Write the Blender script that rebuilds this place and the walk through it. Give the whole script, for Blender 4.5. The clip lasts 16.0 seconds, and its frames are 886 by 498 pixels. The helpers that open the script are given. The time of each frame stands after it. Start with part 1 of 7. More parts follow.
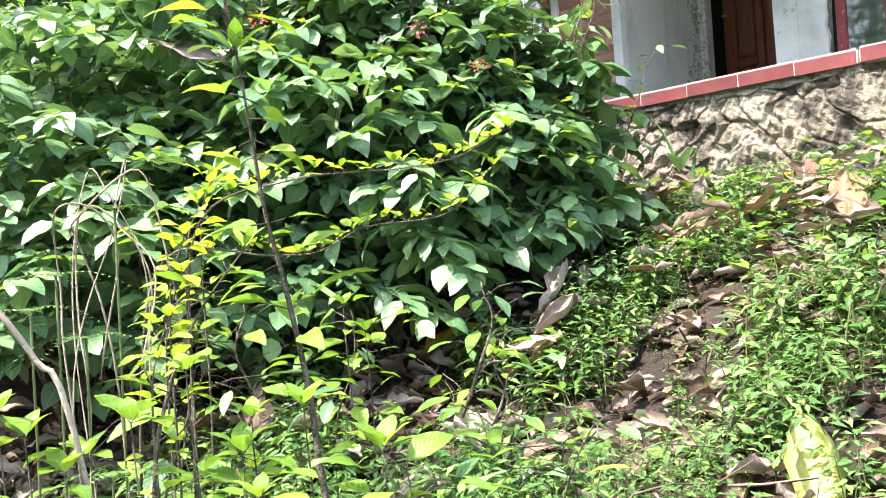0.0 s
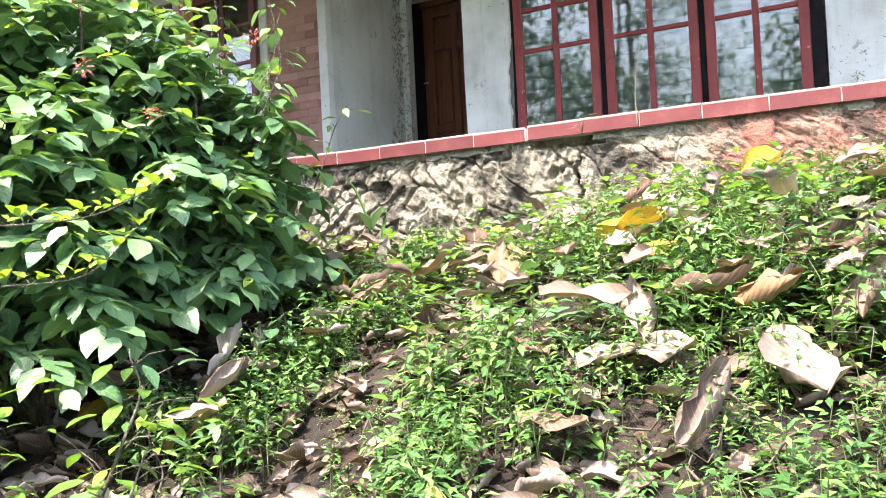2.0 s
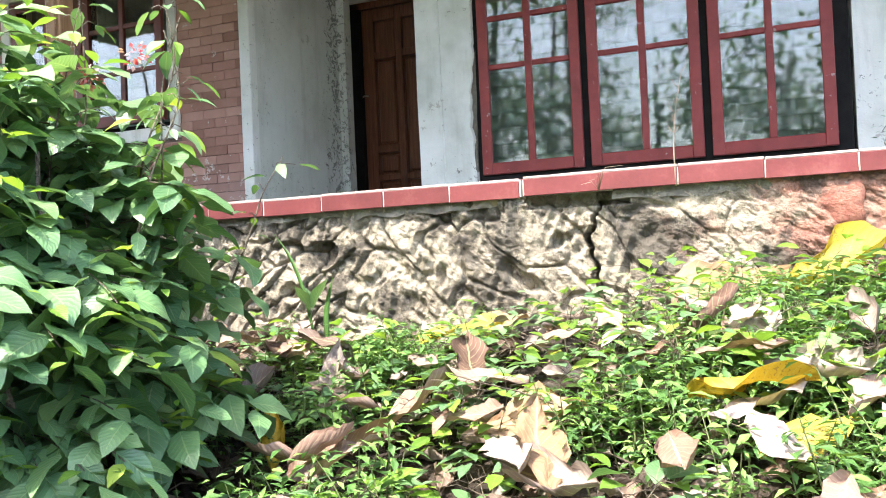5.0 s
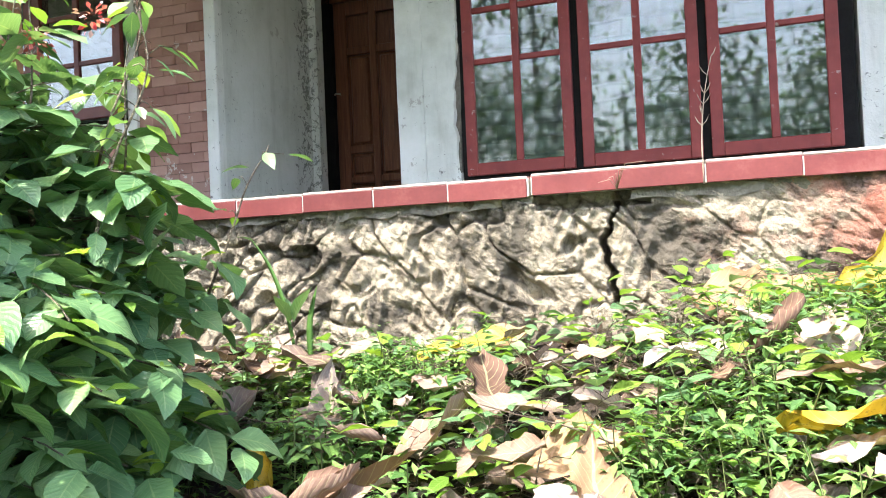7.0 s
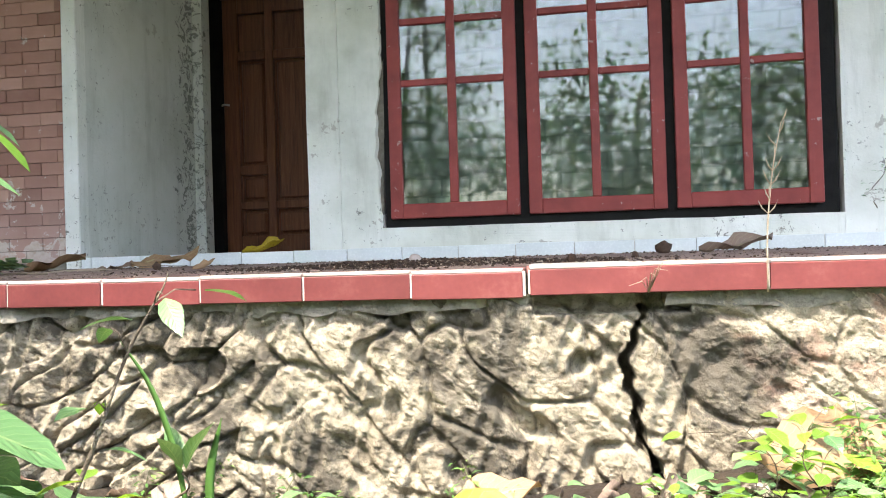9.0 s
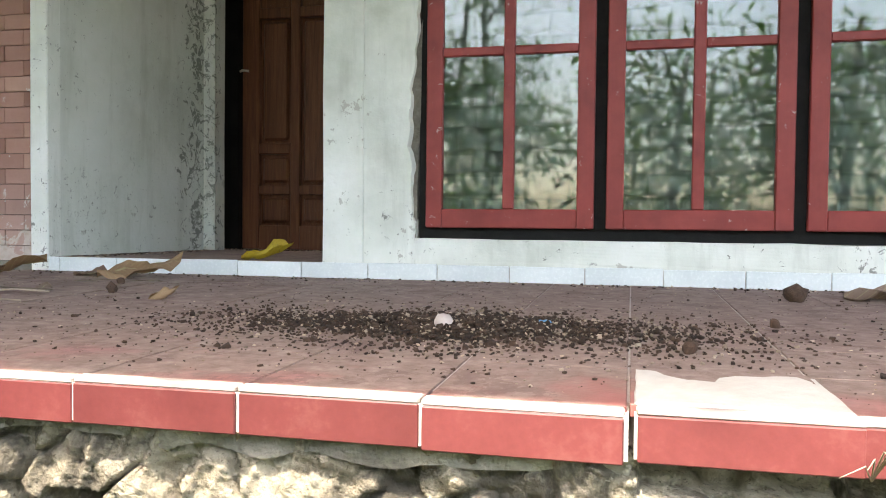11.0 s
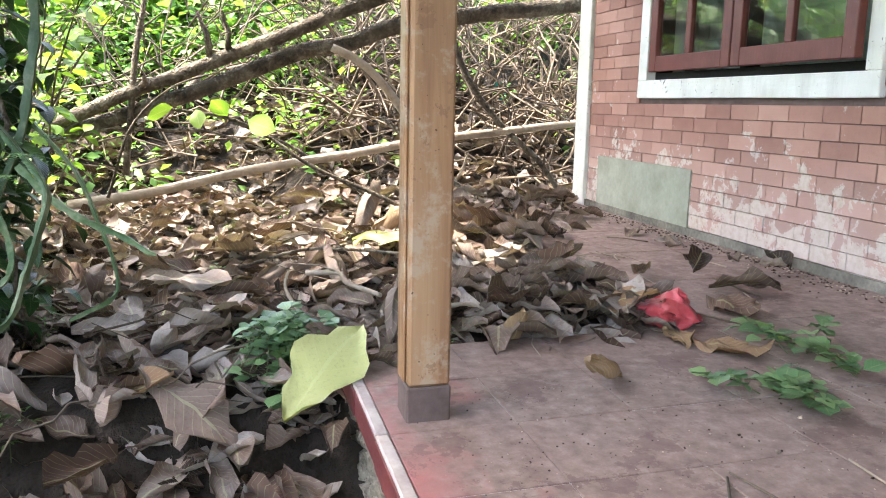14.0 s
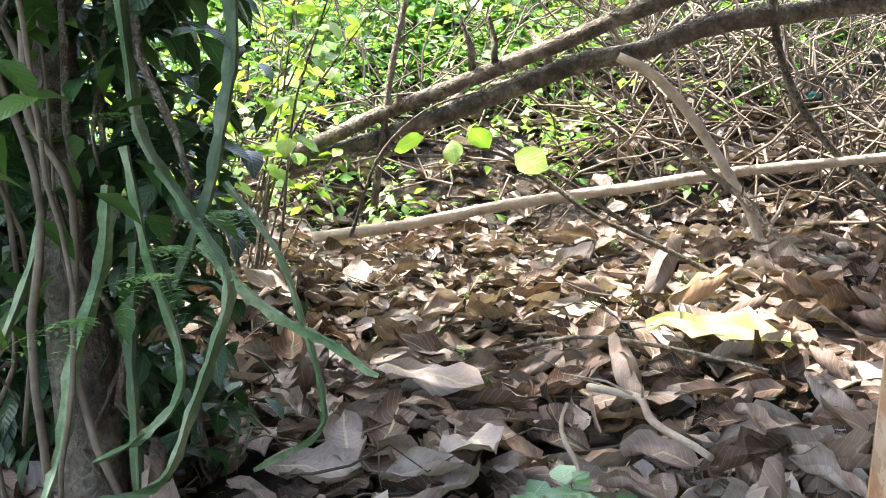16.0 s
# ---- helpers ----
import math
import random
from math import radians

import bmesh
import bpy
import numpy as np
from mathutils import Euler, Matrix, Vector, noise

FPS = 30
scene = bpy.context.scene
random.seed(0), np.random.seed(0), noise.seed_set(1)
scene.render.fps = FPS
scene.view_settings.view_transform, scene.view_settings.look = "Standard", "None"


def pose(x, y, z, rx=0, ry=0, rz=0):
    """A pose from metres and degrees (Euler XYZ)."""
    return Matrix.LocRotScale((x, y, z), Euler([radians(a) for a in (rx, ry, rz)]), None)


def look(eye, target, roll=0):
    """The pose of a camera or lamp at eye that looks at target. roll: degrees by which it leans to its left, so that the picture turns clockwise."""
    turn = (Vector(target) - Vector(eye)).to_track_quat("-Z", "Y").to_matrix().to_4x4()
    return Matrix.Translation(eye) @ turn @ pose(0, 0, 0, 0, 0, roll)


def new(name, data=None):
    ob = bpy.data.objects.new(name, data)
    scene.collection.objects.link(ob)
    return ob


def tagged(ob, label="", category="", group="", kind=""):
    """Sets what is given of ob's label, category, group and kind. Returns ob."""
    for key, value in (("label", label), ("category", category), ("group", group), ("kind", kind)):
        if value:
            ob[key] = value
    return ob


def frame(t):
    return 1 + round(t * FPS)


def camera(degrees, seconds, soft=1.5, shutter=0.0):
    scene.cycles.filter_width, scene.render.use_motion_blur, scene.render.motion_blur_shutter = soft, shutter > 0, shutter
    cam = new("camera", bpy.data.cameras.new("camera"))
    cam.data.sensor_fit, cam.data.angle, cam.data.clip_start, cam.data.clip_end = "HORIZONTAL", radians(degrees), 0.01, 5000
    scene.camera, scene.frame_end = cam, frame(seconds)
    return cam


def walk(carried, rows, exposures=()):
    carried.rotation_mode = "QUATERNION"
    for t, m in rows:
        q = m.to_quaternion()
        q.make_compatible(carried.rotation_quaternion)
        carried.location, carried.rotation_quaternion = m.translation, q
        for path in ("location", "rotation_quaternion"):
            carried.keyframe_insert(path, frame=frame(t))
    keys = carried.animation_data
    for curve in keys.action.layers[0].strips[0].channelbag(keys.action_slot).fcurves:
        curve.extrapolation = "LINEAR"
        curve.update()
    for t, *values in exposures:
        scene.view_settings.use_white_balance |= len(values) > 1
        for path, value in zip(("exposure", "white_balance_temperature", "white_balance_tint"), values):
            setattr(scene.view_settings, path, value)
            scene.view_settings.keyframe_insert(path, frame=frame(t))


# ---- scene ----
cam = camera(57.9, 16.0, soft=1.0)
PATH = [
    (0, (1.405, -4.126, -0.744), (-0.053, -2.757, -0.777), -4.4),
    (0.5, (1.412, -4.085, -0.721), (0.074, -2.599, -0.751), -4.7),
    (1, (1.448, -4.122, -0.683), (0.28, -2.498, -0.714), -4.1),
    (1.5, (1.489, -4.117, -0.657), (0.481, -2.39, -0.67), -3.8),
    (2, (1.5, -3.985, -0.703), (0.596, -2.201, -0.665), -2.9),
    (2.5, (1.412, -3.577, -0.528), (0.507, -1.794, -0.482), -2.3),
    (3, (1.419, -3.507, -0.345), (0.535, -1.713, -0.341), -3.3),
    (3.5, (1.41, -3.452, -0.348), (0.574, -1.635, -0.331), -3.4),
    (4, (1.201, -3.315, -0.363), (0.411, -1.478, -0.325), -3.2),
    (4.5, (0.9, -3.097, -0.314), (0.147, -1.244, -0.286), -2.6),
    (5, (0.862, -3.074, -0.312), (0.135, -1.211, -0.283), -2.6),
    (7.5, (0.502, -2.67, -0.297), (-0.07, -0.754, -0.26), -2.8),
    (8, (0.362, -2.468, -0.264), (-0.127, -0.529, -0.24), -2.9),
    (8.5, (0.153, -2.176, -0.167), (-0.239, -0.216, -0.105), -1.8),
    (8.6, (0.134, -2.153, -0.131), (-0.226, -0.187, -0.072), -1.7),
    (8.7, (0.141, -2.143, -0.088), (-0.191, -0.171, -0.037), -1.7),
    (10.8, (0.039, -1.247, 0.266), (-0.36, 0.712, 0.219), 0.2),
    (11, (0.004, -1.152, 0.258), (-0.454, 0.794, 0.202), 0.6),
    (11.5, (-0.132, -0.859, 0.334), (-0.801, 1.023, 0.228), 1.8),
    (12, (-0.211, -0.774, 0.468), (-1.201, 0.955, 0.293), 1.5),
    (12.5, (-0.287, -0.457, 0.535), (-1.614, 1.025, 0.327), 1.2),
    (13, (-0.328, -0.342, 0.704), (-1.928, 0.83, 0.445), 0.6),
    (13.5, (-0.448, -0.321, 0.714), (-2.237, 0.518, 0.41), 0.9),
    (14, (-0.8, -0.279, 0.703), (-2.703, 0.223, 0.346), 1.1),
    (14.5, (-0.993, -0.256, 0.751), (-2.937, 0.045, 0.39), 0.5),
    (15, (-1.317, -0.248, 0.754), (-3.28, -0.084, 0.406), 0.2),
    (15.5, (-1.557, -0.241, 0.824), (-3.53, -0.182, 0.498), -0.1),
    (16, (-1.796, -0.294, 0.794), (-3.761, -0.406, 0.436), 1.0),
]
walk(cam, [(t, look(eye, target, roll)) for t, eye, target, roll in PATH],
     [(0.0, 3.0, 6500, 14), (5.2, 3.05, 6500, 12), (8.7, 2.98, 6800, 10), (10.8, 3.1, 7200, 9), (12.0, 3.55, 7200, 12), (13.5, 3.75, 7000, 11), (14.5, 3.75, 6600, 11), (15.0, 3.75, 6500, 11), (16.0, 3.7, 6500, 10)])

# ---- light ----
SUN_FROM = Vector((-0.22, -0.52, 1.0)).normalized()
world = bpy.data.worlds.new("sky_world")
scene.world = world
world.use_nodes = True
wn = world.node_tree
sky = wn.nodes.new("ShaderNodeTexSky")
sky.sky_type = "NISHITA"
sky.sun_disc = False
sky.sun_elevation = math.asin(SUN_FROM.z)
sky.sun_rotation = math.atan2(SUN_FROM.x, SUN_FROM.y)
sky.dust_density = 3.0
sky.ozone_density = 0.6
wn.nodes["Background"].inputs[1].default_value = 0.14
wn.links.new(sky.outputs[0], wn.nodes["Background"].inputs[0])
sun = new("sun", bpy.data.lights.new("sun", "SUN"))
sun.data.energy = 1.9
sun.data.angle = radians(1.0)
sun.data.color = (1.0, 0.95, 0.87)
sun.matrix_world = look(SUN_FROM * 30, (0, 0, 0))

# ---- materials ----


class Nodes:
    """A short hand for building a node material."""

    def __init__(self, name):
        self.m = bpy.data.materials.new(name)
        self.m.use_nodes = True
        self.t = self.m.node_tree
        self.b = self.t.nodes["Principled BSDF"]

    def add(self, kind, **sets):
        n = self.t.nodes.new(kind)
        for k, v in sets.items():
            n.inputs[k].default_value = v
        return n

    def link(self, a, b):
        self.t.links.new(a, b)

    def noise(self, scale, detail=4.0, vec=None, rough=0.6, dist=0.0):
        n = self.add("ShaderNodeTexNoise", Scale=scale, Detail=detail, Roughness=rough, Distortion=dist)
        if vec is not None:
            self.link(vec, n.inputs["Vector"])
        return n.outputs["Fac"]

    def ramp(self, fac, stops):
        r = self.t.nodes.new("ShaderNodeValToRGB")
        e = r.color_ramp.elements
        while len(e) < len(stops):
            e.new(0.5)
        for el, (p, c) in zip(e, stops):
            el.position = p
            el.color = (*c, 1) if len(c) == 3 else c
        self.link(fac, r.inputs[0])
        return r.outputs[0]

    def mix(self, fac, a, b, blend="MIX"):
        n = self.t.nodes.new("ShaderNodeMix")
        n.data_type = "RGBA"
        n.blend_type = blend
        for sock, v in ((n.inputs[0], fac), (n.inputs[6], a), (n.inputs[7], b)):
            if isinstance(v, (int, float)):
                sock.default_value = v
            elif isinstance(v, tuple):
                sock.default_value = (*v, 1)
            else:
                self.link(v, sock)
        return n.outputs[2]

    def math(self, op, a, b=0.0, c=0.0):
        n = self.t.nodes.new("ShaderNodeMath")
        n.operation = op
        for sock, v in zip(n.inputs, (a, b, c)):
            if isinstance(v, (int, float)):
                sock.default_value = v
            else:
                self.link(v, sock)
        return n.outputs[0]

    def pos(self):
        return self.t.nodes.new("ShaderNodeNewGeometry").outputs["Position"]

    def obj(self):
        return self.t.nodes.new("ShaderNodeTexCoord").outputs["Object"]

    def island(self):
        return self.t.nodes.new("ShaderNodeNewGeometry").outputs["Random Per Island"]

    def rnd(self):
        return self.t.nodes.new("ShaderNodeObjectInfo").outputs["Random"]

    def uv(self):
        s = self.t.nodes.new("ShaderNodeSeparateXYZ")
        self.link(self.t.nodes.new("ShaderNodeTexCoord").outputs["UV"], s.inputs[0])
        return s.outputs[0], s.outputs[1]

    def done(self, color, rough=0.7, bump=None, strength=0.3, dist=0.01, spec=0.5, metal=0.0):
        if isinstance(color, tuple):
            self.b.inputs["Base Color"].default_value = (*color, 1)
        else:
            self.link(color, self.b.inputs["Base Color"])
        if isinstance(rough, (int, float)):
            self.b.inputs["Roughness"].default_value = rough
        else:
            self.link(rough, self.b.inputs["Roughness"])
        self.b.inputs["Specular IOR Level"].default_value = spec
        self.b.inputs["Metallic"].default_value = metal
        if bump is not None:
            n = self.add("ShaderNodeBump", Strength=strength, Distance=dist)
            self.link(bump, n.inputs["Height"])
            self.link(n.outputs[0], self.b.inputs["Normal"])
        return self.m


def surf(name, stops, scale=6.0, fine=60.0, rough=0.75, strength=0.3, dist=0.006, vary=0.0, island=False, local=False, stretch=None, spec=0.4):
    """Two scales of noise colour, fine relief, and a brightness that varies from piece to piece."""
    n = Nodes(name)
    v = n.obj() if local else n.pos()
    if stretch:
        mp = n.t.nodes.new("ShaderNodeMapping")
        mp.inputs["Scale"].default_value = stretch
        n.link(v, mp.inputs[0])
        v = mp.outputs[0]
    big, small = n.noise(scale, 5, v), n.noise(fine, 5, v)
    col = n.ramp(n.math("ADD", n.math("MULTIPLY", big, 0.7), n.math("MULTIPLY", small, 0.3)), stops)
    if vary:
        r = n.island() if island else n.rnd()
        k = n.math("ADD", n.math("MULTIPLY", r, 2 * vary), 1 - vary)
        c = n.t.nodes.new("ShaderNodeCombineColor")
        for i in range(3):
            n.link(k, c.inputs[i])
        col = n.mix(1.0, col, c.outputs[0], "MULTIPLY")
    return n.done(col, n.math("ADD", n.math("MULTIPLY", small, 0.25), rough - 0.12), n.math("ADD", small, n.math("MULTIPLY", big, 0.8)), strength, dist, spec)


def leafy(name, stops, rough=0.45, through_light=0.35, vein=0.35, island=True, spots=0.0, spec=0.4, veins=9.0):
    """A leaf: colour by piece, a pale midrib and side veins, some light passing through."""
    n = Nodes(name)
    r = n.island() if island else n.rnd()
    big = n.noise(9.0, 3, n.pos())
    col = n.ramp(n.math("ADD", n.math("MULTIPLY", r, 0.75), n.math("MULTIPLY", big, 0.25)), stops)
    u, v = n.uv()
    side = n.math("ABSOLUTE", n.math("SUBTRACT", u, 0.5))
    rib = n.math("LESS_THAN", side, 0.025)
    saw = n.math("FRACT", n.math("MULTIPLY", n.math("SUBTRACT", v, n.math("MULTIPLY", side, 0.55)), veins))
    lines = n.math("LESS_THAN", saw, 0.1)
    ribs = n.math("MULTIPLY", n.math("MAXIMUM", rib, n.math("MULTIPLY", lines, 0.6)), vein)
    col = n.mix(ribs, col, n.mix(0.5, col, (0.62, 0.66, 0.34)))
    if spots:
        f = n.noise(38.0, 4, n.obj() if not island else n.pos(), 0.7)
        col = n.mix(n.math("MULTIPLY", n.math("GREATER_THAN", f, 0.58), spots), col, (0.13, 0.07, 0.035))
    relief = n.math("ADD", n.math("MULTIPLY", n.math("ABSOLUTE", n.math("SUBTRACT", saw, 0.5)), 1.0), n.noise(70.0, 3, n.pos()))
    m = n.done(col, rough, relief, 0.35, 0.004, spec)
    tr = n.add("ShaderNodeBsdfTranslucent")
    n.link(n.mix(1.0, col, (1.0, 1.0, 0.55), "MULTIPLY"), tr.inputs[0])
    mx = n.add("ShaderNodeMixShader")
    mx.inputs[0].default_value = through_light
    n.link(n.b.outputs[0], mx.inputs[1])
    n.link(tr.outputs[0], mx.inputs[2])
    n.link(mx.outputs[0], n.t.nodes["Material Output"].inputs[0])
    return m


def plaster_material(mouldy=False):
    """Old white paint: grey-green blotches, dark mould specks and flakes of bare cement."""
    n = Nodes("mouldy_grey_plaster" if mouldy else "old_white_plaster")
    p = n.pos()
    base = n.ramp(n.noise(2.2, 6, p), [(0.3, (0.56, 0.575, 0.51)), (0.5, (0.73, 0.74, 0.68)), (0.68, (0.82, 0.82, 0.78))])
    mp = n.t.nodes.new("ShaderNodeMapping")
    mp.inputs["Scale"].default_value = (9, 9, 1.2)
    n.link(p, mp.inputs[0])
    runs = n.noise(1.0, 5, mp.outputs[0], 0.65)
    base = n.mix(n.math("MULTIPLY", n.math("SMOOTH_MIN", n.math("MAXIMUM", n.math("SUBTRACT", runs, 0.52), 0.0), 0.2, 0.1), 2.0), base, (0.36, 0.37, 0.31))
    f = n.noise(26.0, 6, p, 0.75, 0.6)
    base = n.mix(n.math("MULTIPLY", n.math("GREATER_THAN", n.math("ADD", f, n.math("MULTIPLY", n.noise(1.6, 3, p), 0.3)), 0.80), 0.75), base, (0.13, 0.125, 0.11))
    g = n.noise(5.5, 7, p, 0.7)
    base = n.mix(n.math("MULTIPLY", n.math("GREATER_THAN", n.math("ADD", g, n.math("MULTIPLY", n.noise(1.3, 2, p), 0.25)), 0.79), 0.6), base, (0.34, 0.31, 0.26))
    if mouldy:
        sp = n.t.nodes.new("ShaderNodeSeparateXYZ")
        n.link(p, sp.inputs[0])
        band = n.math("MAXIMUM", n.math("SUBTRACT", 1.0, n.math("MULTIPLY", n.math("ABSOLUTE", n.math("SUBTRACT", sp.outputs[1], 3.22)), 3.2)), 0.0)
        crust = n.math("GREATER_THAN", n.math("ADD", n.noise(17.0, 7, p, 0.75, 1.0), n.math("MULTIPLY", band, 0.2)), 0.70)
        base = n.mix(n.math("MULTIPLY", crust, 0.85), base, (0.055, 0.05, 0.045))
        base = n.mix(0.35, base, (0.40, 0.42, 0.37))
    return n.done(base, 0.85, n.math("ADD", n.noise(40.0, 5, p), n.math("MULTIPLY", g, 1.5)), 0.35, 0.008, 0.2)


def painted_wood(name, deep, light, bare, chips=0.655):
    n = Nodes(name)
    p = n.pos()
    base = n.ramp(n.noise(7.0, 5, p), [(0.3, deep), (0.7, light)])
    base = n.mix(n.math("MULTIPLY", n.math("GREATER_THAN", n.noise(23.0, 6, p, 0.7, 0.4), chips), 0.85), base, bare)
    mp = n.t.nodes.new("ShaderNodeMapping")
    mp.inputs["Scale"].default_value = (60, 60, 6)
    n.link(p, mp.inputs[0])
    grain = n.noise(1.0, 4, mp.outputs[0])
    base = n.mix(n.math("MULTIPLY", grain, 0.35), base, deep)
    return n.done(base, 0.5, grain, 0.25, 0.003, 0.4)


def grained_wood(name, a, b, c, rough=0.6, scale=(45, 45, 2.5)):
    n = Nodes(name)
    p = n.obj()
    mp = n.t.nodes.new("ShaderNodeMapping")
    mp.inputs["Scale"].default_value = scale
    n.link(p, mp.inputs[0])
    grain = n.noise(1.0, 6, mp.outputs[0], 0.65, 0.8)
    col = n.ramp(grain, [(0.3, a), (0.5, b), (0.72, c)])
    knots = n.noise(4.0, 2, p)
    col = n.mix(n.math("MULTIPLY", n.math("GREATER_THAN", n.noise(11.0, 2, p), 0.73), 0.7), col, (0.09, 0.045, 0.02))
    col = n.mix(n.math("MULTIPLY", n.math("GREATER_THAN", n.noise(30.0, 6, mp.outputs[0], 0.7), 0.66), 0.4), col, (0.55, 0.47, 0.38))
    return n.done(col, rough, n.math("ADD", grain, knots), 0.3, 0.003, 0.35)


def brick_material():
    n = Nodes("painted_red_brick")
    p = n.pos()
    s = n.t.nodes.new("ShaderNodeSeparateXYZ")
    n.link(p, s.inputs[0])
    base = n.ramp(n.math("ADD", n.math("MULTIPLY", n.rnd(), 0.6), n.math("MULTIPLY", n.noise(8.0, 5, p), 0.4)),
                  [(0.15, (0.25, 0.125, 0.095)), (0.5, (0.37, 0.20, 0.155)), (0.85, (0.47, 0.28, 0.22))])
    low = n.math("MAXIMUM", n.math("SUBTRACT", 0.62, s.outputs[2]), 0.0)
    flake = n.noise(7.5, 7, p, 0.72, 0.3)
    worn = n.math("GREATER_THAN", n.math("ADD", flake, n.math("MULTIPLY", low, 0.34)), 0.635)
    base = n.mix(n.math("MULTIPLY", worn, 0.75), base, n.ramp(n.noise(30.0, 4, p), [(0.3, (0.42, 0.36, 0.27)), (0.6, (0.62, 0.58, 0.53))]))
    chalk = n.math("MULTIPLY", n.noise(2.5, 5, p), n.math("MULTIPLY", low, 1.4))
    base = n.mix(chalk, base, (0.55, 0.44, 0.40))
    return n.done(base, 0.8, n.noise(55.0, 5, p), 0.4, 0.006, 0.25)


def floor_tile_material():
    """Red floor tiles under a film of grey-brown dirt that thins out in places."""
    n = Nodes("dusty_red_tile")
    p = n.pos()
    red = n.ramp(n.math("ADD", n.math("MULTIPLY", n.rnd(), 0.5), n.math("MULTIPLY", n.noise(14.0, 4, p), 0.5)),
                 [(0.2, (0.23, 0.075, 0.07)), (0.8, (0.36, 0.13, 0.115))])
    dirt = n.ramp(n.noise(20.0, 6, p, 0.7), [(0.3, (0.15, 0.105, 0.088)), (0.55, (0.245, 0.185, 0.155)), (0.75, (0.34, 0.275, 0.235))])
    s = n.t.nodes.new("ShaderNodeSeparateXYZ")
    n.link(p, s.inputs[0])
    k = n.math("ADD", n.noise(2.6, 6, p, 0.65), n.math("MULTIPLY", n.math("MINIMUM", s.outputs[1], 0.5), 0.55))
    k = n.math("MINIMUM", n.math("MAXIMUM", n.math("MULTIPLY", n.math("SUBTRACT", k, 0.42), 5.0), 0.08), 0.93)
    damp = n.math("MULTIPLY", n.math("GREATER_THAN", n.noise(4.0, 8, p, 0.75), 0.56), 0.45)
    return n.done(n.mix(damp, n.mix(k, red, dirt), (0.12, 0.065, 0.06)), n.math("ADD", n.math("MULTIPLY", k, 0.4), 0.45), n.noise(90.0, 5, p), 0.35, 0.003, 0.3)


def stone_material(name, stops):
    n = Nodes(name)
    p = n.pos()
    big = n.noise(5.0, 7, p, 0.7)
    fine = n.noise(42.0, 6, p, 0.7)
    col = n.ramp(n.math("ADD", n.math("MULTIPLY", big, 0.6), n.math("MULTIPLY", fine, 0.4)), stops)
    s = n.t.nodes.new("ShaderNodeSeparateXYZ")
    n.link(p, s.inputs[0])
    wash = n.math("ADD", n.noise(3.0, 6, p, 0.65), n.math("MULTIPLY", n.math("MINIMUM", n.math("MAXIMUM", n.math("SUBTRACT", s.outputs[0], 0.5), -1.0), 0.6), 0.42))
    col = n.mix(n.math("MINIMUM", n.math("MAXIMUM", n.math("MULTIPLY", n.math("SUBTRACT", wash, 0.60), 6.0), 0.0), 0.75), col, n.ramp(fine, [(0.3, (0.26, 0.085, 0.06)), (0.7, (0.42, 0.19, 0.14))]))
    soot = n.noise(3.3, 6, p, 0.7, 0.5)
    col = n.mix(n.math("MINIMUM", n.math("MAXIMUM", n.math("MULTIPLY", n.math("SUBTRACT", soot, 0.495), 9.0), 0.0), 0.82), col, (0.06, 0.054, 0.046))
    pits = n.noise(120.0, 4, p, 0.7)
    col = n.mix(n.math("MULTIPLY", n.math("GREATER_THAN", pits, 0.62), 0.6), col, (0.10, 0.085, 0.065))
    return n.done(col, 0.92, n.math("ADD", fine, n.math("MULTIPLY", big, 1.2)), 1.0, 0.02, 0.15)


def curtain_material():
    """Thin grey-green cloth woven with rows of paler oblong patches."""
    n = Nodes("grey_green_curtain_cloth")
    p = n.pos()
    mp = n.t.nodes.new("ShaderNodeMapping")
    mp.inputs["Rotation"].default_value = (radians(-90), 0, 0)
    n.link(p, mp.inputs[0])
    b = n.add("ShaderNodeTexBrick", Scale=1.0)
    b.inputs["Mortar Size"].default_value = 0.013
    b.inputs["Mortar Smooth"].default_value = 1.0
    b.inputs["Brick Width"].default_value = 0.165
    b.inputs["Row Height"].default_value = 0.1
    b.inputs["Color1"].default_value = (0.32, 0.37, 0.325, 1)
    b.inputs["Color2"].default_value = (0.21, 0.26, 0.22, 1)
    b.inputs["Mortar"].default_value = (0.19, 0.235, 0.20, 1)
    warp = n.add("ShaderNodeTexNoise", Scale=9.0, Detail=2.0)
    n.link(p, warp.inputs["Vector"])
    n.link(n.mix(0.035, mp.outputs[0], warp.outputs["Color"], "ADD"), b.inputs["Vector"])
    weave = n.noise(140.0, 3, p)
    col = n.mix(n.math("MULTIPLY", n.noise(5.0, 4, p), 0.5), b.outputs["Color"], (0.20, 0.245, 0.21))
    return n.done(col, 0.9, weave, 0.3, 0.004, 0.1)


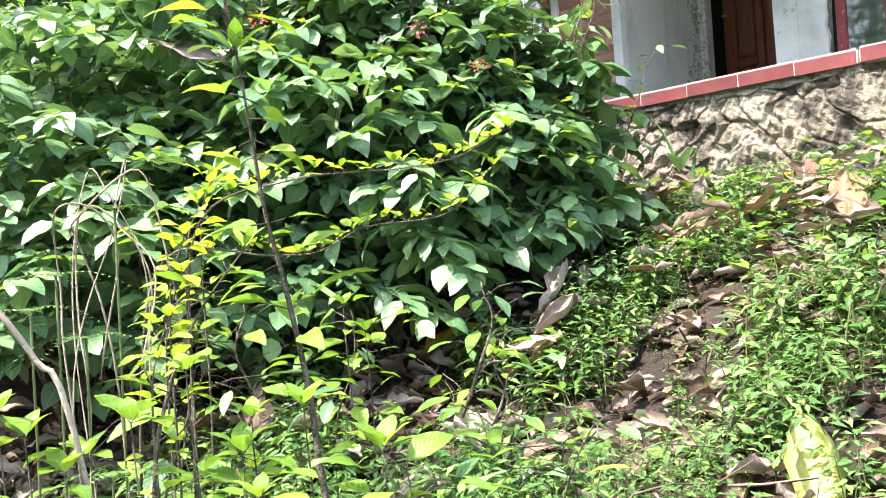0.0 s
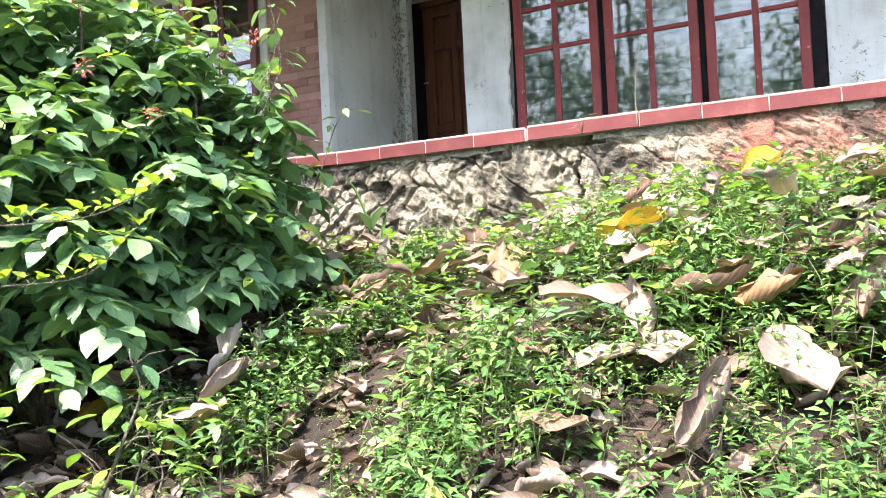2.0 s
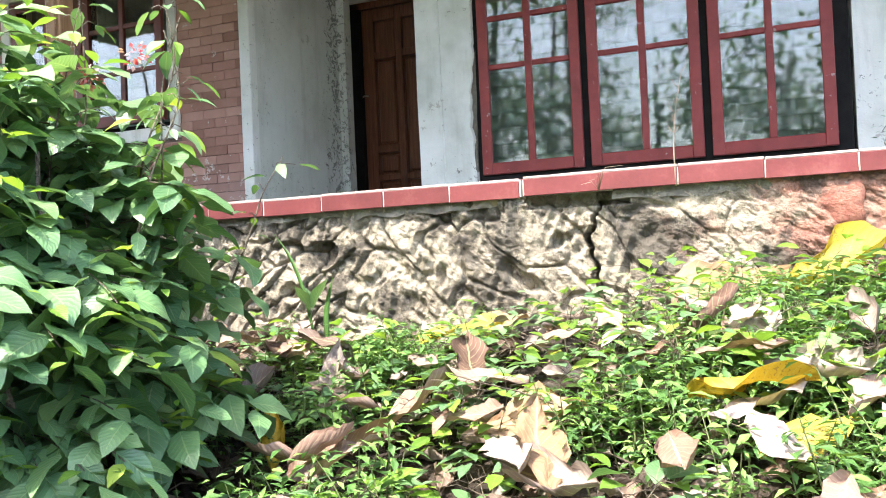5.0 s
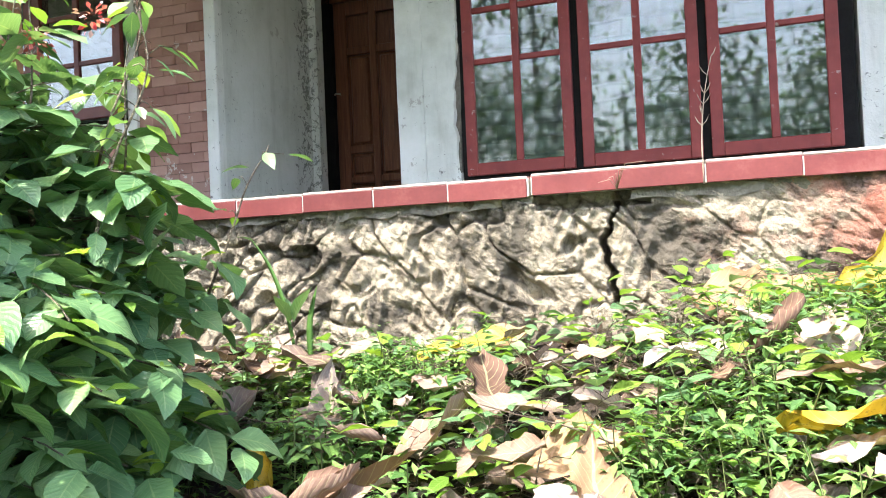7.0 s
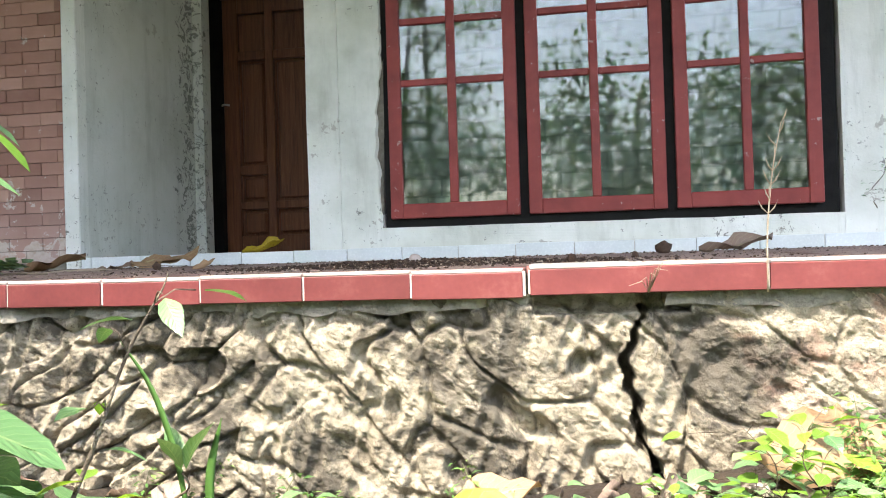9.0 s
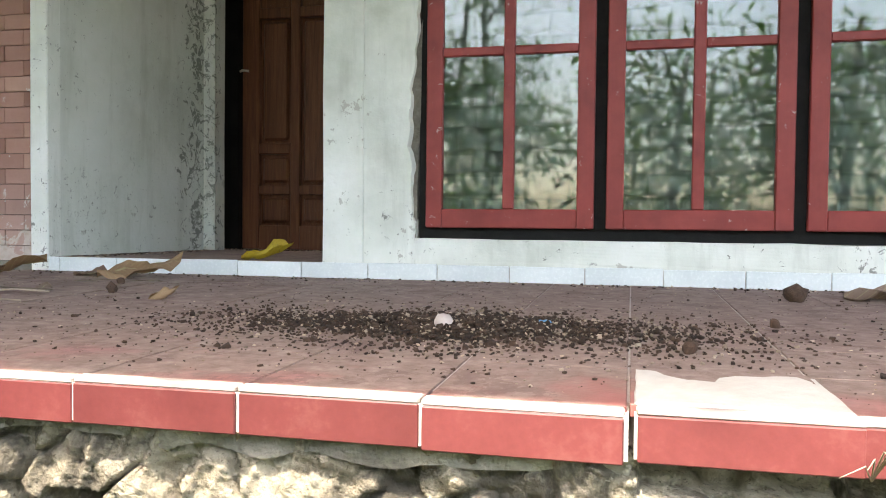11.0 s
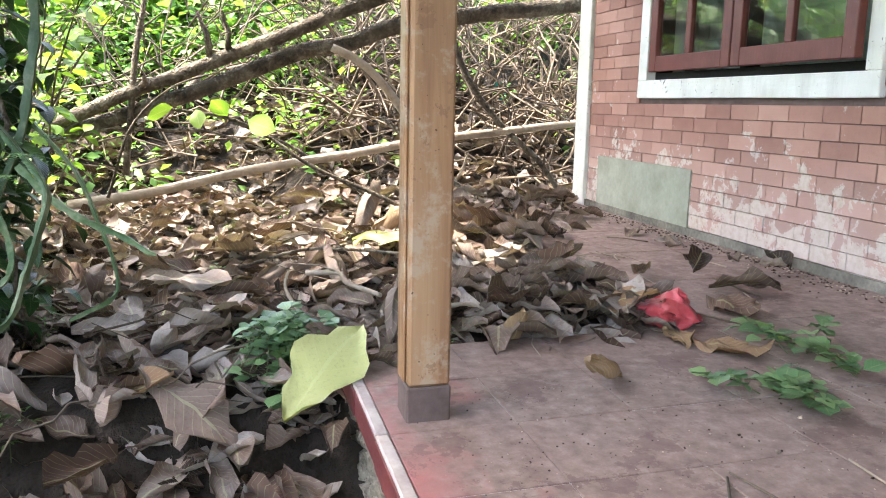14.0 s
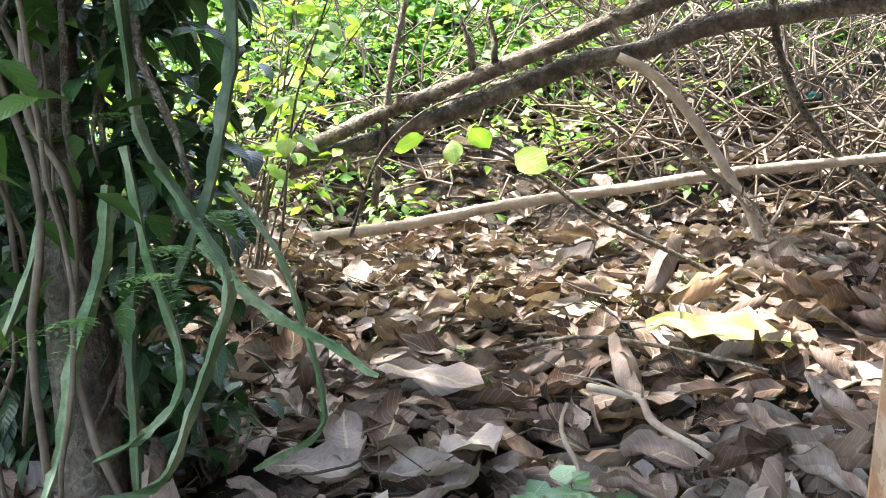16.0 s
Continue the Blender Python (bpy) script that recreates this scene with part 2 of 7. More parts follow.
def post_material():
    """Worn orange-brown timber: faint grain, grey rubbed patches, dark specks and nail holes."""
    n = Nodes("weathered_post_wood")
    p = n.obj()
    mp = n.t.nodes.new("ShaderNodeMapping")
    mp.inputs["Scale"].default_value = (30, 30, 1.6)
    n.link(p, mp.inputs[0])
    grain = n.noise(1.0, 6, mp.outputs[0], 0.6, 0.5)
    col = n.ramp(grain, [(0.3, (0.19, 0.095, 0.046)), (0.5, (0.285, 0.15, 0.073)), (0.72, (0.36, 0.215, 0.115))])
    worn = n.noise(7.0, 6, p, 0.7)
    col = n.mix(n.math("MINIMUM", n.math("MAXIMUM", n.math("MULTIPLY", n.math("SUBTRACT", worn, 0.50), 8.0), 0.0), 0.65), col, (0.38, 0.29, 0.21))
    col = n.mix(n.math("MULTIPLY", n.math("GREATER_THAN", n.noise(5.0, 6, p, 0.75), 0.57), 0.45), col, (0.16, 0.075, 0.038))
    col = n.mix(n.math("MULTIPLY", n.math("GREATER_THAN", n.noise(55.0, 3, p, 0.6), 0.70), 0.8), col, (0.06, 0.03, 0.016))
    return n.done(col, 0.6, n.math("ADD", grain, worn), 0.35, 0.004, 0.35)


PLASTER = plaster_material()
PLASTER_MOULD = plaster_material(True)
BRICK = brick_material()
TILE = floor_tile_material()
RED_EDGE = surf("glazed_red_edge_tile", [(0.3, (0.105, 0.022, 0.022)), (0.55, (0.15, 0.035, 0.034)), (0.75, (0.21, 0.075, 0.065))], 5, 70, 0.5, 0.15, 0.002, 0.12)
NOSING = surf("worn_pale_nosing", [(0.3, (0.28, 0.22, 0.20)), (0.7, (0.50, 0.44, 0.40))], 9, 60, 0.8)
GROUT = surf("pale_grout", [(0.3, (0.42, 0.39, 0.35)), (0.7, (0.62, 0.59, 0.54))], 8, 60, 0.85)
CEMENT = surf("grey_cement", [(0.3, (0.06, 0.055, 0.045)), (0.52, (0.20, 0.185, 0.15)), (0.75, (0.38, 0.355, 0.295))], 5, 50, 0.9, 0.9, 0.014)
PATCH = surf("green_grey_cement_patch", [(0.3, (0.22, 0.24, 0.18)), (0.6, (0.33, 0.34, 0.27)), (0.8, (0.42, 0.41, 0.35))], 5, 40, 0.85, 0.4)
WHITE_TILE = surf("white_glazed_tile", [(0.3, (0.62, 0.66, 0.66)), (0.7, (0.80, 0.83, 0.82))], 4, 80, 0.25, 0.05, 0.001, 0.06)
STONE = stone_material("pale_rubble_stone", [(0.34, (0.12, 0.10, 0.075)), (0.47, (0.31, 0.27, 0.205)), (0.64, (0.47, 0.425, 0.335))])
STONE_RED = stone_material("red_washed_stone", [(0.3, (0.22, 0.09, 0.065)), (0.5, (0.38, 0.18, 0.13)), (0.72, (0.46, 0.40, 0.33))])
RED_PAINT = painted_wood("worn_red_paint", (0.20, 0.028, 0.024), (0.31, 0.048, 0.04), (0.45, 0.34, 0.30))
RED_BROWN = painted_wood("red_brown_stain", (0.10, 0.022, 0.016), (0.17, 0.042, 0.03), (0.30, 0.16, 0.12), 0.7)
# black window frames; also stands in for the darkness of open gaps
BLACK_PAINT_AND_GAP = surf("black_paint_and_dark_gap", [(0.3, (0.005, 0.005, 0.005)), (0.7, (0.016, 0.015, 0.014))], 8, 60, 0.7, spec=0.15)
DOOR_WOOD = grained_wood("dark_brown_door_wood", (0.065, 0.022, 0.010), (0.13, 0.046, 0.02), (0.19, 0.075, 0.034), 0.45)
POST_WOOD = post_material()
DARK_BASE = surf("dark_brown_base_paint", [(0.3, (0.07, 0.045, 0.038)), (0.7, (0.16, 0.11, 0.095))], 12, 70, 0.8)
CURTAIN = curtain_material()
# grey that makes the unseen rooms dim
ROOM = surf("room_plaster_toned_dim", [(0.3, (0.20, 0.20, 0.18)), (0.7, (0.30, 0.30, 0.27))], 3, 40, 0.9)
SOIL = surf("dark_leafy_soil", [(0.25, (0.010, 0.007, 0.005)), (0.5, (0.026, 0.018, 0.012)), (0.75, (0.07, 0.05, 0.035))], 4, 35, 0.95, 1.0, 0.03)
CRUMBS = surf("dark_crumbled_dirt", [(0.3, (0.02, 0.012, 0.008)), (0.6, (0.065, 0.038, 0.025)), (0.8, (0.24, 0.165, 0.115))], 14, 80, 0.95, 0.8, 0.01, 0.5, True)
GRIT = surf("pale_grit", [(0.3, (0.20, 0.14, 0.10)), (0.7, (0.44, 0.36, 0.28))], 14, 80, 0.95, 0.4, 0.004, 0.5, True)
BARK = surf("grey_brown_bark", [(0.34, (0.035, 0.026, 0.018)), (0.5, (0.12, 0.095, 0.068)), (0.68, (0.30, 0.265, 0.20))], 9, 45, 0.9, 1.0, 0.03, 0.2, False, False)
PALE_BARK = surf("pale_dead_wood", [(0.3, (0.20, 0.15, 0.105)), (0.55, (0.36, 0.29, 0.22)), (0.8, (0.48, 0.41, 0.33))], 7, 45, 0.9, 0.7, 0.012, 0.15)
TWIG = surf("dry_twig", [(0.3, (0.045, 0.033, 0.023)), (0.7, (0.20, 0.155, 0.11))], 9, 60, 0.9, 0.4, 0.005, 0.45, True)
STEM = surf("green_stem", [(0.3, (0.07, 0.09, 0.03)), (0.7, (0.14, 0.17, 0.06))], 9, 60, 0.7, 0.2, 0.003, 0.25, True)
# kept pale so the roof's underside bounces light onto the terrace
ROOF_WOOD = surf("pale_roof_boards", [(0.3, (0.42, 0.38, 0.32)), (0.7, (0.60, 0.56, 0.50))], 5, 50, 0.85)
STRAP = surf("dull_green_strap_stem", [(0.34, (0.035, 0.075, 0.03)), (0.5, (0.10, 0.155, 0.07)), (0.66, (0.28, 0.30, 0.19))], 7, 50, 0.5, 0.5, 0.006, 0.45)
RED_PLASTIC = surf("red_plastic_film", [(0.3, (0.50, 0.045, 0.06)), (0.7, (0.66, 0.12, 0.13))], 12, 60, 0.35, 0.4)
CYAN_PLASTIC = surf("green_blue_plastic", [(0.3, (0.02, 0.30, 0.24)), (0.7, (0.05, 0.42, 0.34))], 12, 60, 0.4, 0.2)
BLUE_PLASTIC = surf("blue_plastic", [(0.3, (0.05, 0.20, 0.45)), (0.7, (0.10, 0.32, 0.60))], 12, 60, 0.4, 0.2)

L_BUSH = leafy("dark_green_shrub_leaf", [(0.1, (0.06, 0.145, 0.06)), (0.5, (0.125, 0.25, 0.10)), (0.8, (0.20, 0.34, 0.14)), (0.97, (0.33, 0.45, 0.16))], 0.40, 0.28, 0.4, True, 0.0, 0.8)
L_BUSH_ONE = leafy("dark_green_single_leaf", [(0.1, (0.06, 0.145, 0.06)), (0.5, (0.125, 0.25, 0.10)), (0.8, (0.20, 0.34, 0.14)), (0.97, (0.33, 0.45, 0.16))], 0.40, 0.28, 0.4, False, 0.0, 0.8)
L_YOUNG = leafy("light_green_young_leaf", [(0.1, (0.12, 0.25, 0.035)), (0.6, (0.21, 0.36, 0.05)), (0.95, (0.34, 0.44, 0.07))], 0.45, 0.45, 0.3)
L_WEED = leafy("small_weed_leaf", [(0.1, (0.04, 0.105, 0.026)), (0.5, (0.085, 0.19, 0.042)), (0.9, (0.20, 0.34, 0.08))], 0.5, 0.25, 0.12)
L_HILL = leafy("sunlit_hill_foliage", [(0.1, (0.07, 0.19, 0.035)), (0.5, (0.16, 0.32, 0.07)), (0.9, (0.32, 0.46, 0.12))], 0.5, 0.45, 0.1)
# near-black green: the shade round the vine tree is put into this colour
L_SHADE = leafy("shade_darkened_leaf", [(0.1, (0.014, 0.04, 0.013)), (0.5, (0.026, 0.068, 0.02)), (0.9, (0.05, 0.11, 0.03))], 0.4, 0.15, 0.2)
L_TREE = leafy("tree_leaf", [(0.1, (0.03, 0.075, 0.02)), (0.5, (0.055, 0.13, 0.03)), (0.9, (0.12, 0.21, 0.05))], 0.45, 0.35, 0.1)
DEAD_STOPS = [(0.06, (0.05, 0.028, 0.02)), (0.22, (0.17, 0.10, 0.07)), (0.42, (0.29, 0.215, 0.175)), (0.58, (0.13, 0.09, 0.072)), (0.78, (0.36, 0.30, 0.265)), (0.97, (0.17, 0.095, 0.06))]
LITTER_STOPS = [(0.12, (0.03, 0.018, 0.014)), (0.27, (0.10, 0.06, 0.045)), (0.40, (0.25, 0.185, 0.15)), (0.52, (0.07, 0.043, 0.032)), (0.66, (0.37, 0.31, 0.275)), (0.76, (0.14, 0.09, 0.065)), (0.92, (0.44, 0.385, 0.35))]
L_DEAD = leafy("dry_brown_leaf", DEAD_STOPS, 0.7, 0.12, 0.55, False, 0.25, 0.25, 11.0)
L_DEAD_MANY = leafy("dry_brown_leaf_heap", LITTER_STOPS, 0.7, 0.12, 0.5, True, 0.25, 0.25, 11.0)
L_YELLOW = leafy("yellow_fallen_leaf", [(0.1, (0.42, 0.27, 0.02)), (0.6, (0.50, 0.37, 0.035)), (0.95, (0.46, 0.39, 0.08))], 0.55, 0.25, 0.35, False, 0.55, 0.3, 11.0)
L_LIME = leafy("pale_yellow_green_leaf", [(0.1, (0.42, 0.44, 0.12)), (0.9, (0.50, 0.52, 0.24))], 0.5, 0.25, 0.5, False, 0.12, 0.3, 9.0)
L_SPRAY = leafy("yellow_green_spray_leaf", [(0.1, (0.20, 0.36, 0.04)), (0.6, (0.34, 0.47, 0.05)), (0.95, (0.50, 0.52, 0.06))], 0.45, 0.4, 0.2)
L_TAN = leafy("tan_fallen_leaf", [(0.1, (0.25, 0.145, 0.08)), (0.9, (0.35, 0.235, 0.14))], 0.65, 0.15, 0.5, False, 0.2, 0.25, 11.0)
L_PINK = leafy("pink_flower_petal", [(0.1, (0.50, 0.03, 0.06)), (0.5, (0.66, 0.22, 0.24)), (0.95, (0.75, 0.62, 0.58))], 0.6, 0.3, 0.0)


def glass_material():
    n = Nodes("window_glass")
    n.b.inputs["Base Color"].default_value = (0.85, 0.9, 0.88, 1)
    n.b.inputs["Roughness"].default_value = 0.02
    n.b.inputs["IOR"].default_value = 1.58
    n.b.inputs["Transmission Weight"].default_value = 1.0
    return n.m


GLASS = glass_material()

# ---- building helpers ----
rng = np.random.default_rng(7)


def mesh_of(name, bm, material):
    me = bpy.data.meshes.new(name)
    bm.to_mesh(me)
    bm.free()
    me.materials.append(material)
    return me


def part(name, bm, material, parent=None, label=""):
    """One mesh object, under a thing or a part."""
    ob = new(name, mesh_of(name, bm, material))
    ob.parent = parent
    return tagged(ob, label) if label else ob


def share(name, me, parent, m):
    """An object of its own on a shared mesh."""
    ob = new(name, me)
    ob.parent = parent
    ob.matrix_basis = m
    return ob


def smooth(ob):
    ob.data.polygons.foreach_set("use_smooth", [True] * len(ob.data.polygons))
    return ob


def thing(name, label, category, group="", kind="", at=(0, 0, 0)):
    ob = new(name)
    ob.location = at
    ob.empty_display_size = 0.1
    return tagged(ob, label, category, group, kind)


def box(x0, x1, y0, y1, z0, z1, bevel=0.0, bm=None):
    b = bmesh.new()
    r = bmesh.ops.create_cube(b, size=1)
    for v in r["verts"]:
        v.co = ((x0 + x1) / 2 + v.co.x * (x1 - x0), (y0 + y1) / 2 + v.co.y * (y1 - y0), (z0 + z1) / 2 + v.co.z * (z1 - z0))
    if bevel:
        bmesh.ops.bevel(b, geom=b.edges[:], offset=bevel, segments=1, affect="EDGES")
    if bm is None:
        return b
    me = bpy.data.meshes.new("tmp")
    b.to_mesh(me)
    b.free()
    bm.from_mesh(me)
    bpy.data.meshes.remove(me)
    return bm


def prism(points, z0, z1):
    """An upright prism over a plan outline."""
    b = bmesh.new()
    lo = [b.verts.new((x, y, z0)) for x, y in points]
    hi = [b.verts.new((x, y, z1)) for x, y in points]
    b.faces.new(lo[::-1])
    b.faces.new(hi)
    for i in range(len(points)):
        j = (i + 1) % len(points)
        b.faces.new((lo[i], lo[j], hi[j], hi[i]))
    bmesh.ops.recalc_face_normals(b, faces=b.faces[:])
    return b


def rough(bm, amp, scale, seed=0.0, cuts=0, keep=None):
    """Subdivide and push the surface about by noise."""
    if cuts:
        bmesh.ops.subdivide_edges(bm, edges=bm.edges[:], cuts=cuts, use_grid_fill=True)
    off = Vector((seed * 3.1, seed * 1.7, seed * 2.3))
    for v in bm.verts:
        if keep is None or keep(v.co):
            v.co += noise.noise_vector(v.co * scale + off) * amp
    return bm


def tube(points, radii, sides=6, bm=None):
    """A round limb along a line of points."""
    bm = bm or bmesh.new()
    pts = [Vector(p) for p in points]
    rings = []
    ref = Vector((0.31, 0.17, 0.93))
    for i, p in enumerate(pts):
        d = (pts[min(i + 1, len(pts) - 1)] - pts[max(i - 1, 0)]).normalized()
        a = d.cross(ref if abs(d.dot(ref)) < 0.95 else Vector((1, 0, 0))).normalized()
        b = d.cross(a)
        r = radii[i] if isinstance(radii, (list, tuple)) else radii
        rings.append([bm.verts.new(p + (a * math.cos(k * math.tau / sides) + b * math.sin(k * math.tau / sides)) * r) for k in range(sides)])
    for i in range(len(rings) - 1):
        for k in range(sides):
            f = bm.faces.new((rings[i][k], rings[i][(k + 1) % sides], rings[i + 1][(k + 1) % sides], rings[i + 1][k]))
            f.smooth = True
    for ring in (rings[0][::-1], rings[-1]):
        bm.faces.new(ring)
    return bm


def bend(points, steps, wobble=0.0, seed=0.0):
    """A smooth line through a few points, with a little unevenness."""
    pts = [Vector(p) for p in points]
    pts = [pts[0] * 2 - pts[1]] + pts + [pts[-1] * 2 - pts[-2]]
    out = []
    for i in range(1, len(pts) - 2):
        for k in range(steps):
            t = k / steps
            a, b, c, d = pts[i - 1:i + 3]
            q = 0.5 * ((2 * b) + (c - a) * t + (2 * a - 5 * b + 4 * c - d) * t * t + (3 * b - a - 3 * c + d) * t ** 3)
            out.append(q + noise.noise_vector(q * 2.3 + Vector((seed, seed * 2, 0))) * wobble)
    out.append(pts[-2])
    return out


def bulk(name, pieces, materials, parent=None):
    """One mesh from many placed copies of small templates. pieces: (template, matrices (n,4,4)); a template is (verts, quads, uvs, slot)."""
    V, F, U, S = [], [], [], []
    base = 0
    for (tv, tf, tu, slot), ms in pieces:
        ms = np.asarray(ms, dtype=np.float64)
        if not len(ms):
            continue
        h = np.c_[tv, np.ones(len(tv))]
        w = np.einsum("nij,vj->nvi", ms, h)[:, :, :3]
        n, k = len(ms), len(tv)
        V.append(w.reshape(-1, 3))
        F.append((tf[None] + (np.arange(n) * k)[:, None, None] + base).reshape(-1, 4))
        U.append(np.tile(tu[tf].reshape(-1, 2), (n, 1)))
        S.append(np.full(n * len(tf), slot) if np.isscalar(slot) else np.tile(slot, n))
        base += n * k
    V, F, U, S = np.concatenate(V), np.concatenate(F), np.concatenate(U), np.concatenate(S)
    me = bpy.data.meshes.new(name)
    me.vertices.add(len(V))
    me.vertices.foreach_set("co", V.ravel())
    me.loops.add(F.size)
    me.loops.foreach_set("vertex_index", F.ravel().astype(np.int32))
    me.polygons.add(len(F))
    me.polygons.foreach_set("loop_start", np.arange(0, F.size, 4, dtype=np.int32))
    me.polygons.foreach_set("material_index", S.astype(np.int32))
    me.polygons.foreach_set("use_smooth", np.ones(len(F), dtype=bool))
    me.uv_layers.new(name="UVMap").data.foreach_set("uv", U.ravel())
    for m in materials:
        me.materials.append(m)
    me.update(calc_edges=True)
    me.validate()
    ob = new(name, me)
    ob.parent = parent
    return ob


def leaf_template(length, width, steps=5, across=2, fold=0.25, droop=0.3, wave=0.0, curl=0.0, widest=0.42, slot=0, seed=0, stalk=0.0, torn=0.0, crumple=0.0):
    """A leaf along +y from the origin, face up. droop bends its tip down, fold lifts its halves, curl rolls its sides."""
    r = np.random.default_rng(seed)
    cols = 2 * across + 1
    V, U = [], []
    ang, y, z = 0.0, stalk, 0.0
    ph = r.uniform(0, 6.28, 4)
    for i in range(steps + 1):
        t = i / steps
        p = t / widest * 0.5 if t < widest else 0.5 + (t - widest) / (1 - widest) * 0.5
        w = width / 2 * max(math.sin(math.pi * min(max(p, 0.0), 1.0)) ** 0.85, 0.03)
        for j in range(cols):
            s = (j - across) / across
            ww = w * (1 - torn * r.uniform(0, 1) * (abs(s) > 0.9))
            a = fold * abs(s) + curl * s * s
            lift = ww * abs(s) * math.sin(a) + wave * width * math.sin(t * 9 + ph[0] + s * 2) * abs(s) + wave * 0.5 * width * math.sin(t * 4 + ph[1])
            if crumple:
                q = Vector((s * width * 3.0, t * 4.0, seed * 1.37))
                lift += crumple * (noise.noise(q) + 0.5 * noise.noise(q * 2.6))
                ww *= 1 + 0.5 * crumple * 4 * noise.noise(q * 2.0 + Vector((5, 0, 0)))
            V.append((ww * s * math.cos(a), y - lift * math.sin(ang) * -1, z + lift * math.cos(ang)))
            U.append((0.5 + 0.5 * s, t))
        ang -= droop / steps * (0.5 + t)
        y += math.cos(ang) * length / steps
        z += math.sin(ang) * length / steps
    F = []
    for i in range(steps):
        for j in range(cols - 1):
            a = i * cols + j
            F.append((a, a + 1, a + cols + 1, a + cols))
    return np.array(V), np.array(F), np.array(U), slot


def stick_template(points, radii, slot=0):
    """A thin three-sided stem as quads."""
    V, F, U = [], [], []
    for i, p in enumerate(points):
        for k in range(3):
            V.append((p[0] + radii[i] * math.cos(k * 2.094), p[1] + radii[i] * math.sin(k * 2.094), p[2]))
            U.append((0.1, 0.1))
    for i in range(len(points) - 1):
        for k in range(3):
            F.append((i * 3 + k, i * 3 + (k + 1) % 3, i * 3 + 3 + (k + 1) % 3, i * 3 + 3 + k))
    return np.array(V), np.array(F), np.array(U), slot


def placed(template, m):
    v = (np.c_[template[0], np.ones(len(template[0]))] @ np.array(m).T)[:, :3]
    return v, template[1], template[2], template[3]


def merged(templates):
    V, F, U, S, base = [], [], [], [], 0
    for v, f, u, s in templates:
        V.append(v), F.append(f + base), U.append(u), S.append(np.full(len(f), s) if np.isscalar(s) else s)
        base += len(v)
    return np.concatenate(V), np.concatenate(F), np.concatenate(U), np.concatenate(S)


def aim(pos, out, lift=0.0, roll=0.0, size=1.0):
    """A pose for a leaf at pos that points along the plan angle out (radians) and rises by lift."""
    return np.array(Matrix.Translation(pos) @ Euler((lift, 0, out - math.pi / 2)).to_matrix().to_4x4() @ Euler((0, roll, 0)).to_matrix().to_4x4() @ Matrix.Scale(size, 4))


def leaf_mesh(name, template, materials):
    ob = bulk(name, [(template, [np.eye(4)])], materials)
    me = ob.data
    bpy.data.objects.remove(ob)
    return me


# ---- ground ----
def sstep(a, b, x):
    t = np.clip((x - a) / (b - a), 0, 1)
    return t * t * (3 - 2 * t)


def height(x, y):
    """The lie of the land: a bank below the terrace, a level yard beside it, a hillside beyond."""
    x, y = np.asarray(x, float), np.asarray(y, float)
    front = np.interp(x, [-2.9, -1.0, -0.3, 0.7, 1.6, 4.0], [-0.66, -0.60, -0.66, -0.47, -0.43, -0.38]) + 0.25 * np.clip(y, -60, 0) + 0.27 * np.clip(y + 3, -3.5, 0) + 0.1 * np.clip(y + 8, -40, 0)
    front = front + 0.15 * np.clip((y + 1.5) / 0.8, -1, 0)
    left = -0.14 + 0.24 * np.clip(y + 1.9, -10, 0) + 0.125 * sstep(-0.2, 0.85, y)
    z = left + (front - left) * sstep(-3.15, -2.45, x)
    z = z + 0.52 * np.clip(-7.2 - x + 0.25 * np.sin(y * 1.3), 0, 14) + 0.1 * np.clip(-21 - x, 0, 60)
    return z + 0.03 * np.sin(x * 2.7 + y * 1.9) * np.sin(y * 3.3 - x)


gx = np.concatenate([np.linspace(-400, -25, 12), np.linspace(-22, -9, 40), np.linspace(-8.8, 4.5, 110), np.linspace(6, 20, 10), np.linspace(40, 400, 8)])
gy = np.concatenate([np.linspace(-400, -24, 12), np.linspace(-20, -6, 26), np.linspace(-5.8, 3.0, 80), np.linspace(4, 20, 16), np.linspace(40, 400, 8)])
GX, GY = np.meshgrid(gx, gy, indexing="ij")
GZ = height(GX, GY) + np.where((GX > -6.0) & (GY > 1.0), -0.35, 0.0) + np.where((GX > -2.85) & (GY > 0.15), -0.35, 0.0)
bumps = np.array([noise.noise(Vector((a * 4, b * 4, 0))) for a, b in zip(GX.ravel(), GY.ravel())]).reshape(GX.shape)
GZ = GZ + 0.03 * bumps
nx, ny = GX.shape
idx = np.arange(nx * ny).reshape(nx, ny)
gf = np.stack([idx[:-1, :-1], idx[1:, :-1], idx[1:, 1:], idx[:-1, 1:]], -1).reshape(-1, 4)
gv = np.stack([GX, GY, GZ], -1).reshape(-1, 3)
ground = bulk("ground", [((gv, gf, gv[:, :2], 0), [np.eye(4)])], [SOIL])
tagged(ground, "dark soil bank sloping down from the terrace", "ground", kind="structure")

# ---- the terrace ----
SLOPE = 0.017
X0, X1 = -6.05, 3.3
slab = box(-3.0, X1, 0.32, 2.2, -1.1, -0.003)
box(-3.0, X1, 0.07, 0.318, -0.066, -0.003, bm=slab)
box(X0, -3.004, 0.90, 2.2, -1.1, -0.003, bm=slab)
for v in slab.verts:
    v.co.z += SLOPE * v.co.y if v.co.z > -0.05 else 0
tagged(part("terrace_slab", slab, NOSING), "grey cement terrace slab under the floor tiles", "terrace", kind="structure")
floor = thing("floor", "red floor tiles under grey-brown dust on the terrace", "floor", kind="structure")

# the house walls
WY = 2.11
wall_w = thing("wall_window", "old white plaster wall with mould and flaking paint", "wall", kind="structure")
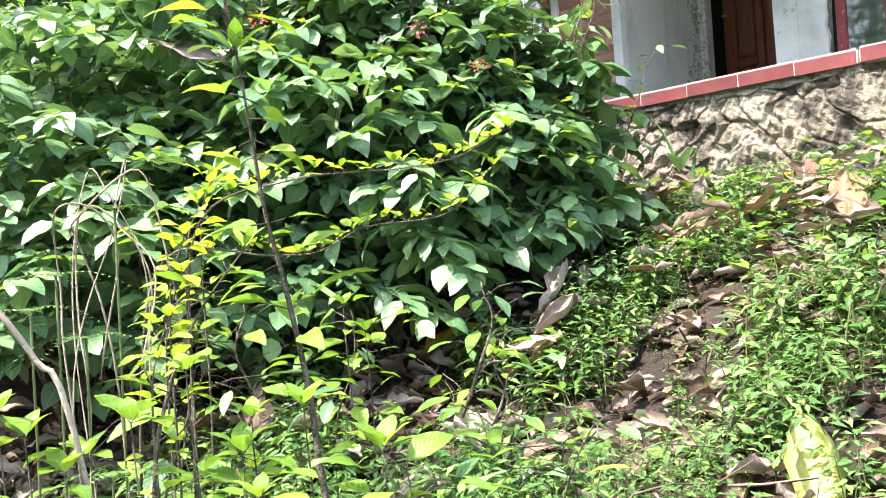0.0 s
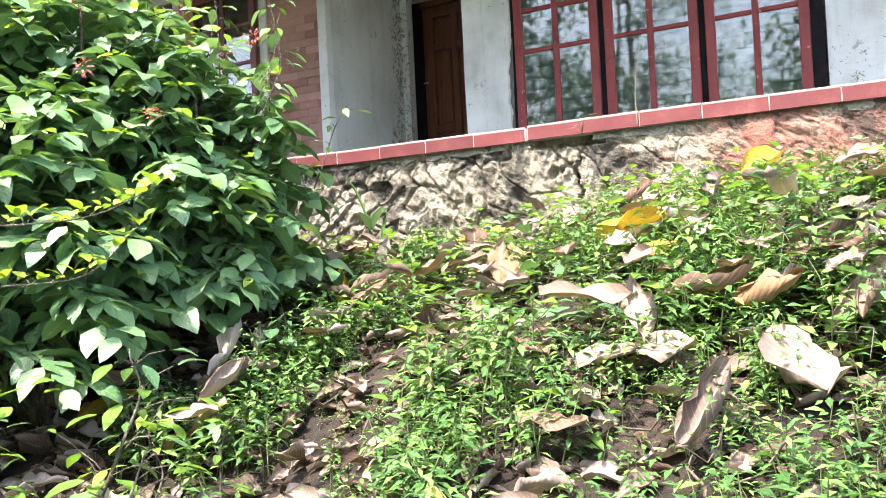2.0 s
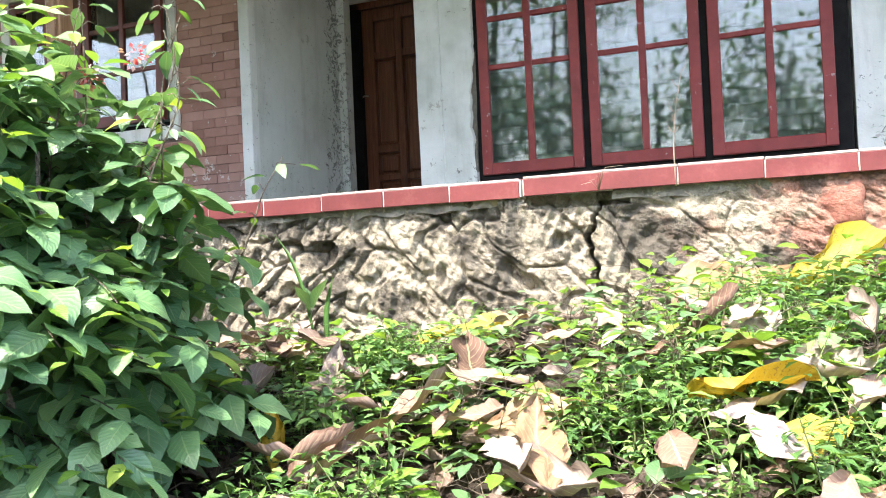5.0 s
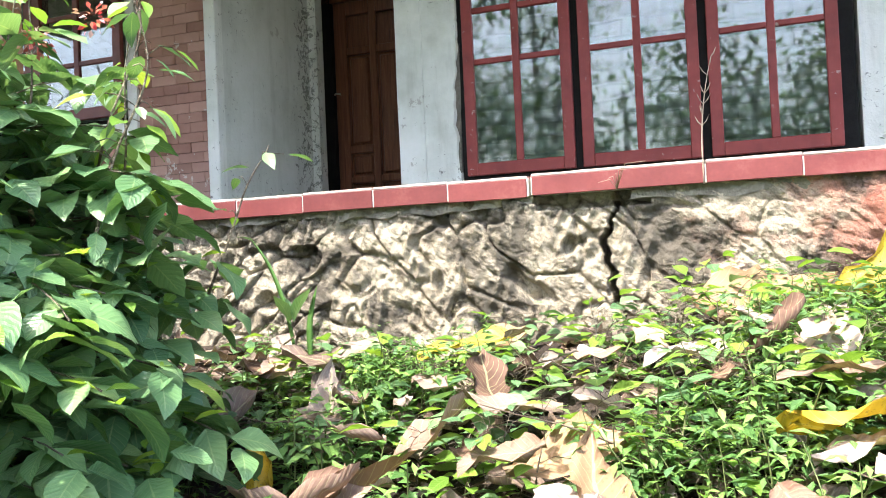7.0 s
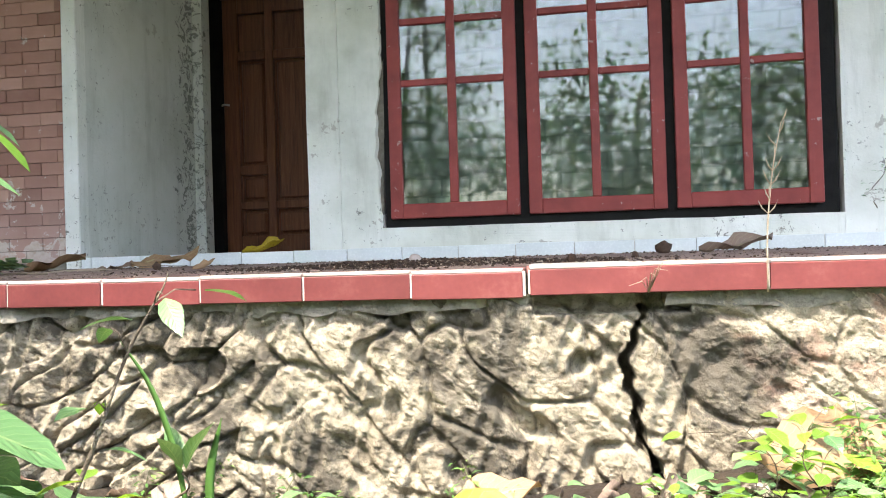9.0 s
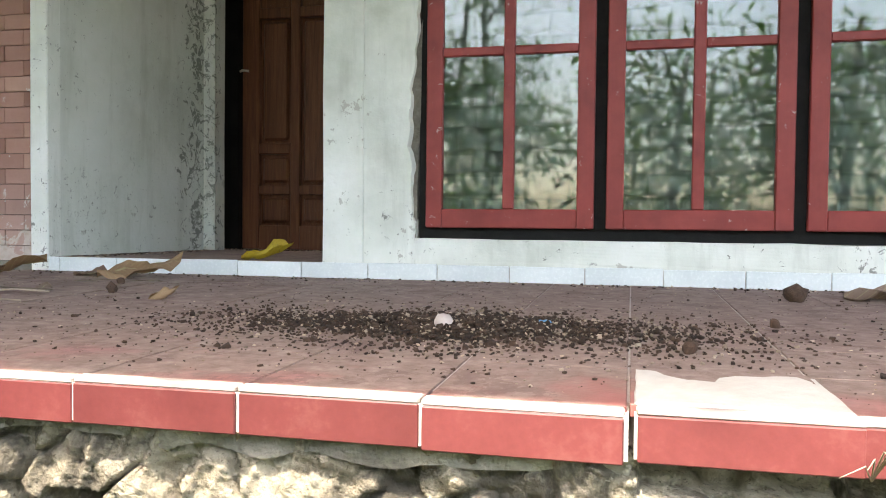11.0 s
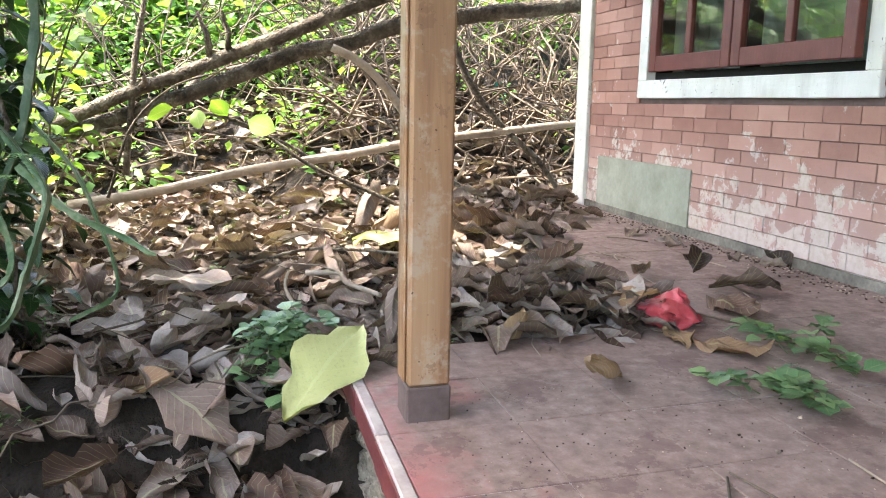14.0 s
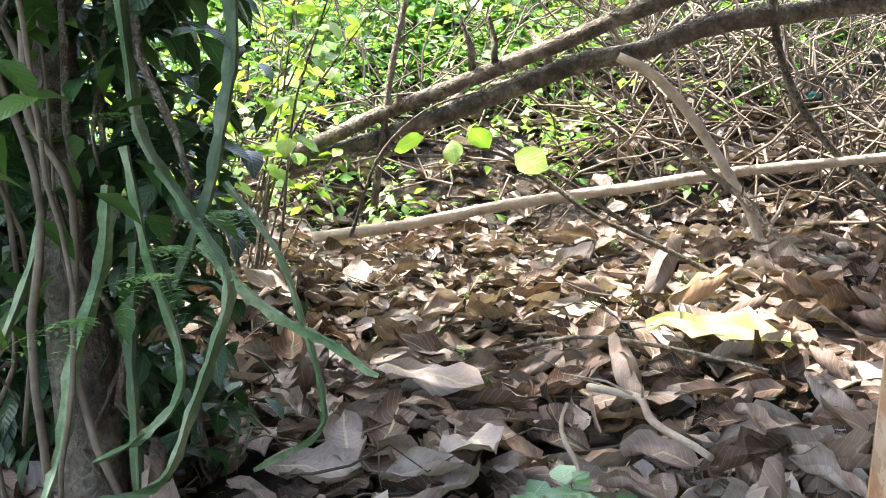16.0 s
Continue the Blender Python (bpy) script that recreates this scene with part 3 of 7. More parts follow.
part("pilaster", rough(box(-1.295, -1.115, 2.095, 2.42, 0.06, 2.7), 0.004, 6, 1, 6), PLASTER, wall_w, "white plaster pilaster beside the doorway")
# plaster between the pilaster and the window, broken away along the frame
bm = bmesh.new()
zs = np.linspace(0.06, 2.7, 110)
edge = [-0.882 - 0.03 * max(0.0, math.sin(3.3 * (z - 0.16))) * (0.16 < z < 1.1) + 0.034 * noise.noise(Vector((0, 0, z * 9))) * (z < 1.15) + 0.009 * noise.noise(Vector((3, 0, z * 31))) + 0.005 * noise.noise(Vector((7, 0, z * 70))) for z in zs]
rows = [[bm.verts.new((x, y, z)) for x, y in ((-1.13, 2.11), (e, 2.11), (e + 0.01, 2.135), (e + 0.015, 2.30), (-1.13, 2.30))] for z, e in zip(zs, edge)]
for a, b in zip(rows, rows[1:]):
    for k in range(5):
        bm.faces.new((a[k], a[(k + 1) % 5], b[(k + 1) % 5], b[k]))
bm.faces.new(rows[0][::-1])
bm.faces.new(rows[-1])
bmesh.ops.recalc_face_normals(bm, faces=bm.faces[:])
part("pier", bm, PLASTER, wall_w)
part("broken_core", rough(box(-0.98, -0.872, 2.128, 2.3, 0.2, 2.7), 0.02, 22, 3, 14, keep=lambda c: c.y < 2.2), CEMENT, wall_w, "bare broken brick core beside the window frame")
part("sill_band", rough(box(-0.885, 1.44, 2.106, 2.3, 0.06, 0.205), 0.006, 9, 5, 10, keep=lambda c: c.y < 2.2 and c.z > 0.1), PLASTER, wall_w)
part("pier", rough(box(1.442, 1.83, 2.11, 2.3, 0.06, 2.7), 0.003, 8, 4, 6), PLASTER, wall_w)
part("pier", rough(box(1.832, 3.3, 2.08, 2.3, 0.02, 2.7), 0.003, 8, 4, 6), BRICK, wall_w)
part("lintel", box(-0.86, 1.44, 2.112, 2.3, 2.17, 2.7), PLASTER, wall_w)

recess = thing("wall_recess", "grey-white plaster side wall of the recessed doorway", "wall", kind="structure")
part("pillar", rough(box(-2.735, -2.64, 2.052, 2.3, 0.03, 2.7, 0.006), 0.003, 9, 2, 4), PLASTER, recess, "white plaster corner pillar")
part("side_wall", prism([(-2.648, 2.303), (-2.64, 2.14), (-2.548, 3.31), (-2.75, 3.32), (-2.75, 2.303)], 0.03, 2.7), PLASTER_MOULD, recess)
part("jamb", rough(box(-2.565, -2.475, 3.29, 3.41, 0.05, 2.7), 0.006, 12, 3, 6), PLASTER_MOULD, recess)
part("side_wall", box(-1.30, -1.12, 2.422, 3.9, 0.05, 2.7), PLASTER, recess)
part("back_wall", box(-2.75, -1.12, 3.44, 3.9, 2.14, 2.7), PLASTER, recess)
fl = rough(box(-2.64, -1.12, 2.085, 3.9, 0.0, 0.098), 0.004, 7, 4, 12, keep=lambda c: c.z > 0.05)
tagged(part("floor_doorway", fl, TILE), "dirty tiled floor of the recessed doorway", "floor", kind="structure")

step = thing("step", "step faced with glossy white glazed tiles", "step", kind="structure")
part("core", box(-2.634, 3.3, 2.062, 2.103, 0.0, 0.094), GROUT, step)
me = mesh_of("white_tile", box(0.002, 0.298, 0.0, 0.012, 0.0, 0.068, 0.002), WHITE_TILE)
for k in range(20):
    share("white_tile", me, step, pose(-2.634 + 0.3 * k + 0.06, 2.049, 0.032 + 0.001 * (k % 3), 0, 0.3 * math.sin(k * 2.1), 0))
part("white_tile", box(-2.634, -2.576, 2.049, 2.061, 0.032, 0.1, 0.002), WHITE_TILE, step)

# unseen interior, closed, its dimness put into the grey of the plaster
inner = thing("wall_interior", "unseen plaster walls closing the rooms, toned dim", "wall", kind="structure")
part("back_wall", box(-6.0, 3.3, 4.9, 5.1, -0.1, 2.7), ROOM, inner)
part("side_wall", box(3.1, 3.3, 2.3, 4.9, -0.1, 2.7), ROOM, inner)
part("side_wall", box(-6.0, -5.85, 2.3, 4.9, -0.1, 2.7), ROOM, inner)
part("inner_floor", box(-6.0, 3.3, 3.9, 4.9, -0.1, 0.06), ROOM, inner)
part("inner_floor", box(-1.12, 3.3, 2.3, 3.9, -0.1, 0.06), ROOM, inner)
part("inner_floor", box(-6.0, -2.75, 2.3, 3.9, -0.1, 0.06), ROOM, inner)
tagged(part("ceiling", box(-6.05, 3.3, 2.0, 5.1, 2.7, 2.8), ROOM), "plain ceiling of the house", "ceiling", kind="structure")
# roof out of view, its eaves set by where the shade should end
bm = box(-4.4, 3.5, -1.30, 2.0, 2.56, 2.64)
box(-6.6, -4.402, -0.35, 2.0, 2.56, 2.64, bm=bm)
for k in range(12):
    box(-6.4 + 0.85 * k, -6.33 + 0.85 * k, -1.28 if k > 2 else -0.33, 2.0, 2.46, 2.56, bm=bm)
tagged(part("roof", bm, ROOF_WOOD), "unseen wooden terrace roof with rafters, pale to bounce light", "roof", kind="structure")


def sash(parent, x0, x1, z0, z1, y, material, cross, stile=0.068, bottom=0.078, bar=0.046, swing=0.0, depth=0.04):
    """A glazed casement: two stiles, two rails, one upright and several level bars, and its panes."""
    s = new("sash")
    s.parent = parent
    w = x1 - x0
    s.matrix_basis = pose(x0, y, z0, 0, 0, swing)
    h = z1 - z0
    part("stile", box(0, stile, 0, depth, 0, h, 0.004), material, s)
    part("stile", box(w - stile, w, 0, depth, 0, h, 0.004), material, s)
    part("rail", box(stile, w - stile, 0.002, depth, 0, bottom, 0.004), material, s)
    part("rail", box(stile, w - stile, 0.002, depth, h - bottom, h, 0.004), material, s)
    part("glazing_bar", box(w / 2 - bar / 2, w / 2 + bar / 2, 0.005, depth - 0.004, bottom, h - bottom, 0.004), material, s)
    for c in cross:
        for a, b in ((stile, w / 2 - bar / 2), (w / 2 + bar / 2, w - stile)):
            part("glazing_bar", box(a, b, 0.007, depth - 0.006, c - z0 - 0.018, c - z0 + 0.018, 0.004), material, s)
    levels = [z0 + bottom] + list(cross) + [z1 - bottom]
    for a, b in ((stile, w / 2 - bar / 2), (w / 2 + bar / 2, w - stile)):
        for lo, hi in zip(levels, levels[1:]):
            g = part("pane", box(a - 0.004, b + 0.004, 0.02, 0.023, lo - z0, hi - z0), GLASS, s)
            g.visible_shadow = False
    return s


win = thing("window_1", "three red painted casements with worn paint in a black frame", "window", kind="structure")
fx = [-0.873, -0.121, 0.625, 1.367]
part("frame", box(-0.873, 1.425, 2.128, 2.22, 0.205, 0.256), BLACK_PAINT_AND_GAP, win, "black painted window frame")
part("frame", box(-0.873, 1.425, 2.128, 2.22, 2.12, 2.17), BLACK_PAINT_AND_GAP, win)
part("frame", box(-0.873, -0.83, 2.128, 2.22, 0.256, 2.12), BLACK_PAINT_AND_GAP, win)
part("frame", box(-0.15, -0.094, 2.128, 2.22, 0.256, 2.12), BLACK_PAINT_AND_GAP, win)
part("frame", box(0.596, 0.652, 2.128, 2.22, 0.256, 2.12), BLACK_PAINT_AND_GAP, win)
part("frame", box(1.345, 1.425, 2.128, 2.22, 0.256, 2.12), BLACK_PAINT_AND_GAP, win)
bars = (0.98, 1.31, 1.64)
sash(win, -0.838, -0.146, 0.254, 2.13, 2.096, RED_PAINT, bars)
sash(win, -0.098, 0.600, 0.254, 2.13, 2.096, RED_PAINT, bars)
sash(win, 0.648, 1.341, 0.254, 2.13, 2.096, RED_PAINT, bars, swing=-2.0)

# tiered curtain behind the casements
bm = bmesh.new()
nxc = 150
prev = None
for r in range(20):
    for q, (dz, dy) in enumerate(((0.0, 0.0), (0.04, 0.012), (0.088, 0.02), (0.1, 0.035))):
        z = 0.2 + r * 0.1 + dz
        row = [bm.verts.new((-0.9 + 2.36 * i / nxc, 2.30 + dy + 0.011 * math.sin(i * 0.9 + r * 1.7) * (1 - q / 3) + 0.006 * noise.noise(Vector((i * 0.4, r, 0))), z + 0.006 * math.sin(i * 0.35 + r))) for i in range(nxc + 1)]
        if prev:
            for i in range(nxc):
                bm.faces.new((prev[i], prev[i + 1], row[i + 1], row[i])).smooth = True
        prev = row
ob = part("curtain", bm, CURTAIN)
tagged(ob, "grey-green tiered curtain hanging behind the casements", "curtain")

# brick wall with its window
wall_b = thing("wall_brick", "red brick wall with flaking white patches near its foot", "wall", kind="structure")
BY = 2.07
for x0, x1, z0, z1 in ((-5.87, -5.197, 0.0, 2.7), (-3.327, -2.735, 0.0, 2.7), (-5.197, -3.327, 0.0, 0.756), (-5.197, -3.327, 2.2, 2.7)):
    part("backing", box(x0, x1, BY + 0.012, 2.3, z0, z1), DARK_BASE, wall_b)
part("corner_trim", rough(box(-6.05, -5.87, 2.045, 2.3, -0.02, 2.7, 0.005), 0.003, 8, 7, 4), PLASTER, wall_b, "white plaster corner trim")
part("cement_patch", rough(box(-5.70, -4.575, BY - 0.006, BY + 0.01, 0.0, 0.385), 0.003, 9, 8, 8), PATCH, wall_b, "green-grey cement patch over the bricks")
part("plinth_line", rough(box(-5.87, -2.735, BY - 0.012, BY + 0.006, 0.0, 0.075), 0.006, 12, 9, 14), CEMENT, wall_b, "grey cement line along the wall's foot")
win2 = thing("window_2", "red-brown two-casement window in a white cement surround", "window", kind="structure")
for x0, x1, z0, z1 in ((-5.197, -3.327, 0.756, 0.858), (-5.197, -5.095, 0.858, 2.1), (-3.412, -3.327, 0.858, 2.1), (-5.197, -3.327, 2.1, 2.2)):
    part("surround", rough(box(x0, x1, BY - 0.018, 2.3, z0, z1, 0.004), 0.0025, 10, 6, 4), PLASTER, win2)
# this bottom strip is black for the shadow gap above the sill
part("frame", box(-5.095, -3.412, 2.11, 2.2, 0.858, 0.90), BLACK_PAINT_AND_GAP, win2)
part("frame", box(-5.095, -5.06, 2.11, 2.2, 0.90, 2.1), BLACK_PAINT_AND_GAP, win2)
part("frame", box(-3.447, -3.412, 2.11, 2.2, 0.90, 2.1), BLACK_PAINT_AND_GAP, win2)
part("frame", box(-4.30, -4.255, 2.12, 2.2, 0.90, 2.1), BLACK_PAINT_AND_GAP, win2)
sash(win2, -5.085, -4.282, 0.905, 2.08, 2.055, RED_BROWN, (1.33, 1.70), 0.075, 0.085, 0.05, swing=-1.0)
sash(win2, -4.270, -3.425, 0.905, 2.08, 2.04, RED_BROWN, (1.33, 1.70), 0.075, 0.085, 0.05, swing=-2.0)
ob = part("curtain", rough(box(-5.1, -3.4, 2.36, 2.37, 0.85, 2.1), 0.02, 14, 2, 30, keep=lambda c: True), CURTAIN)
tagged(ob, "plain grey-green curtain behind the brick wall's window", "curtain")

# the door
door = thing("door_1", "dark brown panelled wooden door standing ajar", "door", kind="structure")
# black filler for the unlit gap between jamb and door leaf
part("frame", box(-2.75, -2.515, 3.66, 3.80, 0.08, 2.14), BLACK_PAINT_AND_GAP, door, "black board standing in for the dark gap beside the door")
part("head", box(-2.75, -1.30, 3.66, 3.80, 2.08, 2.14), DOOR_WOOD, door)
leaf_d = part("leaf", box(-2.505, -1.45, 3.742, 3.76, 0.09, 2.08), DOOR_WOOD, door)
for x0, x1, z0, z1 in ((-2.505, -2.385, 0.1, 2.08), (-2.165, -2.10, 0.1, 2.08), (-1.72, -1.60, 0.1, 2.08), (-2.385, -2.165, 0.092, 0.255), (-2.10, -1.72, 0.092, 0.255),
                       (-2.385, -2.165, 0.455, 0.515), (-2.385, -2.165, 0.72, 0.79), (-2.10, -1.72, 0.455, 0.515), (-2.385, -2.165, 1.60, 1.67), (-2.10, -1.72, 1.60, 1.67), (-2.385, -2.165, 1.96, 2.08), (-2.10, -1.72, 1.96, 2.08)):
    part("rail", box(x0, x1, 3.70, 3.743, z0, z1, 0.005), DOOR_WOOD, leaf_d)
for x0, x1, z0, z1 in ((-2.385, -2.165, 0.255, 0.455), (-2.10, -1.72, 0.255, 0.455), (-2.385, -2.165, 0.515, 0.72), (-2.385, -2.165, 0.79, 1.60), (-2.10, -1.72, 0.515, 1.60)):
    part("panel", box(x0 + 0.02, x1 - 0.02, 3.712, 3.743, z0 + 0.02, z1 - 0.02, 0.014), DOOR_WOOD, leaf_d)
part("latch", tube([(-2.52, 3.69, 1.26), (-2.49, 3.67, 1.265), (-2.45, 3.68, 1.26)], 0.008, 8), GROUT, leaf_d, "small metal latch")

# wooden post at the edge
post = thing("wooden_post", "square weathered wooden post on a dark base block", "post", at=(-2.50, 0.13, 0.0))
part("shaft", box(-0.052, 0.052, -0.048, 0.048, 0.083, 2.47, 0.006), POST_WOOD, post)
part("side_strip", box(-0.03, 0.03, -0.056, -0.0485, 0.09, 2.44, 0.003), POST_WOOD, post)
part("base_block", rough(box(-0.054, 0.054, -0.05, 0.05, -0.004, 0.083, 0.004), 0.003, 20, 1, 3), DARK_BASE, post, "dark brown painted base block")

# foundation wall of rubble stones
found = thing("wall_foundation", "pale rubble stone foundation wall with a jagged crack", "wall", kind="structure")


def crack_x(z):
    return 0.30 + 0.008 * math.sin(z * 31) + 0.038 * math.sin(z * 9 + 1.0) + 0.006 * math.sin(z * 83)


bm = bmesh.new()
xs = np.concatenate([np.linspace(-3.15, -1.8, 50)[:-1], np.linspace(-1.8, 1.8, 760), np.linspace(1.8, 3.3, 50)[1:]])
zs = np.concatenate([np.linspace(-0.068, -0.70, 140), np.linspace(-0.70, -1.018, 16)[1:]])
nxs, nzs = len(xs) - 1, len(zs) - 1
grid = []
for x in xs.tolist():
    col = []
    for z in zs.tolist():
        v = Vector((x * 5.5 + z * 4, z * 6, 1.0))
        slanted = x + 0.10 * noise.noise(v * 0.8) < -0.78
        if slanted:
            u = Vector((x * 2.6 + z * 1.6, z * 9.0 - x * 6.0, 3.0)) + noise.noise_vector(v * 0.7) * 0.4
        else:
            u = Vector((x * 5.2 + z * 2.2, z * 3.2 - x * 0.8, 0.0)) + noise.noise_vector(v * 0.8) * 0.6
        near, cells = noise.voronoi(u)
        gap = min(1.0, (near[1] - near[0]) * 9.0)
        gap = gap * gap * (3 - 2 * gap)
        own = noise.noise(cells[0] * 9.7)
        lean = noise.noise(cells[0] * 5.3 + Vector((3, 1, 0))) * (u.y - cells[0].y)
        smear = abs(noise.noise(Vector((x * 20 - z * 7, z * 5, 7))))
        plain = 1.0 / (1.0 + math.exp(-(x - 0.62) * 12))
        y = 0.060 - (0.024 + 0.016 * own + 0.05 * lean) * gap * (1 - 0.75 * plain) - 0.026 * plain - 0.012 * noise.noise(v * 0.9) + 0.030 * smear * (1 - 0.6 * plain) - 0.016 * abs(noise.noise(v * 2.6)) - 0.007 * noise.noise(v * 5.0) - 0.007 * abs(noise.noise(v * 11.0)) - 0.005 * noise.noise(v * 22.0) - 0.003 * noise.noise(v * 45.0)
        hole = noise.noise(Vector((x * 7, z * 6, 13)))
        if hole > 0.34 and z < -0.2:
            y += min(0.05, (hole - 0.34) * 0.4) * (1 - plain)
        d = abs(x - crack_x(z))
        w = 0.009 + 0.005 * (z < -0.2)
        if -0.62 < z < -0.1 and d < w:
            y += 0.2
        if z > -0.125 and 0.02 < x < 0.42:
            y += 0.05
        col.append(bm.verts.new((x, y, z)))
    grid.append(col)
for i in range(nxs):
    for k in range(nzs):
        bm.faces.new((grid[i][k], grid[i][k + 1], grid[i + 1][k + 1], grid[i + 1][k])).smooth = True
ob = part("rubble_face", bm, STONE, found)
stone_meshes = []
for k in range(6):
    bm = bmesh.new()
    bmesh.ops.create_icosphere(bm, subdivisions=3, radius=1.0)
    off = Vector((k * 7.3, k * 2.1, 0))
    for v in bm.verts:
        p = v.co.copy()
        q = 1.0 / max(abs(p.x), abs(p.z), 0.72) ** 0.7
        v.co = Vector((p.x * q * 0.82, p.y, p.z * q * 0.82)) + noise.noise_vector(p * 1.2 + off) * 0.34 + noise.noise_vector(p * 3.4 + off) * 0.12 + noise.noise_vector(p * 8.0 + off) * 0.04
    for f in bm.faces:
        f.smooth = True
    stone_meshes.append(mesh_of("stone", bm, STONE_RED))
srng = random.Random(11)
z = -0.17
row_n = 0
while z > -0.75:
    x = -3.1 + srng.uniform(0, 0.2)
    rh = (0.085, 0.10, 0.085, 0.09, 0.08)[row_n % 5]
    while x < 3.2:
        w = srng.uniform(0.06, 0.125)
        cx = x + w
        red = cx > 0.95 and srng.random() < 0.55
        me = srng.choice(stone_meshes)
        lean = srng.uniform(-18, 28)
        hgt = rh * srng.uniform(0.75, 1.15)
        m = pose(cx, 0.042 + srng.uniform(-0.006, 0.012), z + srng.uniform(-0.025, 0.02), 0, lean, 0) @ Matrix.Diagonal((w * 1.12, srng.uniform(0.030, 0.044), hgt * 0.92, 1))
        if red and srng.random() < 0.3:
            share("stone", me, found, m)
        x += 2 * w * srng.uniform(0.88, 1.0)
    z -= rh * 1.32
    row_n += 1
part("bedding", rough(box(-3.1, 0.0, 0.030, 0.2, -0.112, -0.066), 0.022, 11, 3, 90, keep=lambda c: c.y < 0.1 and c.z < -0.07), CEMENT, found)
part("bedding", rough(box(0.36, 3.3, 0.034, 0.2, -0.108, -0.066), 0.022, 11, 4, 90, keep=lambda c: c.y < 0.1 and c.z < -0.07), CEMENT, found)

# edge tiles of the terrace
rim = thing("terrace_edge", "row of glazed red edge tiles with pale grouted nosing", "edge tiles", kind="structure")
part("bed", box(-3.0, 0.004, 0.003, 0.09, -0.072, -0.008), GROUT, rim)
part("bed", box(0.012, X1, 0.004, 0.09, -0.068, -0.006), GROUT, rim)
face_me = mesh_of("edge_tile", box(0.0025, 0.2975, 0.0, 0.011, -0.076, -0.009, 0.002), RED_EDGE)
nose_me = mesh_of("nosing", rough(box(0.001, 0.299, 0.001, 0.03, -0.0095, 0.002, 0.003), 0.0012, 60, 2, 2), NOSING)
for k in range(-10, 11):
    x = 0.3 * k
    dip = 0.0015 * math.sin(k * 1.9)
    lift, lean = dip, 0.0
    if k == 0:
        x, lift, lean = 0.014, 0.004, -0.2
    elif k > 0:
        x += 0.006
        lift = 0.006 - 0.002 * (k > 2)
    share("edge_tile", face_me, rim, pose(x, -0.001 + 0.002 * math.sin(k * 2.7), lift, 0, lean, 0))
    share("nosing", nose_me, rim, pose(x, 0.0, lift, 0, lean, 0))

# floor tiles and bricks, piece by piece
tile_me = mesh_of("floor_tile", box(0.0015, 0.2985, 0.0015, 0.2985, -0.02, 0.0, 0.0015), TILE)
for i in range(-20, 11):
    for j in range(7):
        x, y = 0.3 * i, 0.031 + 0.2885 * j
        if x < X0 or (x < -3.1 and j < 3):
            continue
        lift = 0.0012 * math.sin(i * 3.1 + j * 5.7) + (0.004 if i == 0 and j == 0 else 0)
        share("floor_tile", tile_me, floor, pose(x + 0.004, y, SLOPE * y + lift, math.degrees(SLOPE), 0, 0) @ Matrix.Diagonal((0.995, 0.966, 1, 1)))
cap = part("cement_cap", rough(box(0.012, 0.31, 0.034, 0.30, 0.0, 0.0085, 0.003), 0.003, 14, 2, 6), GROUT, floor, "pale cement cap on the broken corner")

BL, BH = 0.213, 0.0722
brick_me = mesh_of("brick", box(0.0015, BL - 0.0015, 0.0, 0.02, 0.0015, BH - 0.0015, 0.0015), BRICK)
rest = []
count = 0
for r in range(37):
    z = 0.004 + r * BH
    x = -5.87 - (BL / 2 if r % 2 else 0.0)
    while x < -2.74:
        a, b = max(x, -5.868), min(x + BL, -2.737)
        spans = [(a, b)]
        if 0.75 - BH * 0.8 < z < 2.2:
            spans = [(a, min(b, -5.199)), (max(a, -3.325), b)]
        for s0, s1 in spans:
            if s1 - s0 < 0.02:
                continue
            m = pose(s0, BY - 0.0015 * ((r * 7 + int(x * 31)) % 3) + 0.002, z) @ Matrix.Diagonal(((s1 - s0) / BL, 1, 1, 1))
            if count < 300 and z < 1.6:
                share("brick", brick_me, wall_b, m)
                count += 1
            else:
                rest.append((s0, s1, z))
        x += BL
bm = bmesh.new()
for s0, s1, z in rest:
    vs = [bm.verts.new(c) for c in ((s0 + 0.0015, BY, z + 0.0015), (s1 - 0.0015, BY, z + 0.0015), (s1 - 0.0015, BY, z + BH - 0.0015), (s0 + 0.0015, BY, z + BH - 0.0015))]
    f = bm.faces.new(vs)
    ex = bmesh.ops.extrude_face_region(bm, geom=[f])
    for v in ex["geom"]:
        if isinstance(v, bmesh.types.BMVert):
            v.co.y += 0.014
if rest:
    bmesh.ops.recalc_face_normals(bm, faces=bm.faces[:])
    tagged(part("upper_bricks", bm, BRICK, wall_b), kind="stuff")

# ---- plants ----
prng = random.Random(5)


def ground_z(x, y):
    if (y > 0.02 and x > -3.0) or (y > 0.9 and x > X0):
        return SLOPE * min(y, 2.05) + (0.065 if y > 2.05 else 0)
    return float(height(x, y))


def trodden(x, y):
    """The narrow strip of bank that has been walked flat."""
    return y < -1.5 and abs(x - np.interp(y, [-4.2, -3.5, -3.1, -2.5, -2.1, -1.5], [1.4, 1.42, 0.88, 0.36, 0.14, 0.05])) < 0.2


def tilted(pos, tip, roll=0.0, size=1.0):
    """A pose that lays a leaf's length along the vector tip."""
    d = Vector(tip).normalized()
    q = d.to_track_quat("Y", "Z").to_matrix().to_4x4()
    return np.array(Matrix.Translation(pos) @ q @ Euler((0, roll, 0)).to_matrix().to_4x4() @ Matrix.Scale(size, 4))


# the shrub below the terrace
shrub = thing("shrub", "dense dark green shrub with drooping oval leaves on the bank", "shrub", at=(0, 0, 0))
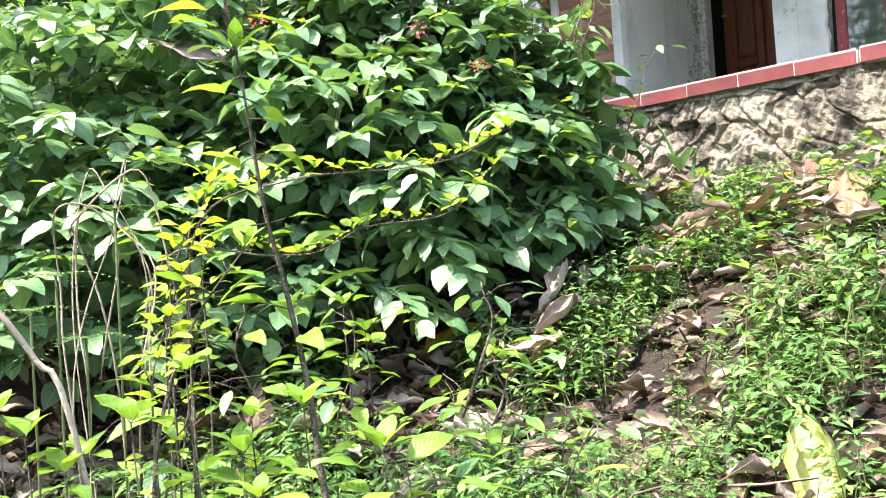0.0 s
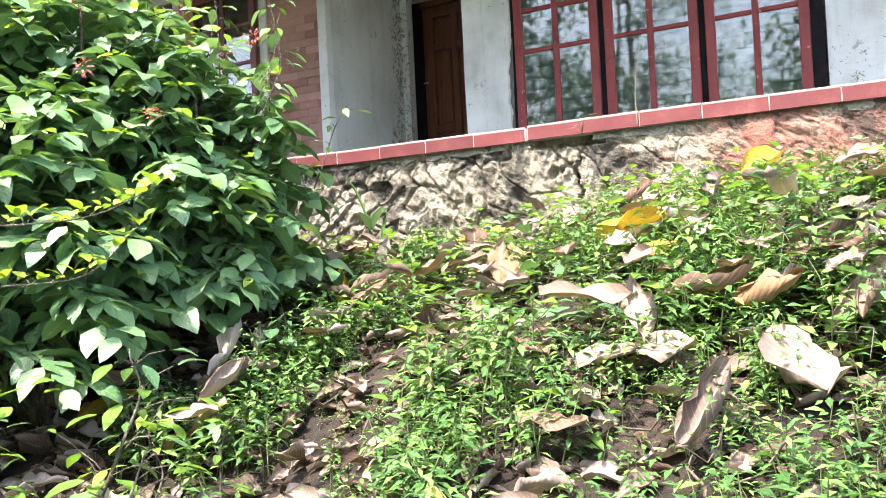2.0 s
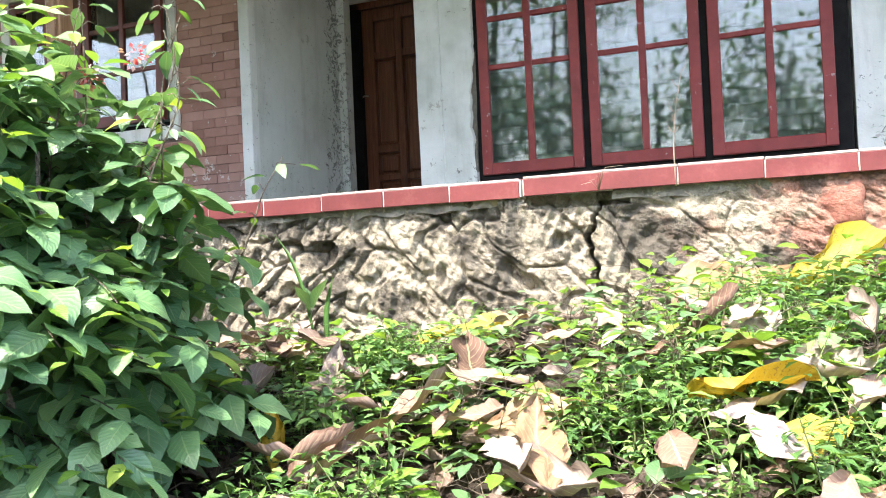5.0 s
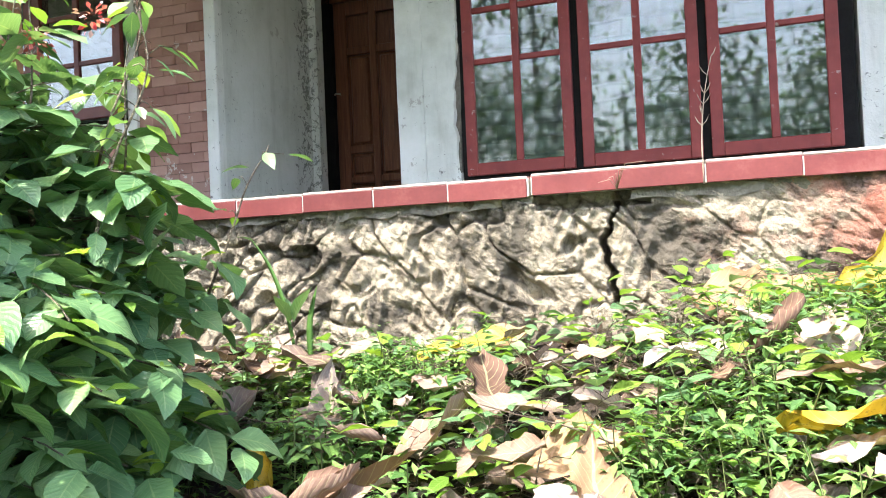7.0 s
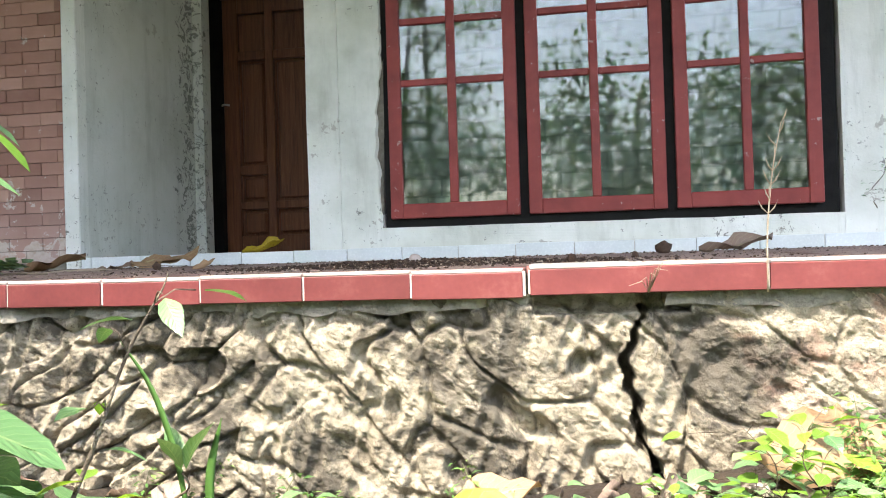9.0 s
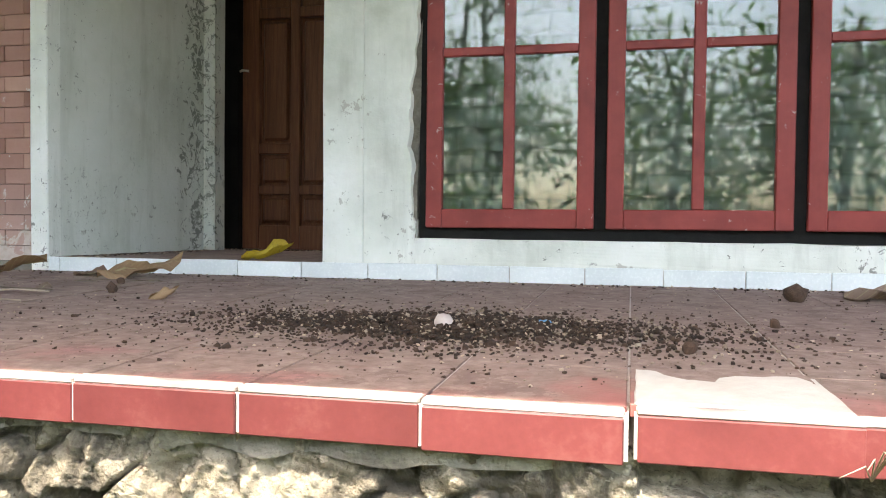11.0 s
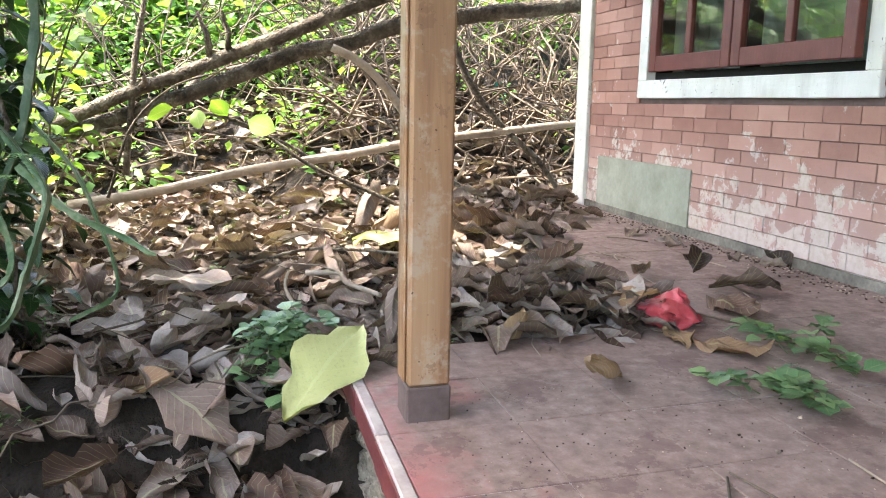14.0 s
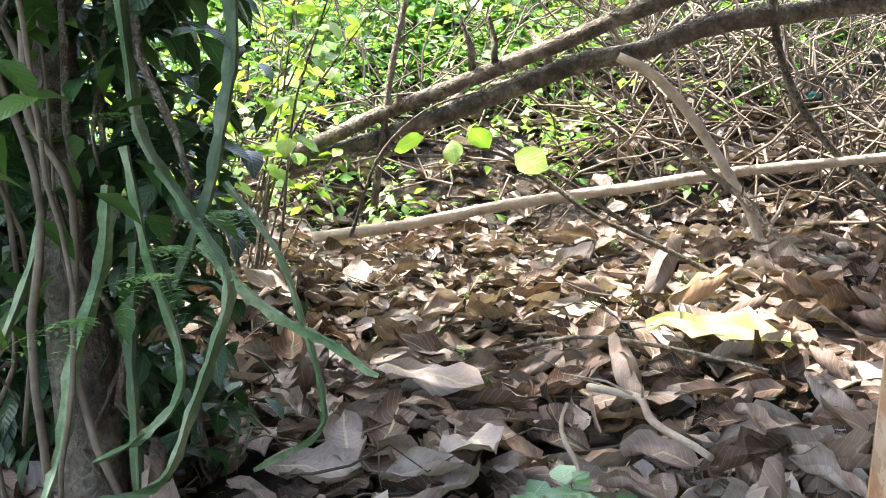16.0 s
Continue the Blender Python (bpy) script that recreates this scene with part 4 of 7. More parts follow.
bush_leaves = [leaf_template(0.122, 0.078, 5, 1, 0.2, 0.5, 0.05, 0.0, 0.42, 0, 20 + k, 0.012) for k in range(5)]
bush_leaves += [leaf_template(0.142, 0.086, 6, 1, 0.16, 0.8, 0.06, 0.0, 0.42, 0, 40 + k, 0.012) for k in range(3)]
young_leaves = [leaf_template(0.07, 0.034, 4, 1, 0.4, 0.4, 0.03, 0.0, 0.42, 1, 60 + k, 0.008) for k in range(3)]
near_meshes = [leaf_mesh("leaf", t, [L_BUSH_ONE]) for t in bush_leaves]
lobes = [((-1.03, -1.52, -0.36), (0.50, 0.48, 0.68), 240), ((-1.45, -1.75, -0.22), (0.75, 0.65, 0.9), 250), ((-2.0, -2.3, -0.2), (0.85, 0.8, 1.0), 240),
         ((-2.3, -3.1, -0.35), (0.8, 0.8, 1.0), 130), ((-0.90, -1.66, -0.50), (0.36, 0.36, 0.46), 110), ((-1.25, -2.2, -0.6), (0.62, 0.55, 0.7), 170), ((-1.7, -3.0, -0.75), (0.6, 0.5, 0.6), 110)]
bush_m = [[] for _ in range(len(bush_leaves))]
young_m = [[] for _ in range(3)]
stems = bmesh.new()
single = []
for c, rad, n in lobes:
    foot = Vector((c[0] + 0.1, c[1] + 0.15, ground_z(c[0], c[1]) - 0.03))
    for k in range(10):
        a = prng.uniform(0, 6.28)
        top = Vector((c[0] + rad[0] * 0.6 * math.cos(a), c[1] + rad[1] * 0.6 * math.sin(a), c[2] + rad[2] * prng.uniform(0.2, 0.7)))
        mid = (foot + top) / 2 + Vector((prng.uniform(-0.12, 0.12), prng.uniform(-0.12, 0.12), 0.05))
        line = bend([foot, mid, top], 4, 0.03, k)
        tube(line, [0.014 - 0.001 * i for i in range(len(line))], 5, stems)
    for k in range(n):
        a = prng.uniform(0, 6.283)
        h = prng.uniform(-0.55, 1.0)
        s = math.sqrt(max(0.0, 1 - h * h))
        r0 = prng.uniform(0.72, 1.0)
        start = Vector((c[0] + rad[0] * r0 * s * math.cos(a), c[1] + rad[1] * r0 * s * math.sin(a), c[2] + rad[2] * r0 * h))
        gz = ground_z(start.x, start.y)
        if start.z < gz + 0.16:
            continue
        d = Vector((math.cos(a) * (0.5 + s), math.sin(a) * (0.5 + s), 0.45 * h + prng.uniform(-0.2, 0.35))).normalized()
        p = start - d * 0.12
        length = prng.uniform(0.16, 0.38)
        steps = int(length / 0.045)
        pts = []
        for i in range(steps):
            pts.append(p.copy())
            p = p + d * 0.045
            d = (d + Vector((0, 0, -0.10)) + Vector((prng.uniform(-0.1, 0.1), prng.uniform(-0.1, 0.1), 0))).normalized()
            ang = math.atan2(d.y, d.x) + (math.pi / 2 if i % 2 else 0.35)
            for side in (1, -1):
                tip = Vector((math.cos(ang) * side, math.sin(ang) * side, prng.uniform(-0.6, 0.2))) + d * 0.45
                if p.z + tip.z * 0.1 < gz + 0.05:
                    continue
                size = prng.uniform(0.7, 1.12)
                if i >= steps - 2 and prng.random() < 0.45:
                    young_m[prng.randrange(3)].append(tilted(p, tip + Vector((0, 0, 0.5)), prng.uniform(-0.5, 0.5), size))
                else:
                    j = prng.randrange(len(bush_leaves))
                    m = tilted(p, tip, prng.uniform(-0.5, 0.5), size)
                    if p.x > -0.95 and p.y > -2.1 and len(single) < 280 and prng.random() < 0.5:
                        single.append((j, m))
                    else:
                        bush_m[j].append(m)
        if len(pts) > 2:
            tube(pts[::2] + [pts[-1]], 0.0022, 3, stems)
# older leaves inside the crown
for c, rad, n in lobes:
    for k in range(int(n * 4.2)):
        v = Vector((prng.gauss(0, 1), prng.gauss(0, 1), prng.gauss(0, 1))).normalized() * prng.uniform(0.25, 0.8)
        p = Vector((c[0] + v.x * rad[0], c[1] + v.y * rad[1], c[2] + v.z * rad[2]))
        if p.z < ground_z(p.x, p.y) + 0.22:
            continue
        a = prng.uniform(0, 6.283)
        bush_m[prng.randrange(len(bush_leaves))].append(tilted(p, (math.cos(a), math.sin(a), prng.uniform(-0.9, 0.1)), prng.uniform(-0.6, 0.6), prng.uniform(0.8, 1.2)))
tagged(part("stem_tangle", stems, BARK, shrub), kind="stuff")
foliage = bulk("foliage", [(t, m) for t, m in zip(bush_leaves, bush_m)] + [(t, m) for t, m in zip(young_leaves, young_m)], [L_BUSH, L_YOUNG], shrub)
tagged(foliage, kind="stuff")
for j, m in single:
    share("leaf", near_meshes[j], shrub, Matrix(m.tolist()))
# flower heads
petal = leaf_template(0.016, 0.010, 2, 1, 0.3, 0.4, 0, 0, 0.5, 0, 3)
for x, y, z in ((-0.62, -1.42, 0.26), (-0.70, -1.50, 0.20), (-1.05, -1.9, 0.36), (-1.5, -2.35, 0.5), (-0.66, -1.92, -0.12), (-1.25, -2.5, 0.12), (-1.7, -2.9, 0.35), (-0.85, -2.05, 0.05)):
    ms = []
    for k in range(34):
        v = Vector((prng.gauss(0, 1), prng.gauss(0, 1), prng.gauss(0, 1))).normalized()
        ms.append(tilted(Vector((x, y, z)) + v * prng.uniform(0.008, 0.034), v, prng.uniform(-1, 1), prng.uniform(0.7, 1.3)))
    bulk("flower_head", [(petal, ms)], [L_PINK], shrub)["label"] = "small pink and white flower head"


def sapling(name, label, base, tip, leaf_size, count, spread=0.5, young=0.5, seed=0, droop=-0.2, radius=0.006, broad=0.42):
    """A thin stemmed young plant with leaves set along it."""
    r = random.Random(seed)
    t = thing(name, label, "plant", "young plants on the bank")
    b, e = Vector(base), Vector(tip)
    line = bend([b, b.lerp(e, 0.35) + Vector((r.uniform(-0.05, 0.05), r.uniform(-0.05, 0.05), 0)), b.lerp(e, 0.7) + Vector((r.uniform(-0.05, 0.05), r.uniform(-0.05, 0.05), 0)), e], 5, 0.02, seed)
    bm = tube(line, [radius * (1 - 0.7 * i / (len(line) - 1)) for i in range(len(line))], 5)
    tl = [leaf_template(leaf_size, leaf_size * broad, 5, 1, 0.25, 0.5, 0.05, 0, 0.45, r.random() < young, 100 + seed + k, 0.015) for k in range(6)]
    tl = [(a, f, u, 1 if s else 0) for a, f, u, s in tl]
    ms = [[] for _ in tl]
    for k in range(count):
        f = r.uniform(0.12, 1.0) if count > 3 else 1.0
        p = line[min(int(f * (len(line) - 1)), len(line) - 1)]
        a = k * 2.4 + r.uniform(-0.4, 0.4)
        q = p + Vector((math.cos(a), math.sin(a), r.uniform(0.0, 0.5))) * r.uniform(0, spread) * leaf_size * 2
        if (q - p).length > 0.02:
            tube([p, p.lerp(q, 0.5) + Vector((0, 0, 0.01)), q], radius * 0.35, 3, bm)
        ms[r.randrange(len(tl))].append(tilted(q, (math.cos(a), math.sin(a), r.uniform(droop - 0.3, droop + 0.5)), r.uniform(-0.4, 0.4), r.uniform(0.6, 1.15)))
    tagged(part("stem", bm, BARK, t), kind="stuff")
    tagged(bulk("foliage", [(a, m) for a, m in zip(tl, ms) if m], [L_BUSH, L_YOUNG], t), kind="stuff")
    return t


def shoot_line(name, label, pts, leaf_size, broad, pairs, first, material, seed, radius=0.005, rise=0.1, sway=0.2, steps=6):
    """A slender shoot along a line, leaves in pairs on short stalks, a tuft at its end."""
    r = random.Random(seed)
    t = thing(name, label, "plant", "young plants on the bank")
    line = bend(pts, steps, 0.006, seed)
    n = len(line) - 1
    bm = tube(line, [radius * (1 - 0.72 * i / n) for i in range(n + 1)], 6)
    tl = [leaf_template(leaf_size, leaf_size * broad, 6, 1, 0.22, 0.6, 0.05, 0, 0.42, 0, seed * 7 + k, leaf_size * 0.12) for k in range(4)]
    ms = [[] for _ in tl]
    for k in range(pairs):
        f = first + (1 - first) * k / max(1, pairs - 1)
        i = min(int(f * n), n - 1)
        p = line[i].lerp(line[i + 1], f * n - i)
        a = k * 1.57 + r.uniform(-0.4, 0.4)
        for side in (0, math.pi):
            if r.random() < 0.15:
                continue
            d = Vector((math.cos(a + side), math.sin(a + side), rise + r.uniform(-sway, sway) * 2))
            q = p + d * leaf_size * 0.25
            tube([p, q], radius * 0.25, 3, bm)
            ms[r.randrange(4)].append(tilted(q, d, r.uniform(-0.5, 0.5), r.uniform(0.6, 1.2) * (1.1 - 0.35 * f)))
    for k in range(4):
        a = k * 1.6 + seed
        ms[k].append(tilted(line[-1], (math.cos(a) * 0.6, math.sin(a) * 0.6, 0.8), 0.0, 0.55))
    tagged(part("stem", bm, BARK, t), kind="stuff")
    tagged(bulk("foliage", [(x, m) for x, m in zip(tl, ms) if m], [material], t), kind="stuff")
    return t


shoot_line("sapling", "tall thin sapling with long light green leaves", [(0.06, -3.17, -1.62), (0.0, -3.2, -1.24), (-0.04, -3.19, -1.06), (-0.08, -3.2, -0.84), (-0.09, -3.23, -0.67), (-0.09, -3.25, -0.5), (-0.07, -3.28, -0.34)], 0.15, 0.40, 16, 0.34, L_YOUNG, 1, 0.009, 0.1, 0.25)
shoot_line("sapling", "tall thin sapling with long light green leaves", [(-0.07, -3.28, -0.34), (-0.06, -3.30, -0.22), (-0.10, -3.28, -0.08), (-0.14, -3.25, 0.05)], 0.12, 0.42, 9, 0.1, L_SPRAY, 2, 0.005, 0.2, 0.3)
shoot_line("sapling", "dark-stemmed sapling with narrow green leaves", [(-0.12, -3.54, -1.72), (-0.16, -3.49, -1.21), (-0.18, -3.43, -1.01), (-0.17, -3.36, -0.87), (-0.12, -3.27, -0.74)], 0.12, 0.30, 8, 0.4, L_YOUNG, 3, 0.006, 0.1, 0.3)
shoot_line("spray", "thin spray of small yellow-green leaves", [(-0.36, -3.32, -1.72), (-0.40, -3.28, -1.0), (-0.38, -3.23, -0.66), (-0.27, -3.04, -0.58), (-0.12, -2.85, -0.57), (-0.01, -2.73, -0.55), (0.09, -2.64, -0.49)], 0.055, 0.55, 30, 0.35, L_SPRAY, 4, 0.004, 0.7, 0.2)
shoot_line("spray", "thin spray of small yellow-green leaves", [(-0.46, -3.40, -1.76), (-0.46, -3.38, -1.1), (-0.42, -3.31, -0.75), (-0.31, -3.09, -0.76), (-0.24, -3.0, -0.76), (-0.17, -2.9, -0.71), (-0.04, -2.74, -0.69), (0.05, -2.66, -0.58)], 0.055, 0.55, 28, 0.35, L_SPRAY, 5, 0.004, 0.7, 0.2)
for k, (x, y, z) in enumerate(((-0.30, -3.36, -0.70), (-0.20, -3.42, -0.78), (-0.34, -3.30, -0.62), (-0.1, -3.5, -0.86), (-0.45, -3.2, -0.55))):
    g = ground_z(x, y)
    shoot_line("spray", "upright spray of yellow-green leaves", [(x - 0.05, y - 0.02, g), (x - 0.03, y, (g + z) / 2 - 0.1), (x, y, z - 0.15), (x + 0.03, y + 0.03, z)], 0.07, 0.55, 9, 0.5, L_SPRAY, 20 + k, 0.004, 0.4, 0.3)
for k, (x, y, z, s) in enumerate(((-0.02, -3.75, -1.02, 0.10), (0.0, -3.70, -1.09, 0.11), (0.04, -3.60, -1.02, 0.10), (-0.06, -3.78, -0.98, 0.09), (0.17, -3.34, -1.03, 0.10), (0.12, -3.44, -1.10, 0.12), (0.26, -3.24, -1.12, 0.13), (0.05, -3.50, -0.95, 0.09), (0.09, -3.40, -1.05, 0.09), (-0.46, -2.78, -0.92, 0.09), (-0.42, -2.74, -1.0, 0.10), (0.20, -3.46, -1.16, 0.09), (-0.14, -3.62, -1.1, 0.10), (-0.1, -3.3, -1.2, 0.10))):
    g = ground_z(x, y)
    shoot_line("sapling", "broad-leaved plant with fresh light green leaves", [(x - 0.04, y + 0.03, g), (x - 0.02, y + 0.02, (g + z) / 2), (x, y, z)], s, 0.58, 5, 0.5, L_YOUNG, 40 + k, 0.004, 0.15, 0.3)
# feathery sprigs and dry vines among the saplings
feather = leaf_template(0.022, 0.007, 2, 1, 0.1, 0.1, 0, 0, 0.5, 0, 655)
for k, (x, y, z) in enumerate(((-0.12, -3.65, -0.76), (-0.14, -3.60, -0.88), (-0.06, -3.60, -1.12), (-0.16, -3.52, -0.64), (-0.18, -3.68, -0.82))):
    t = thing("feathery_sprig", "feathery light green compound leaf sprig", "plant", "young plants on the bank")
    g = ground_z(x, y)
    part("stem", tube(bend([(x - 0.1, y - 0.02, g), (x - 0.06, y, (g + z) / 2), (x, y, z)], 4), 0.0025, 5), STEM, t)
    ms = []
    for q in range(6):
        an = q * 1.05 + k
        for i in range(12):
            u = i / 11
            c = Vector((x + 0.12 * u * math.cos(an), y + 0.12 * u * math.sin(an), z + 0.03 * u - 0.06 * u * u))
            for side in (1, -1):
                ms.append(tilted(c, (math.cos(an + side * 1.2), math.sin(an + side * 1.2), -0.1), 0, 1.0 - 0.4 * u))
    tagged(bulk("leaflets", [(feather, ms)], [L_WEED], t), kind="stuff")
for k in range(5):
    t = thing("dry_vine", "looping pale dry vine among the saplings", "vine", "dry vines on the bank")
    dx, dy = prng.uniform(-0.09, 0.08), prng.uniform(-0.08, 0.08)
    line = bend([(-0.30 + dx, -3.45 + dy, ground_z(-0.3, -3.45)), (-0.36 + dx, -3.48 + dy, -1.05), (-0.40 + dx, -3.52, -0.72 + dy), (-0.38, -3.49 + dx, -0.58 + dx), (-0.34, -3.41 + dy, -0.56 + dy), (-0.30 + dx, -3.36 + dy, -0.75), (-0.28 + dx * 2, -3.34 + dy * 2, -1.0)], 6, 0.05, k * 3.7)
    part("stem", tube(line, prng.uniform(0.0012, 0.0025), 5), PALE_BARK, t)
t = thing("dry_stick", "pale dry stick leaning among the weeds", "stick")
part("stem", tube(bend([(-0.08, -3.80, -0.75), (-0.05, -3.76, -0.82), (-0.03, -3.72, -0.9), (0.0, -3.68, -1.02), (0.06, -3.6, -1.78)], 4), 0.005, 6), PALE_BARK, t)
sapling("sapling", "small broad-leaved green plant", (-0.45, -3.35, -1.55), (-0.40, -3.25, -1.02), 0.13, 14, 0.7, 0.6, 4)
sapling("sapling", "small broad-leaved green plant", (-0.20, -2.60, -1.25), (-0.18, -2.50, -0.88), 0.10, 20, 0.8, 0.7, 5)
sapling("sapling", "small broad-leaved green plant", (-0.75, -3.0, -1.36), (-0.72, -2.95, -0.9), 0.12, 18, 0.9, 0.6, 6)
sapling("sapling", "small broad-leaved green plant", (0.08, -2.75, -1.33), (0.10, -2.70, -1.08), 0.09, 14, 0.8, 0.8, 7)
for k, (x, y, h, s, n) in enumerate(((-0.62, -3.55, 0.45, 0.10, 18), (-0.95, -3.4, 0.5, 0.11, 20), (-0.62, -2.72, 0.5, 0.09, 24), (-1.0, -2.9, 0.35, 0.10, 18), (-0.3, -3.3, 0.3, 0.10, 14), (-0.05, -2.35, 0.3, 0.08, 18), (-0.35, -2.3, 0.35, 0.085, 20), (-0.8, -3.15, 0.8, 0.07, 40), (-0.45, -2.5, 0.25, 0.09, 16), (0.3, -2.9, 0.2, 0.07, 14))):
    z = ground_z(x, y)
    sapling("sapling", "bushy young plant with fresh green leaves", (x, y, z - 0.01), (x + 0.04, y + 0.05, z + h), s, n, 1.0, 0.65, 70 + k, -0.1, 0.004)
sapling("shoot", "upright shoot with light young leaves beside the shrub", (-0.62, -1.40, -0.3), (-0.52, -1.36, 0.36), 0.075, 18, 0.3, 0.9, 8, -0.6, 0.004)
sapling("shoot", "upright shoot with light young leaves beside the shrub", (-0.86, -1.50, -0.2), (-0.80, -1.42, 0.42), 0.085, 18, 0.3, 0.6, 9, -0.6, 0.004)
sapling("shoot", "drooping shoot with pale grey-green leaves by the shrub", (-0.55, -1.15, -0.35), (-0.44, -1.02, 0.02), 0.075, 7, 0.9, 0.5, 10, -0.3, 0.004)
sapling("blade_plant", "broad upright green leaf plant at the wall's foot", (-0.92, -0.18, -0.64), (-0.88, -0.16, -0.50), 0.20, 3, 0.1, 0.5, 11, 1.8)
for k, (x, y, s) in enumerate(((-0.02, -1.42, 0.12), (0.30, -1.15, 0.08), (0.5, -0.95, 0.09), (0.12, -0.62, 0.08), (0.75, -1.0, 0.09), (1.1, -1.4, 0.08), (0.62, -1.75, 0.07), (0.35, -2.0, 0.08),
                               (1.0, -0.65, 0.07), (-0.35, -0.55, 0.08), (-0.6, -0.8, 0.09), (-0.62, -0.5, 0.08), (0.02, -0.95, 0.09), (1.4, -1.05, 0.07), (1.55, -1.9, 0.07), (0.9, -2.2, 0.08), (0.2, -2.5, 0.09), (-0.1, -0.4, 0.08))):
    z = ground_z(x, y)
    sapling("seedling", "low seedling with soft bright green leaves", (x, y, z - 0.01), (x + 0.03, y, z + s * 1.3), s * 1.1, 9, 0.4, 0.85, 30 + k, 0.1, 0.003)


for k, (x, y, h, s) in enumerate(((0.06, -3.48, 0.62, 0.12), (-0.16, -3.62, 0.66, 0.13), (0.30, -3.28, 0.45, 0.10), (-0.3, -3.75, 0.75, 0.12), (0.5, -3.0, 0.3, 0.08))):
    z = ground_z(x, y)
    sapling("sapling", "broad-leaved plant with fresh light green leaves", (x, y, z - 0.01), (x + 0.03, y + 0.04, z + h), s, 22, 0.8, 0.75, 280 + k, 0.1, 0.004)
for k in range(75):
    x, y = prng.uniform(-0.75, 2.0), prng.uniform(-2.0, -0.12)
    if (x < -0.4 and y < -0.9) or trodden(x, y):
        continue
    s = prng.uniform(0.05, 0.10)
    z = ground_z(x, y)
    sapling("seedling", "low seedling with soft bright green leaves", (x, y, z - 0.01), (x + 0.02, y - 0.02, z + s * prng.uniform(1.2, 2.4)), s * 1.1, 11, 0.6, 0.3, 150 + k, 0.1, 0.0025, 0.58)
for k in range(46):
    x, y = prng.uniform(-0.05, 1.5), prng.uniform(-1.15, -0.2)
    if x < 0.25 and y > -0.45:
        continue
    s = prng.uniform(0.05, 0.075)
    z = ground_z(x, y)
    sapling("seedling", "leafy weed with soft bright green leaves below the wall", (x, y, z - 0.01), (x + prng.uniform(-0.05, 0.05), y - 0.02, z + prng.uniform(0.14, 0.27)), s, 20, 1.0, 0.5, 330 + k, 0.1, 0.0025, 0.62)
for k, (x, y) in enumerate(((-0.62, -0.30), (-0.45, -0.38), (-0.75, -0.45), (-0.3, -0.3), (-0.55, -0.6), (-0.9, -0.35), (-0.25, -0.55), (-0.4, -0.75), (-0.72, -0.7), (-1.05, -0.3), (-1.0, -0.55))):
    z = ground_z(x, y)
    sapling("seedling", "low broad-leaved weed at the wall's foot", (x, y, z - 0.01), (x + 0.02, y - 0.02, z + 0.14), 0.095, 9, 0.7, 0.4, 390 + k, 0.1, 0.003, 0.6)
for k, (x, y, h) in enumerate(((-0.70, -1.36, 0.75), (-0.95, -1.4, 0.85), (-1.1, -1.6, 0.95), (-1.3, -1.7, 1.05), (-0.58, -1.5, 0.55))):
    sapling("shoot", "upright shoot with light young leaves beside the shrub", (x, y, -0.25), (x + 0.08, y + 0.05, -0.25 + h), 0.085, 22, 0.4, 0.5, 230 + k, -0.5, 0.004)


def blade(name, label, pts, width, material, category="grass"):
    """A narrow curved blade of grass with a folded middle."""
    line = bend(pts, 5)
    bm = bmesh.new()
    rows = []
    n = len(line) - 1
    for i, p in enumerate(line):
        w = width * math.sin(math.pi * (0.12 + 0.88 * i / n)) ** 0.8 + 0.0006
        rows.append([bm.verts.new(p + Vector((dx * w, dy * w, 0))) for dx, dy in ((-1, 0), (0, 0.45), (1, 0), (0, 0.25))])
    for a, b in zip(rows, rows[1:]):
        for q in range(4):
            bm.faces.new((a[q], a[(q + 1) % 4], b[(q + 1) % 4], b[q])).smooth = True
    return tagged(part(name, bm, material), label, category)


blade("grass_blade", "tall curved green grass blade by the wall", [(-0.86, -0.16, -0.66), (-0.90, -0.16, -0.45), (-0.97, -0.15, -0.28), (-1.06, -0.14, -0.16)], 0.009, L_WEED)
blade("grass_blade", "short upright green grass blade by the wall", [(-0.80, -0.17, -0.66), (-0.80, -0.17, -0.5), (-0.77, -0.16, -0.36)], 0.012, L_WEED)
stalk = thing("dry_stalk", "dry pale grass stalk growing from the edge tiles", "grass")
line = bend([(0.60, -0.012, -0.075), (0.60, -0.03, 0.08), (0.615, -0.035, 0.22), (0.64, -0.03, 0.34)], 4)
part("stem", tube(line, [0.0028 - 0.00015 * i for i in range(len(line))], 5), PALE_BARK, stalk)
for k in range(12):
    p = line[5 + k % 8]
    a = k * 1.9
    part("spikelet", tube([p, p + Vector((0.014 * math.cos(a), 0.012 * math.sin(a), 0.014)), p + Vector((0.024 * math.cos(a), 0.02 * math.sin(a), 0.034))], [0.0012, 0.0018, 0.0005], 4), PALE_BARK, stalk)
stalk = thing("dry_stalk", "short dry sprig growing from the cracked tile joint", "grass")
for k in range(6):
    a = -0.6 + 0.35 * k
    part("stem", tube([(0.315, -0.01, -0.07), (0.315 + 0.03 * a, -0.05, -0.04 + 0.01 * k), (0.315 + 0.09 * a, -0.075, -0.05 + 0.012 * k)], [0.0015, 0.0012, 0.0006], 4), PALE_BARK, stalk)
sapling("wall_plant", "small dark plant rooted in the cracked plaster", (1.58, 2.10, 0.22), (1.60, 2.05, 0.46), 0.035, 26, 0.5, 0.0, 260, 0.0, 0.003)

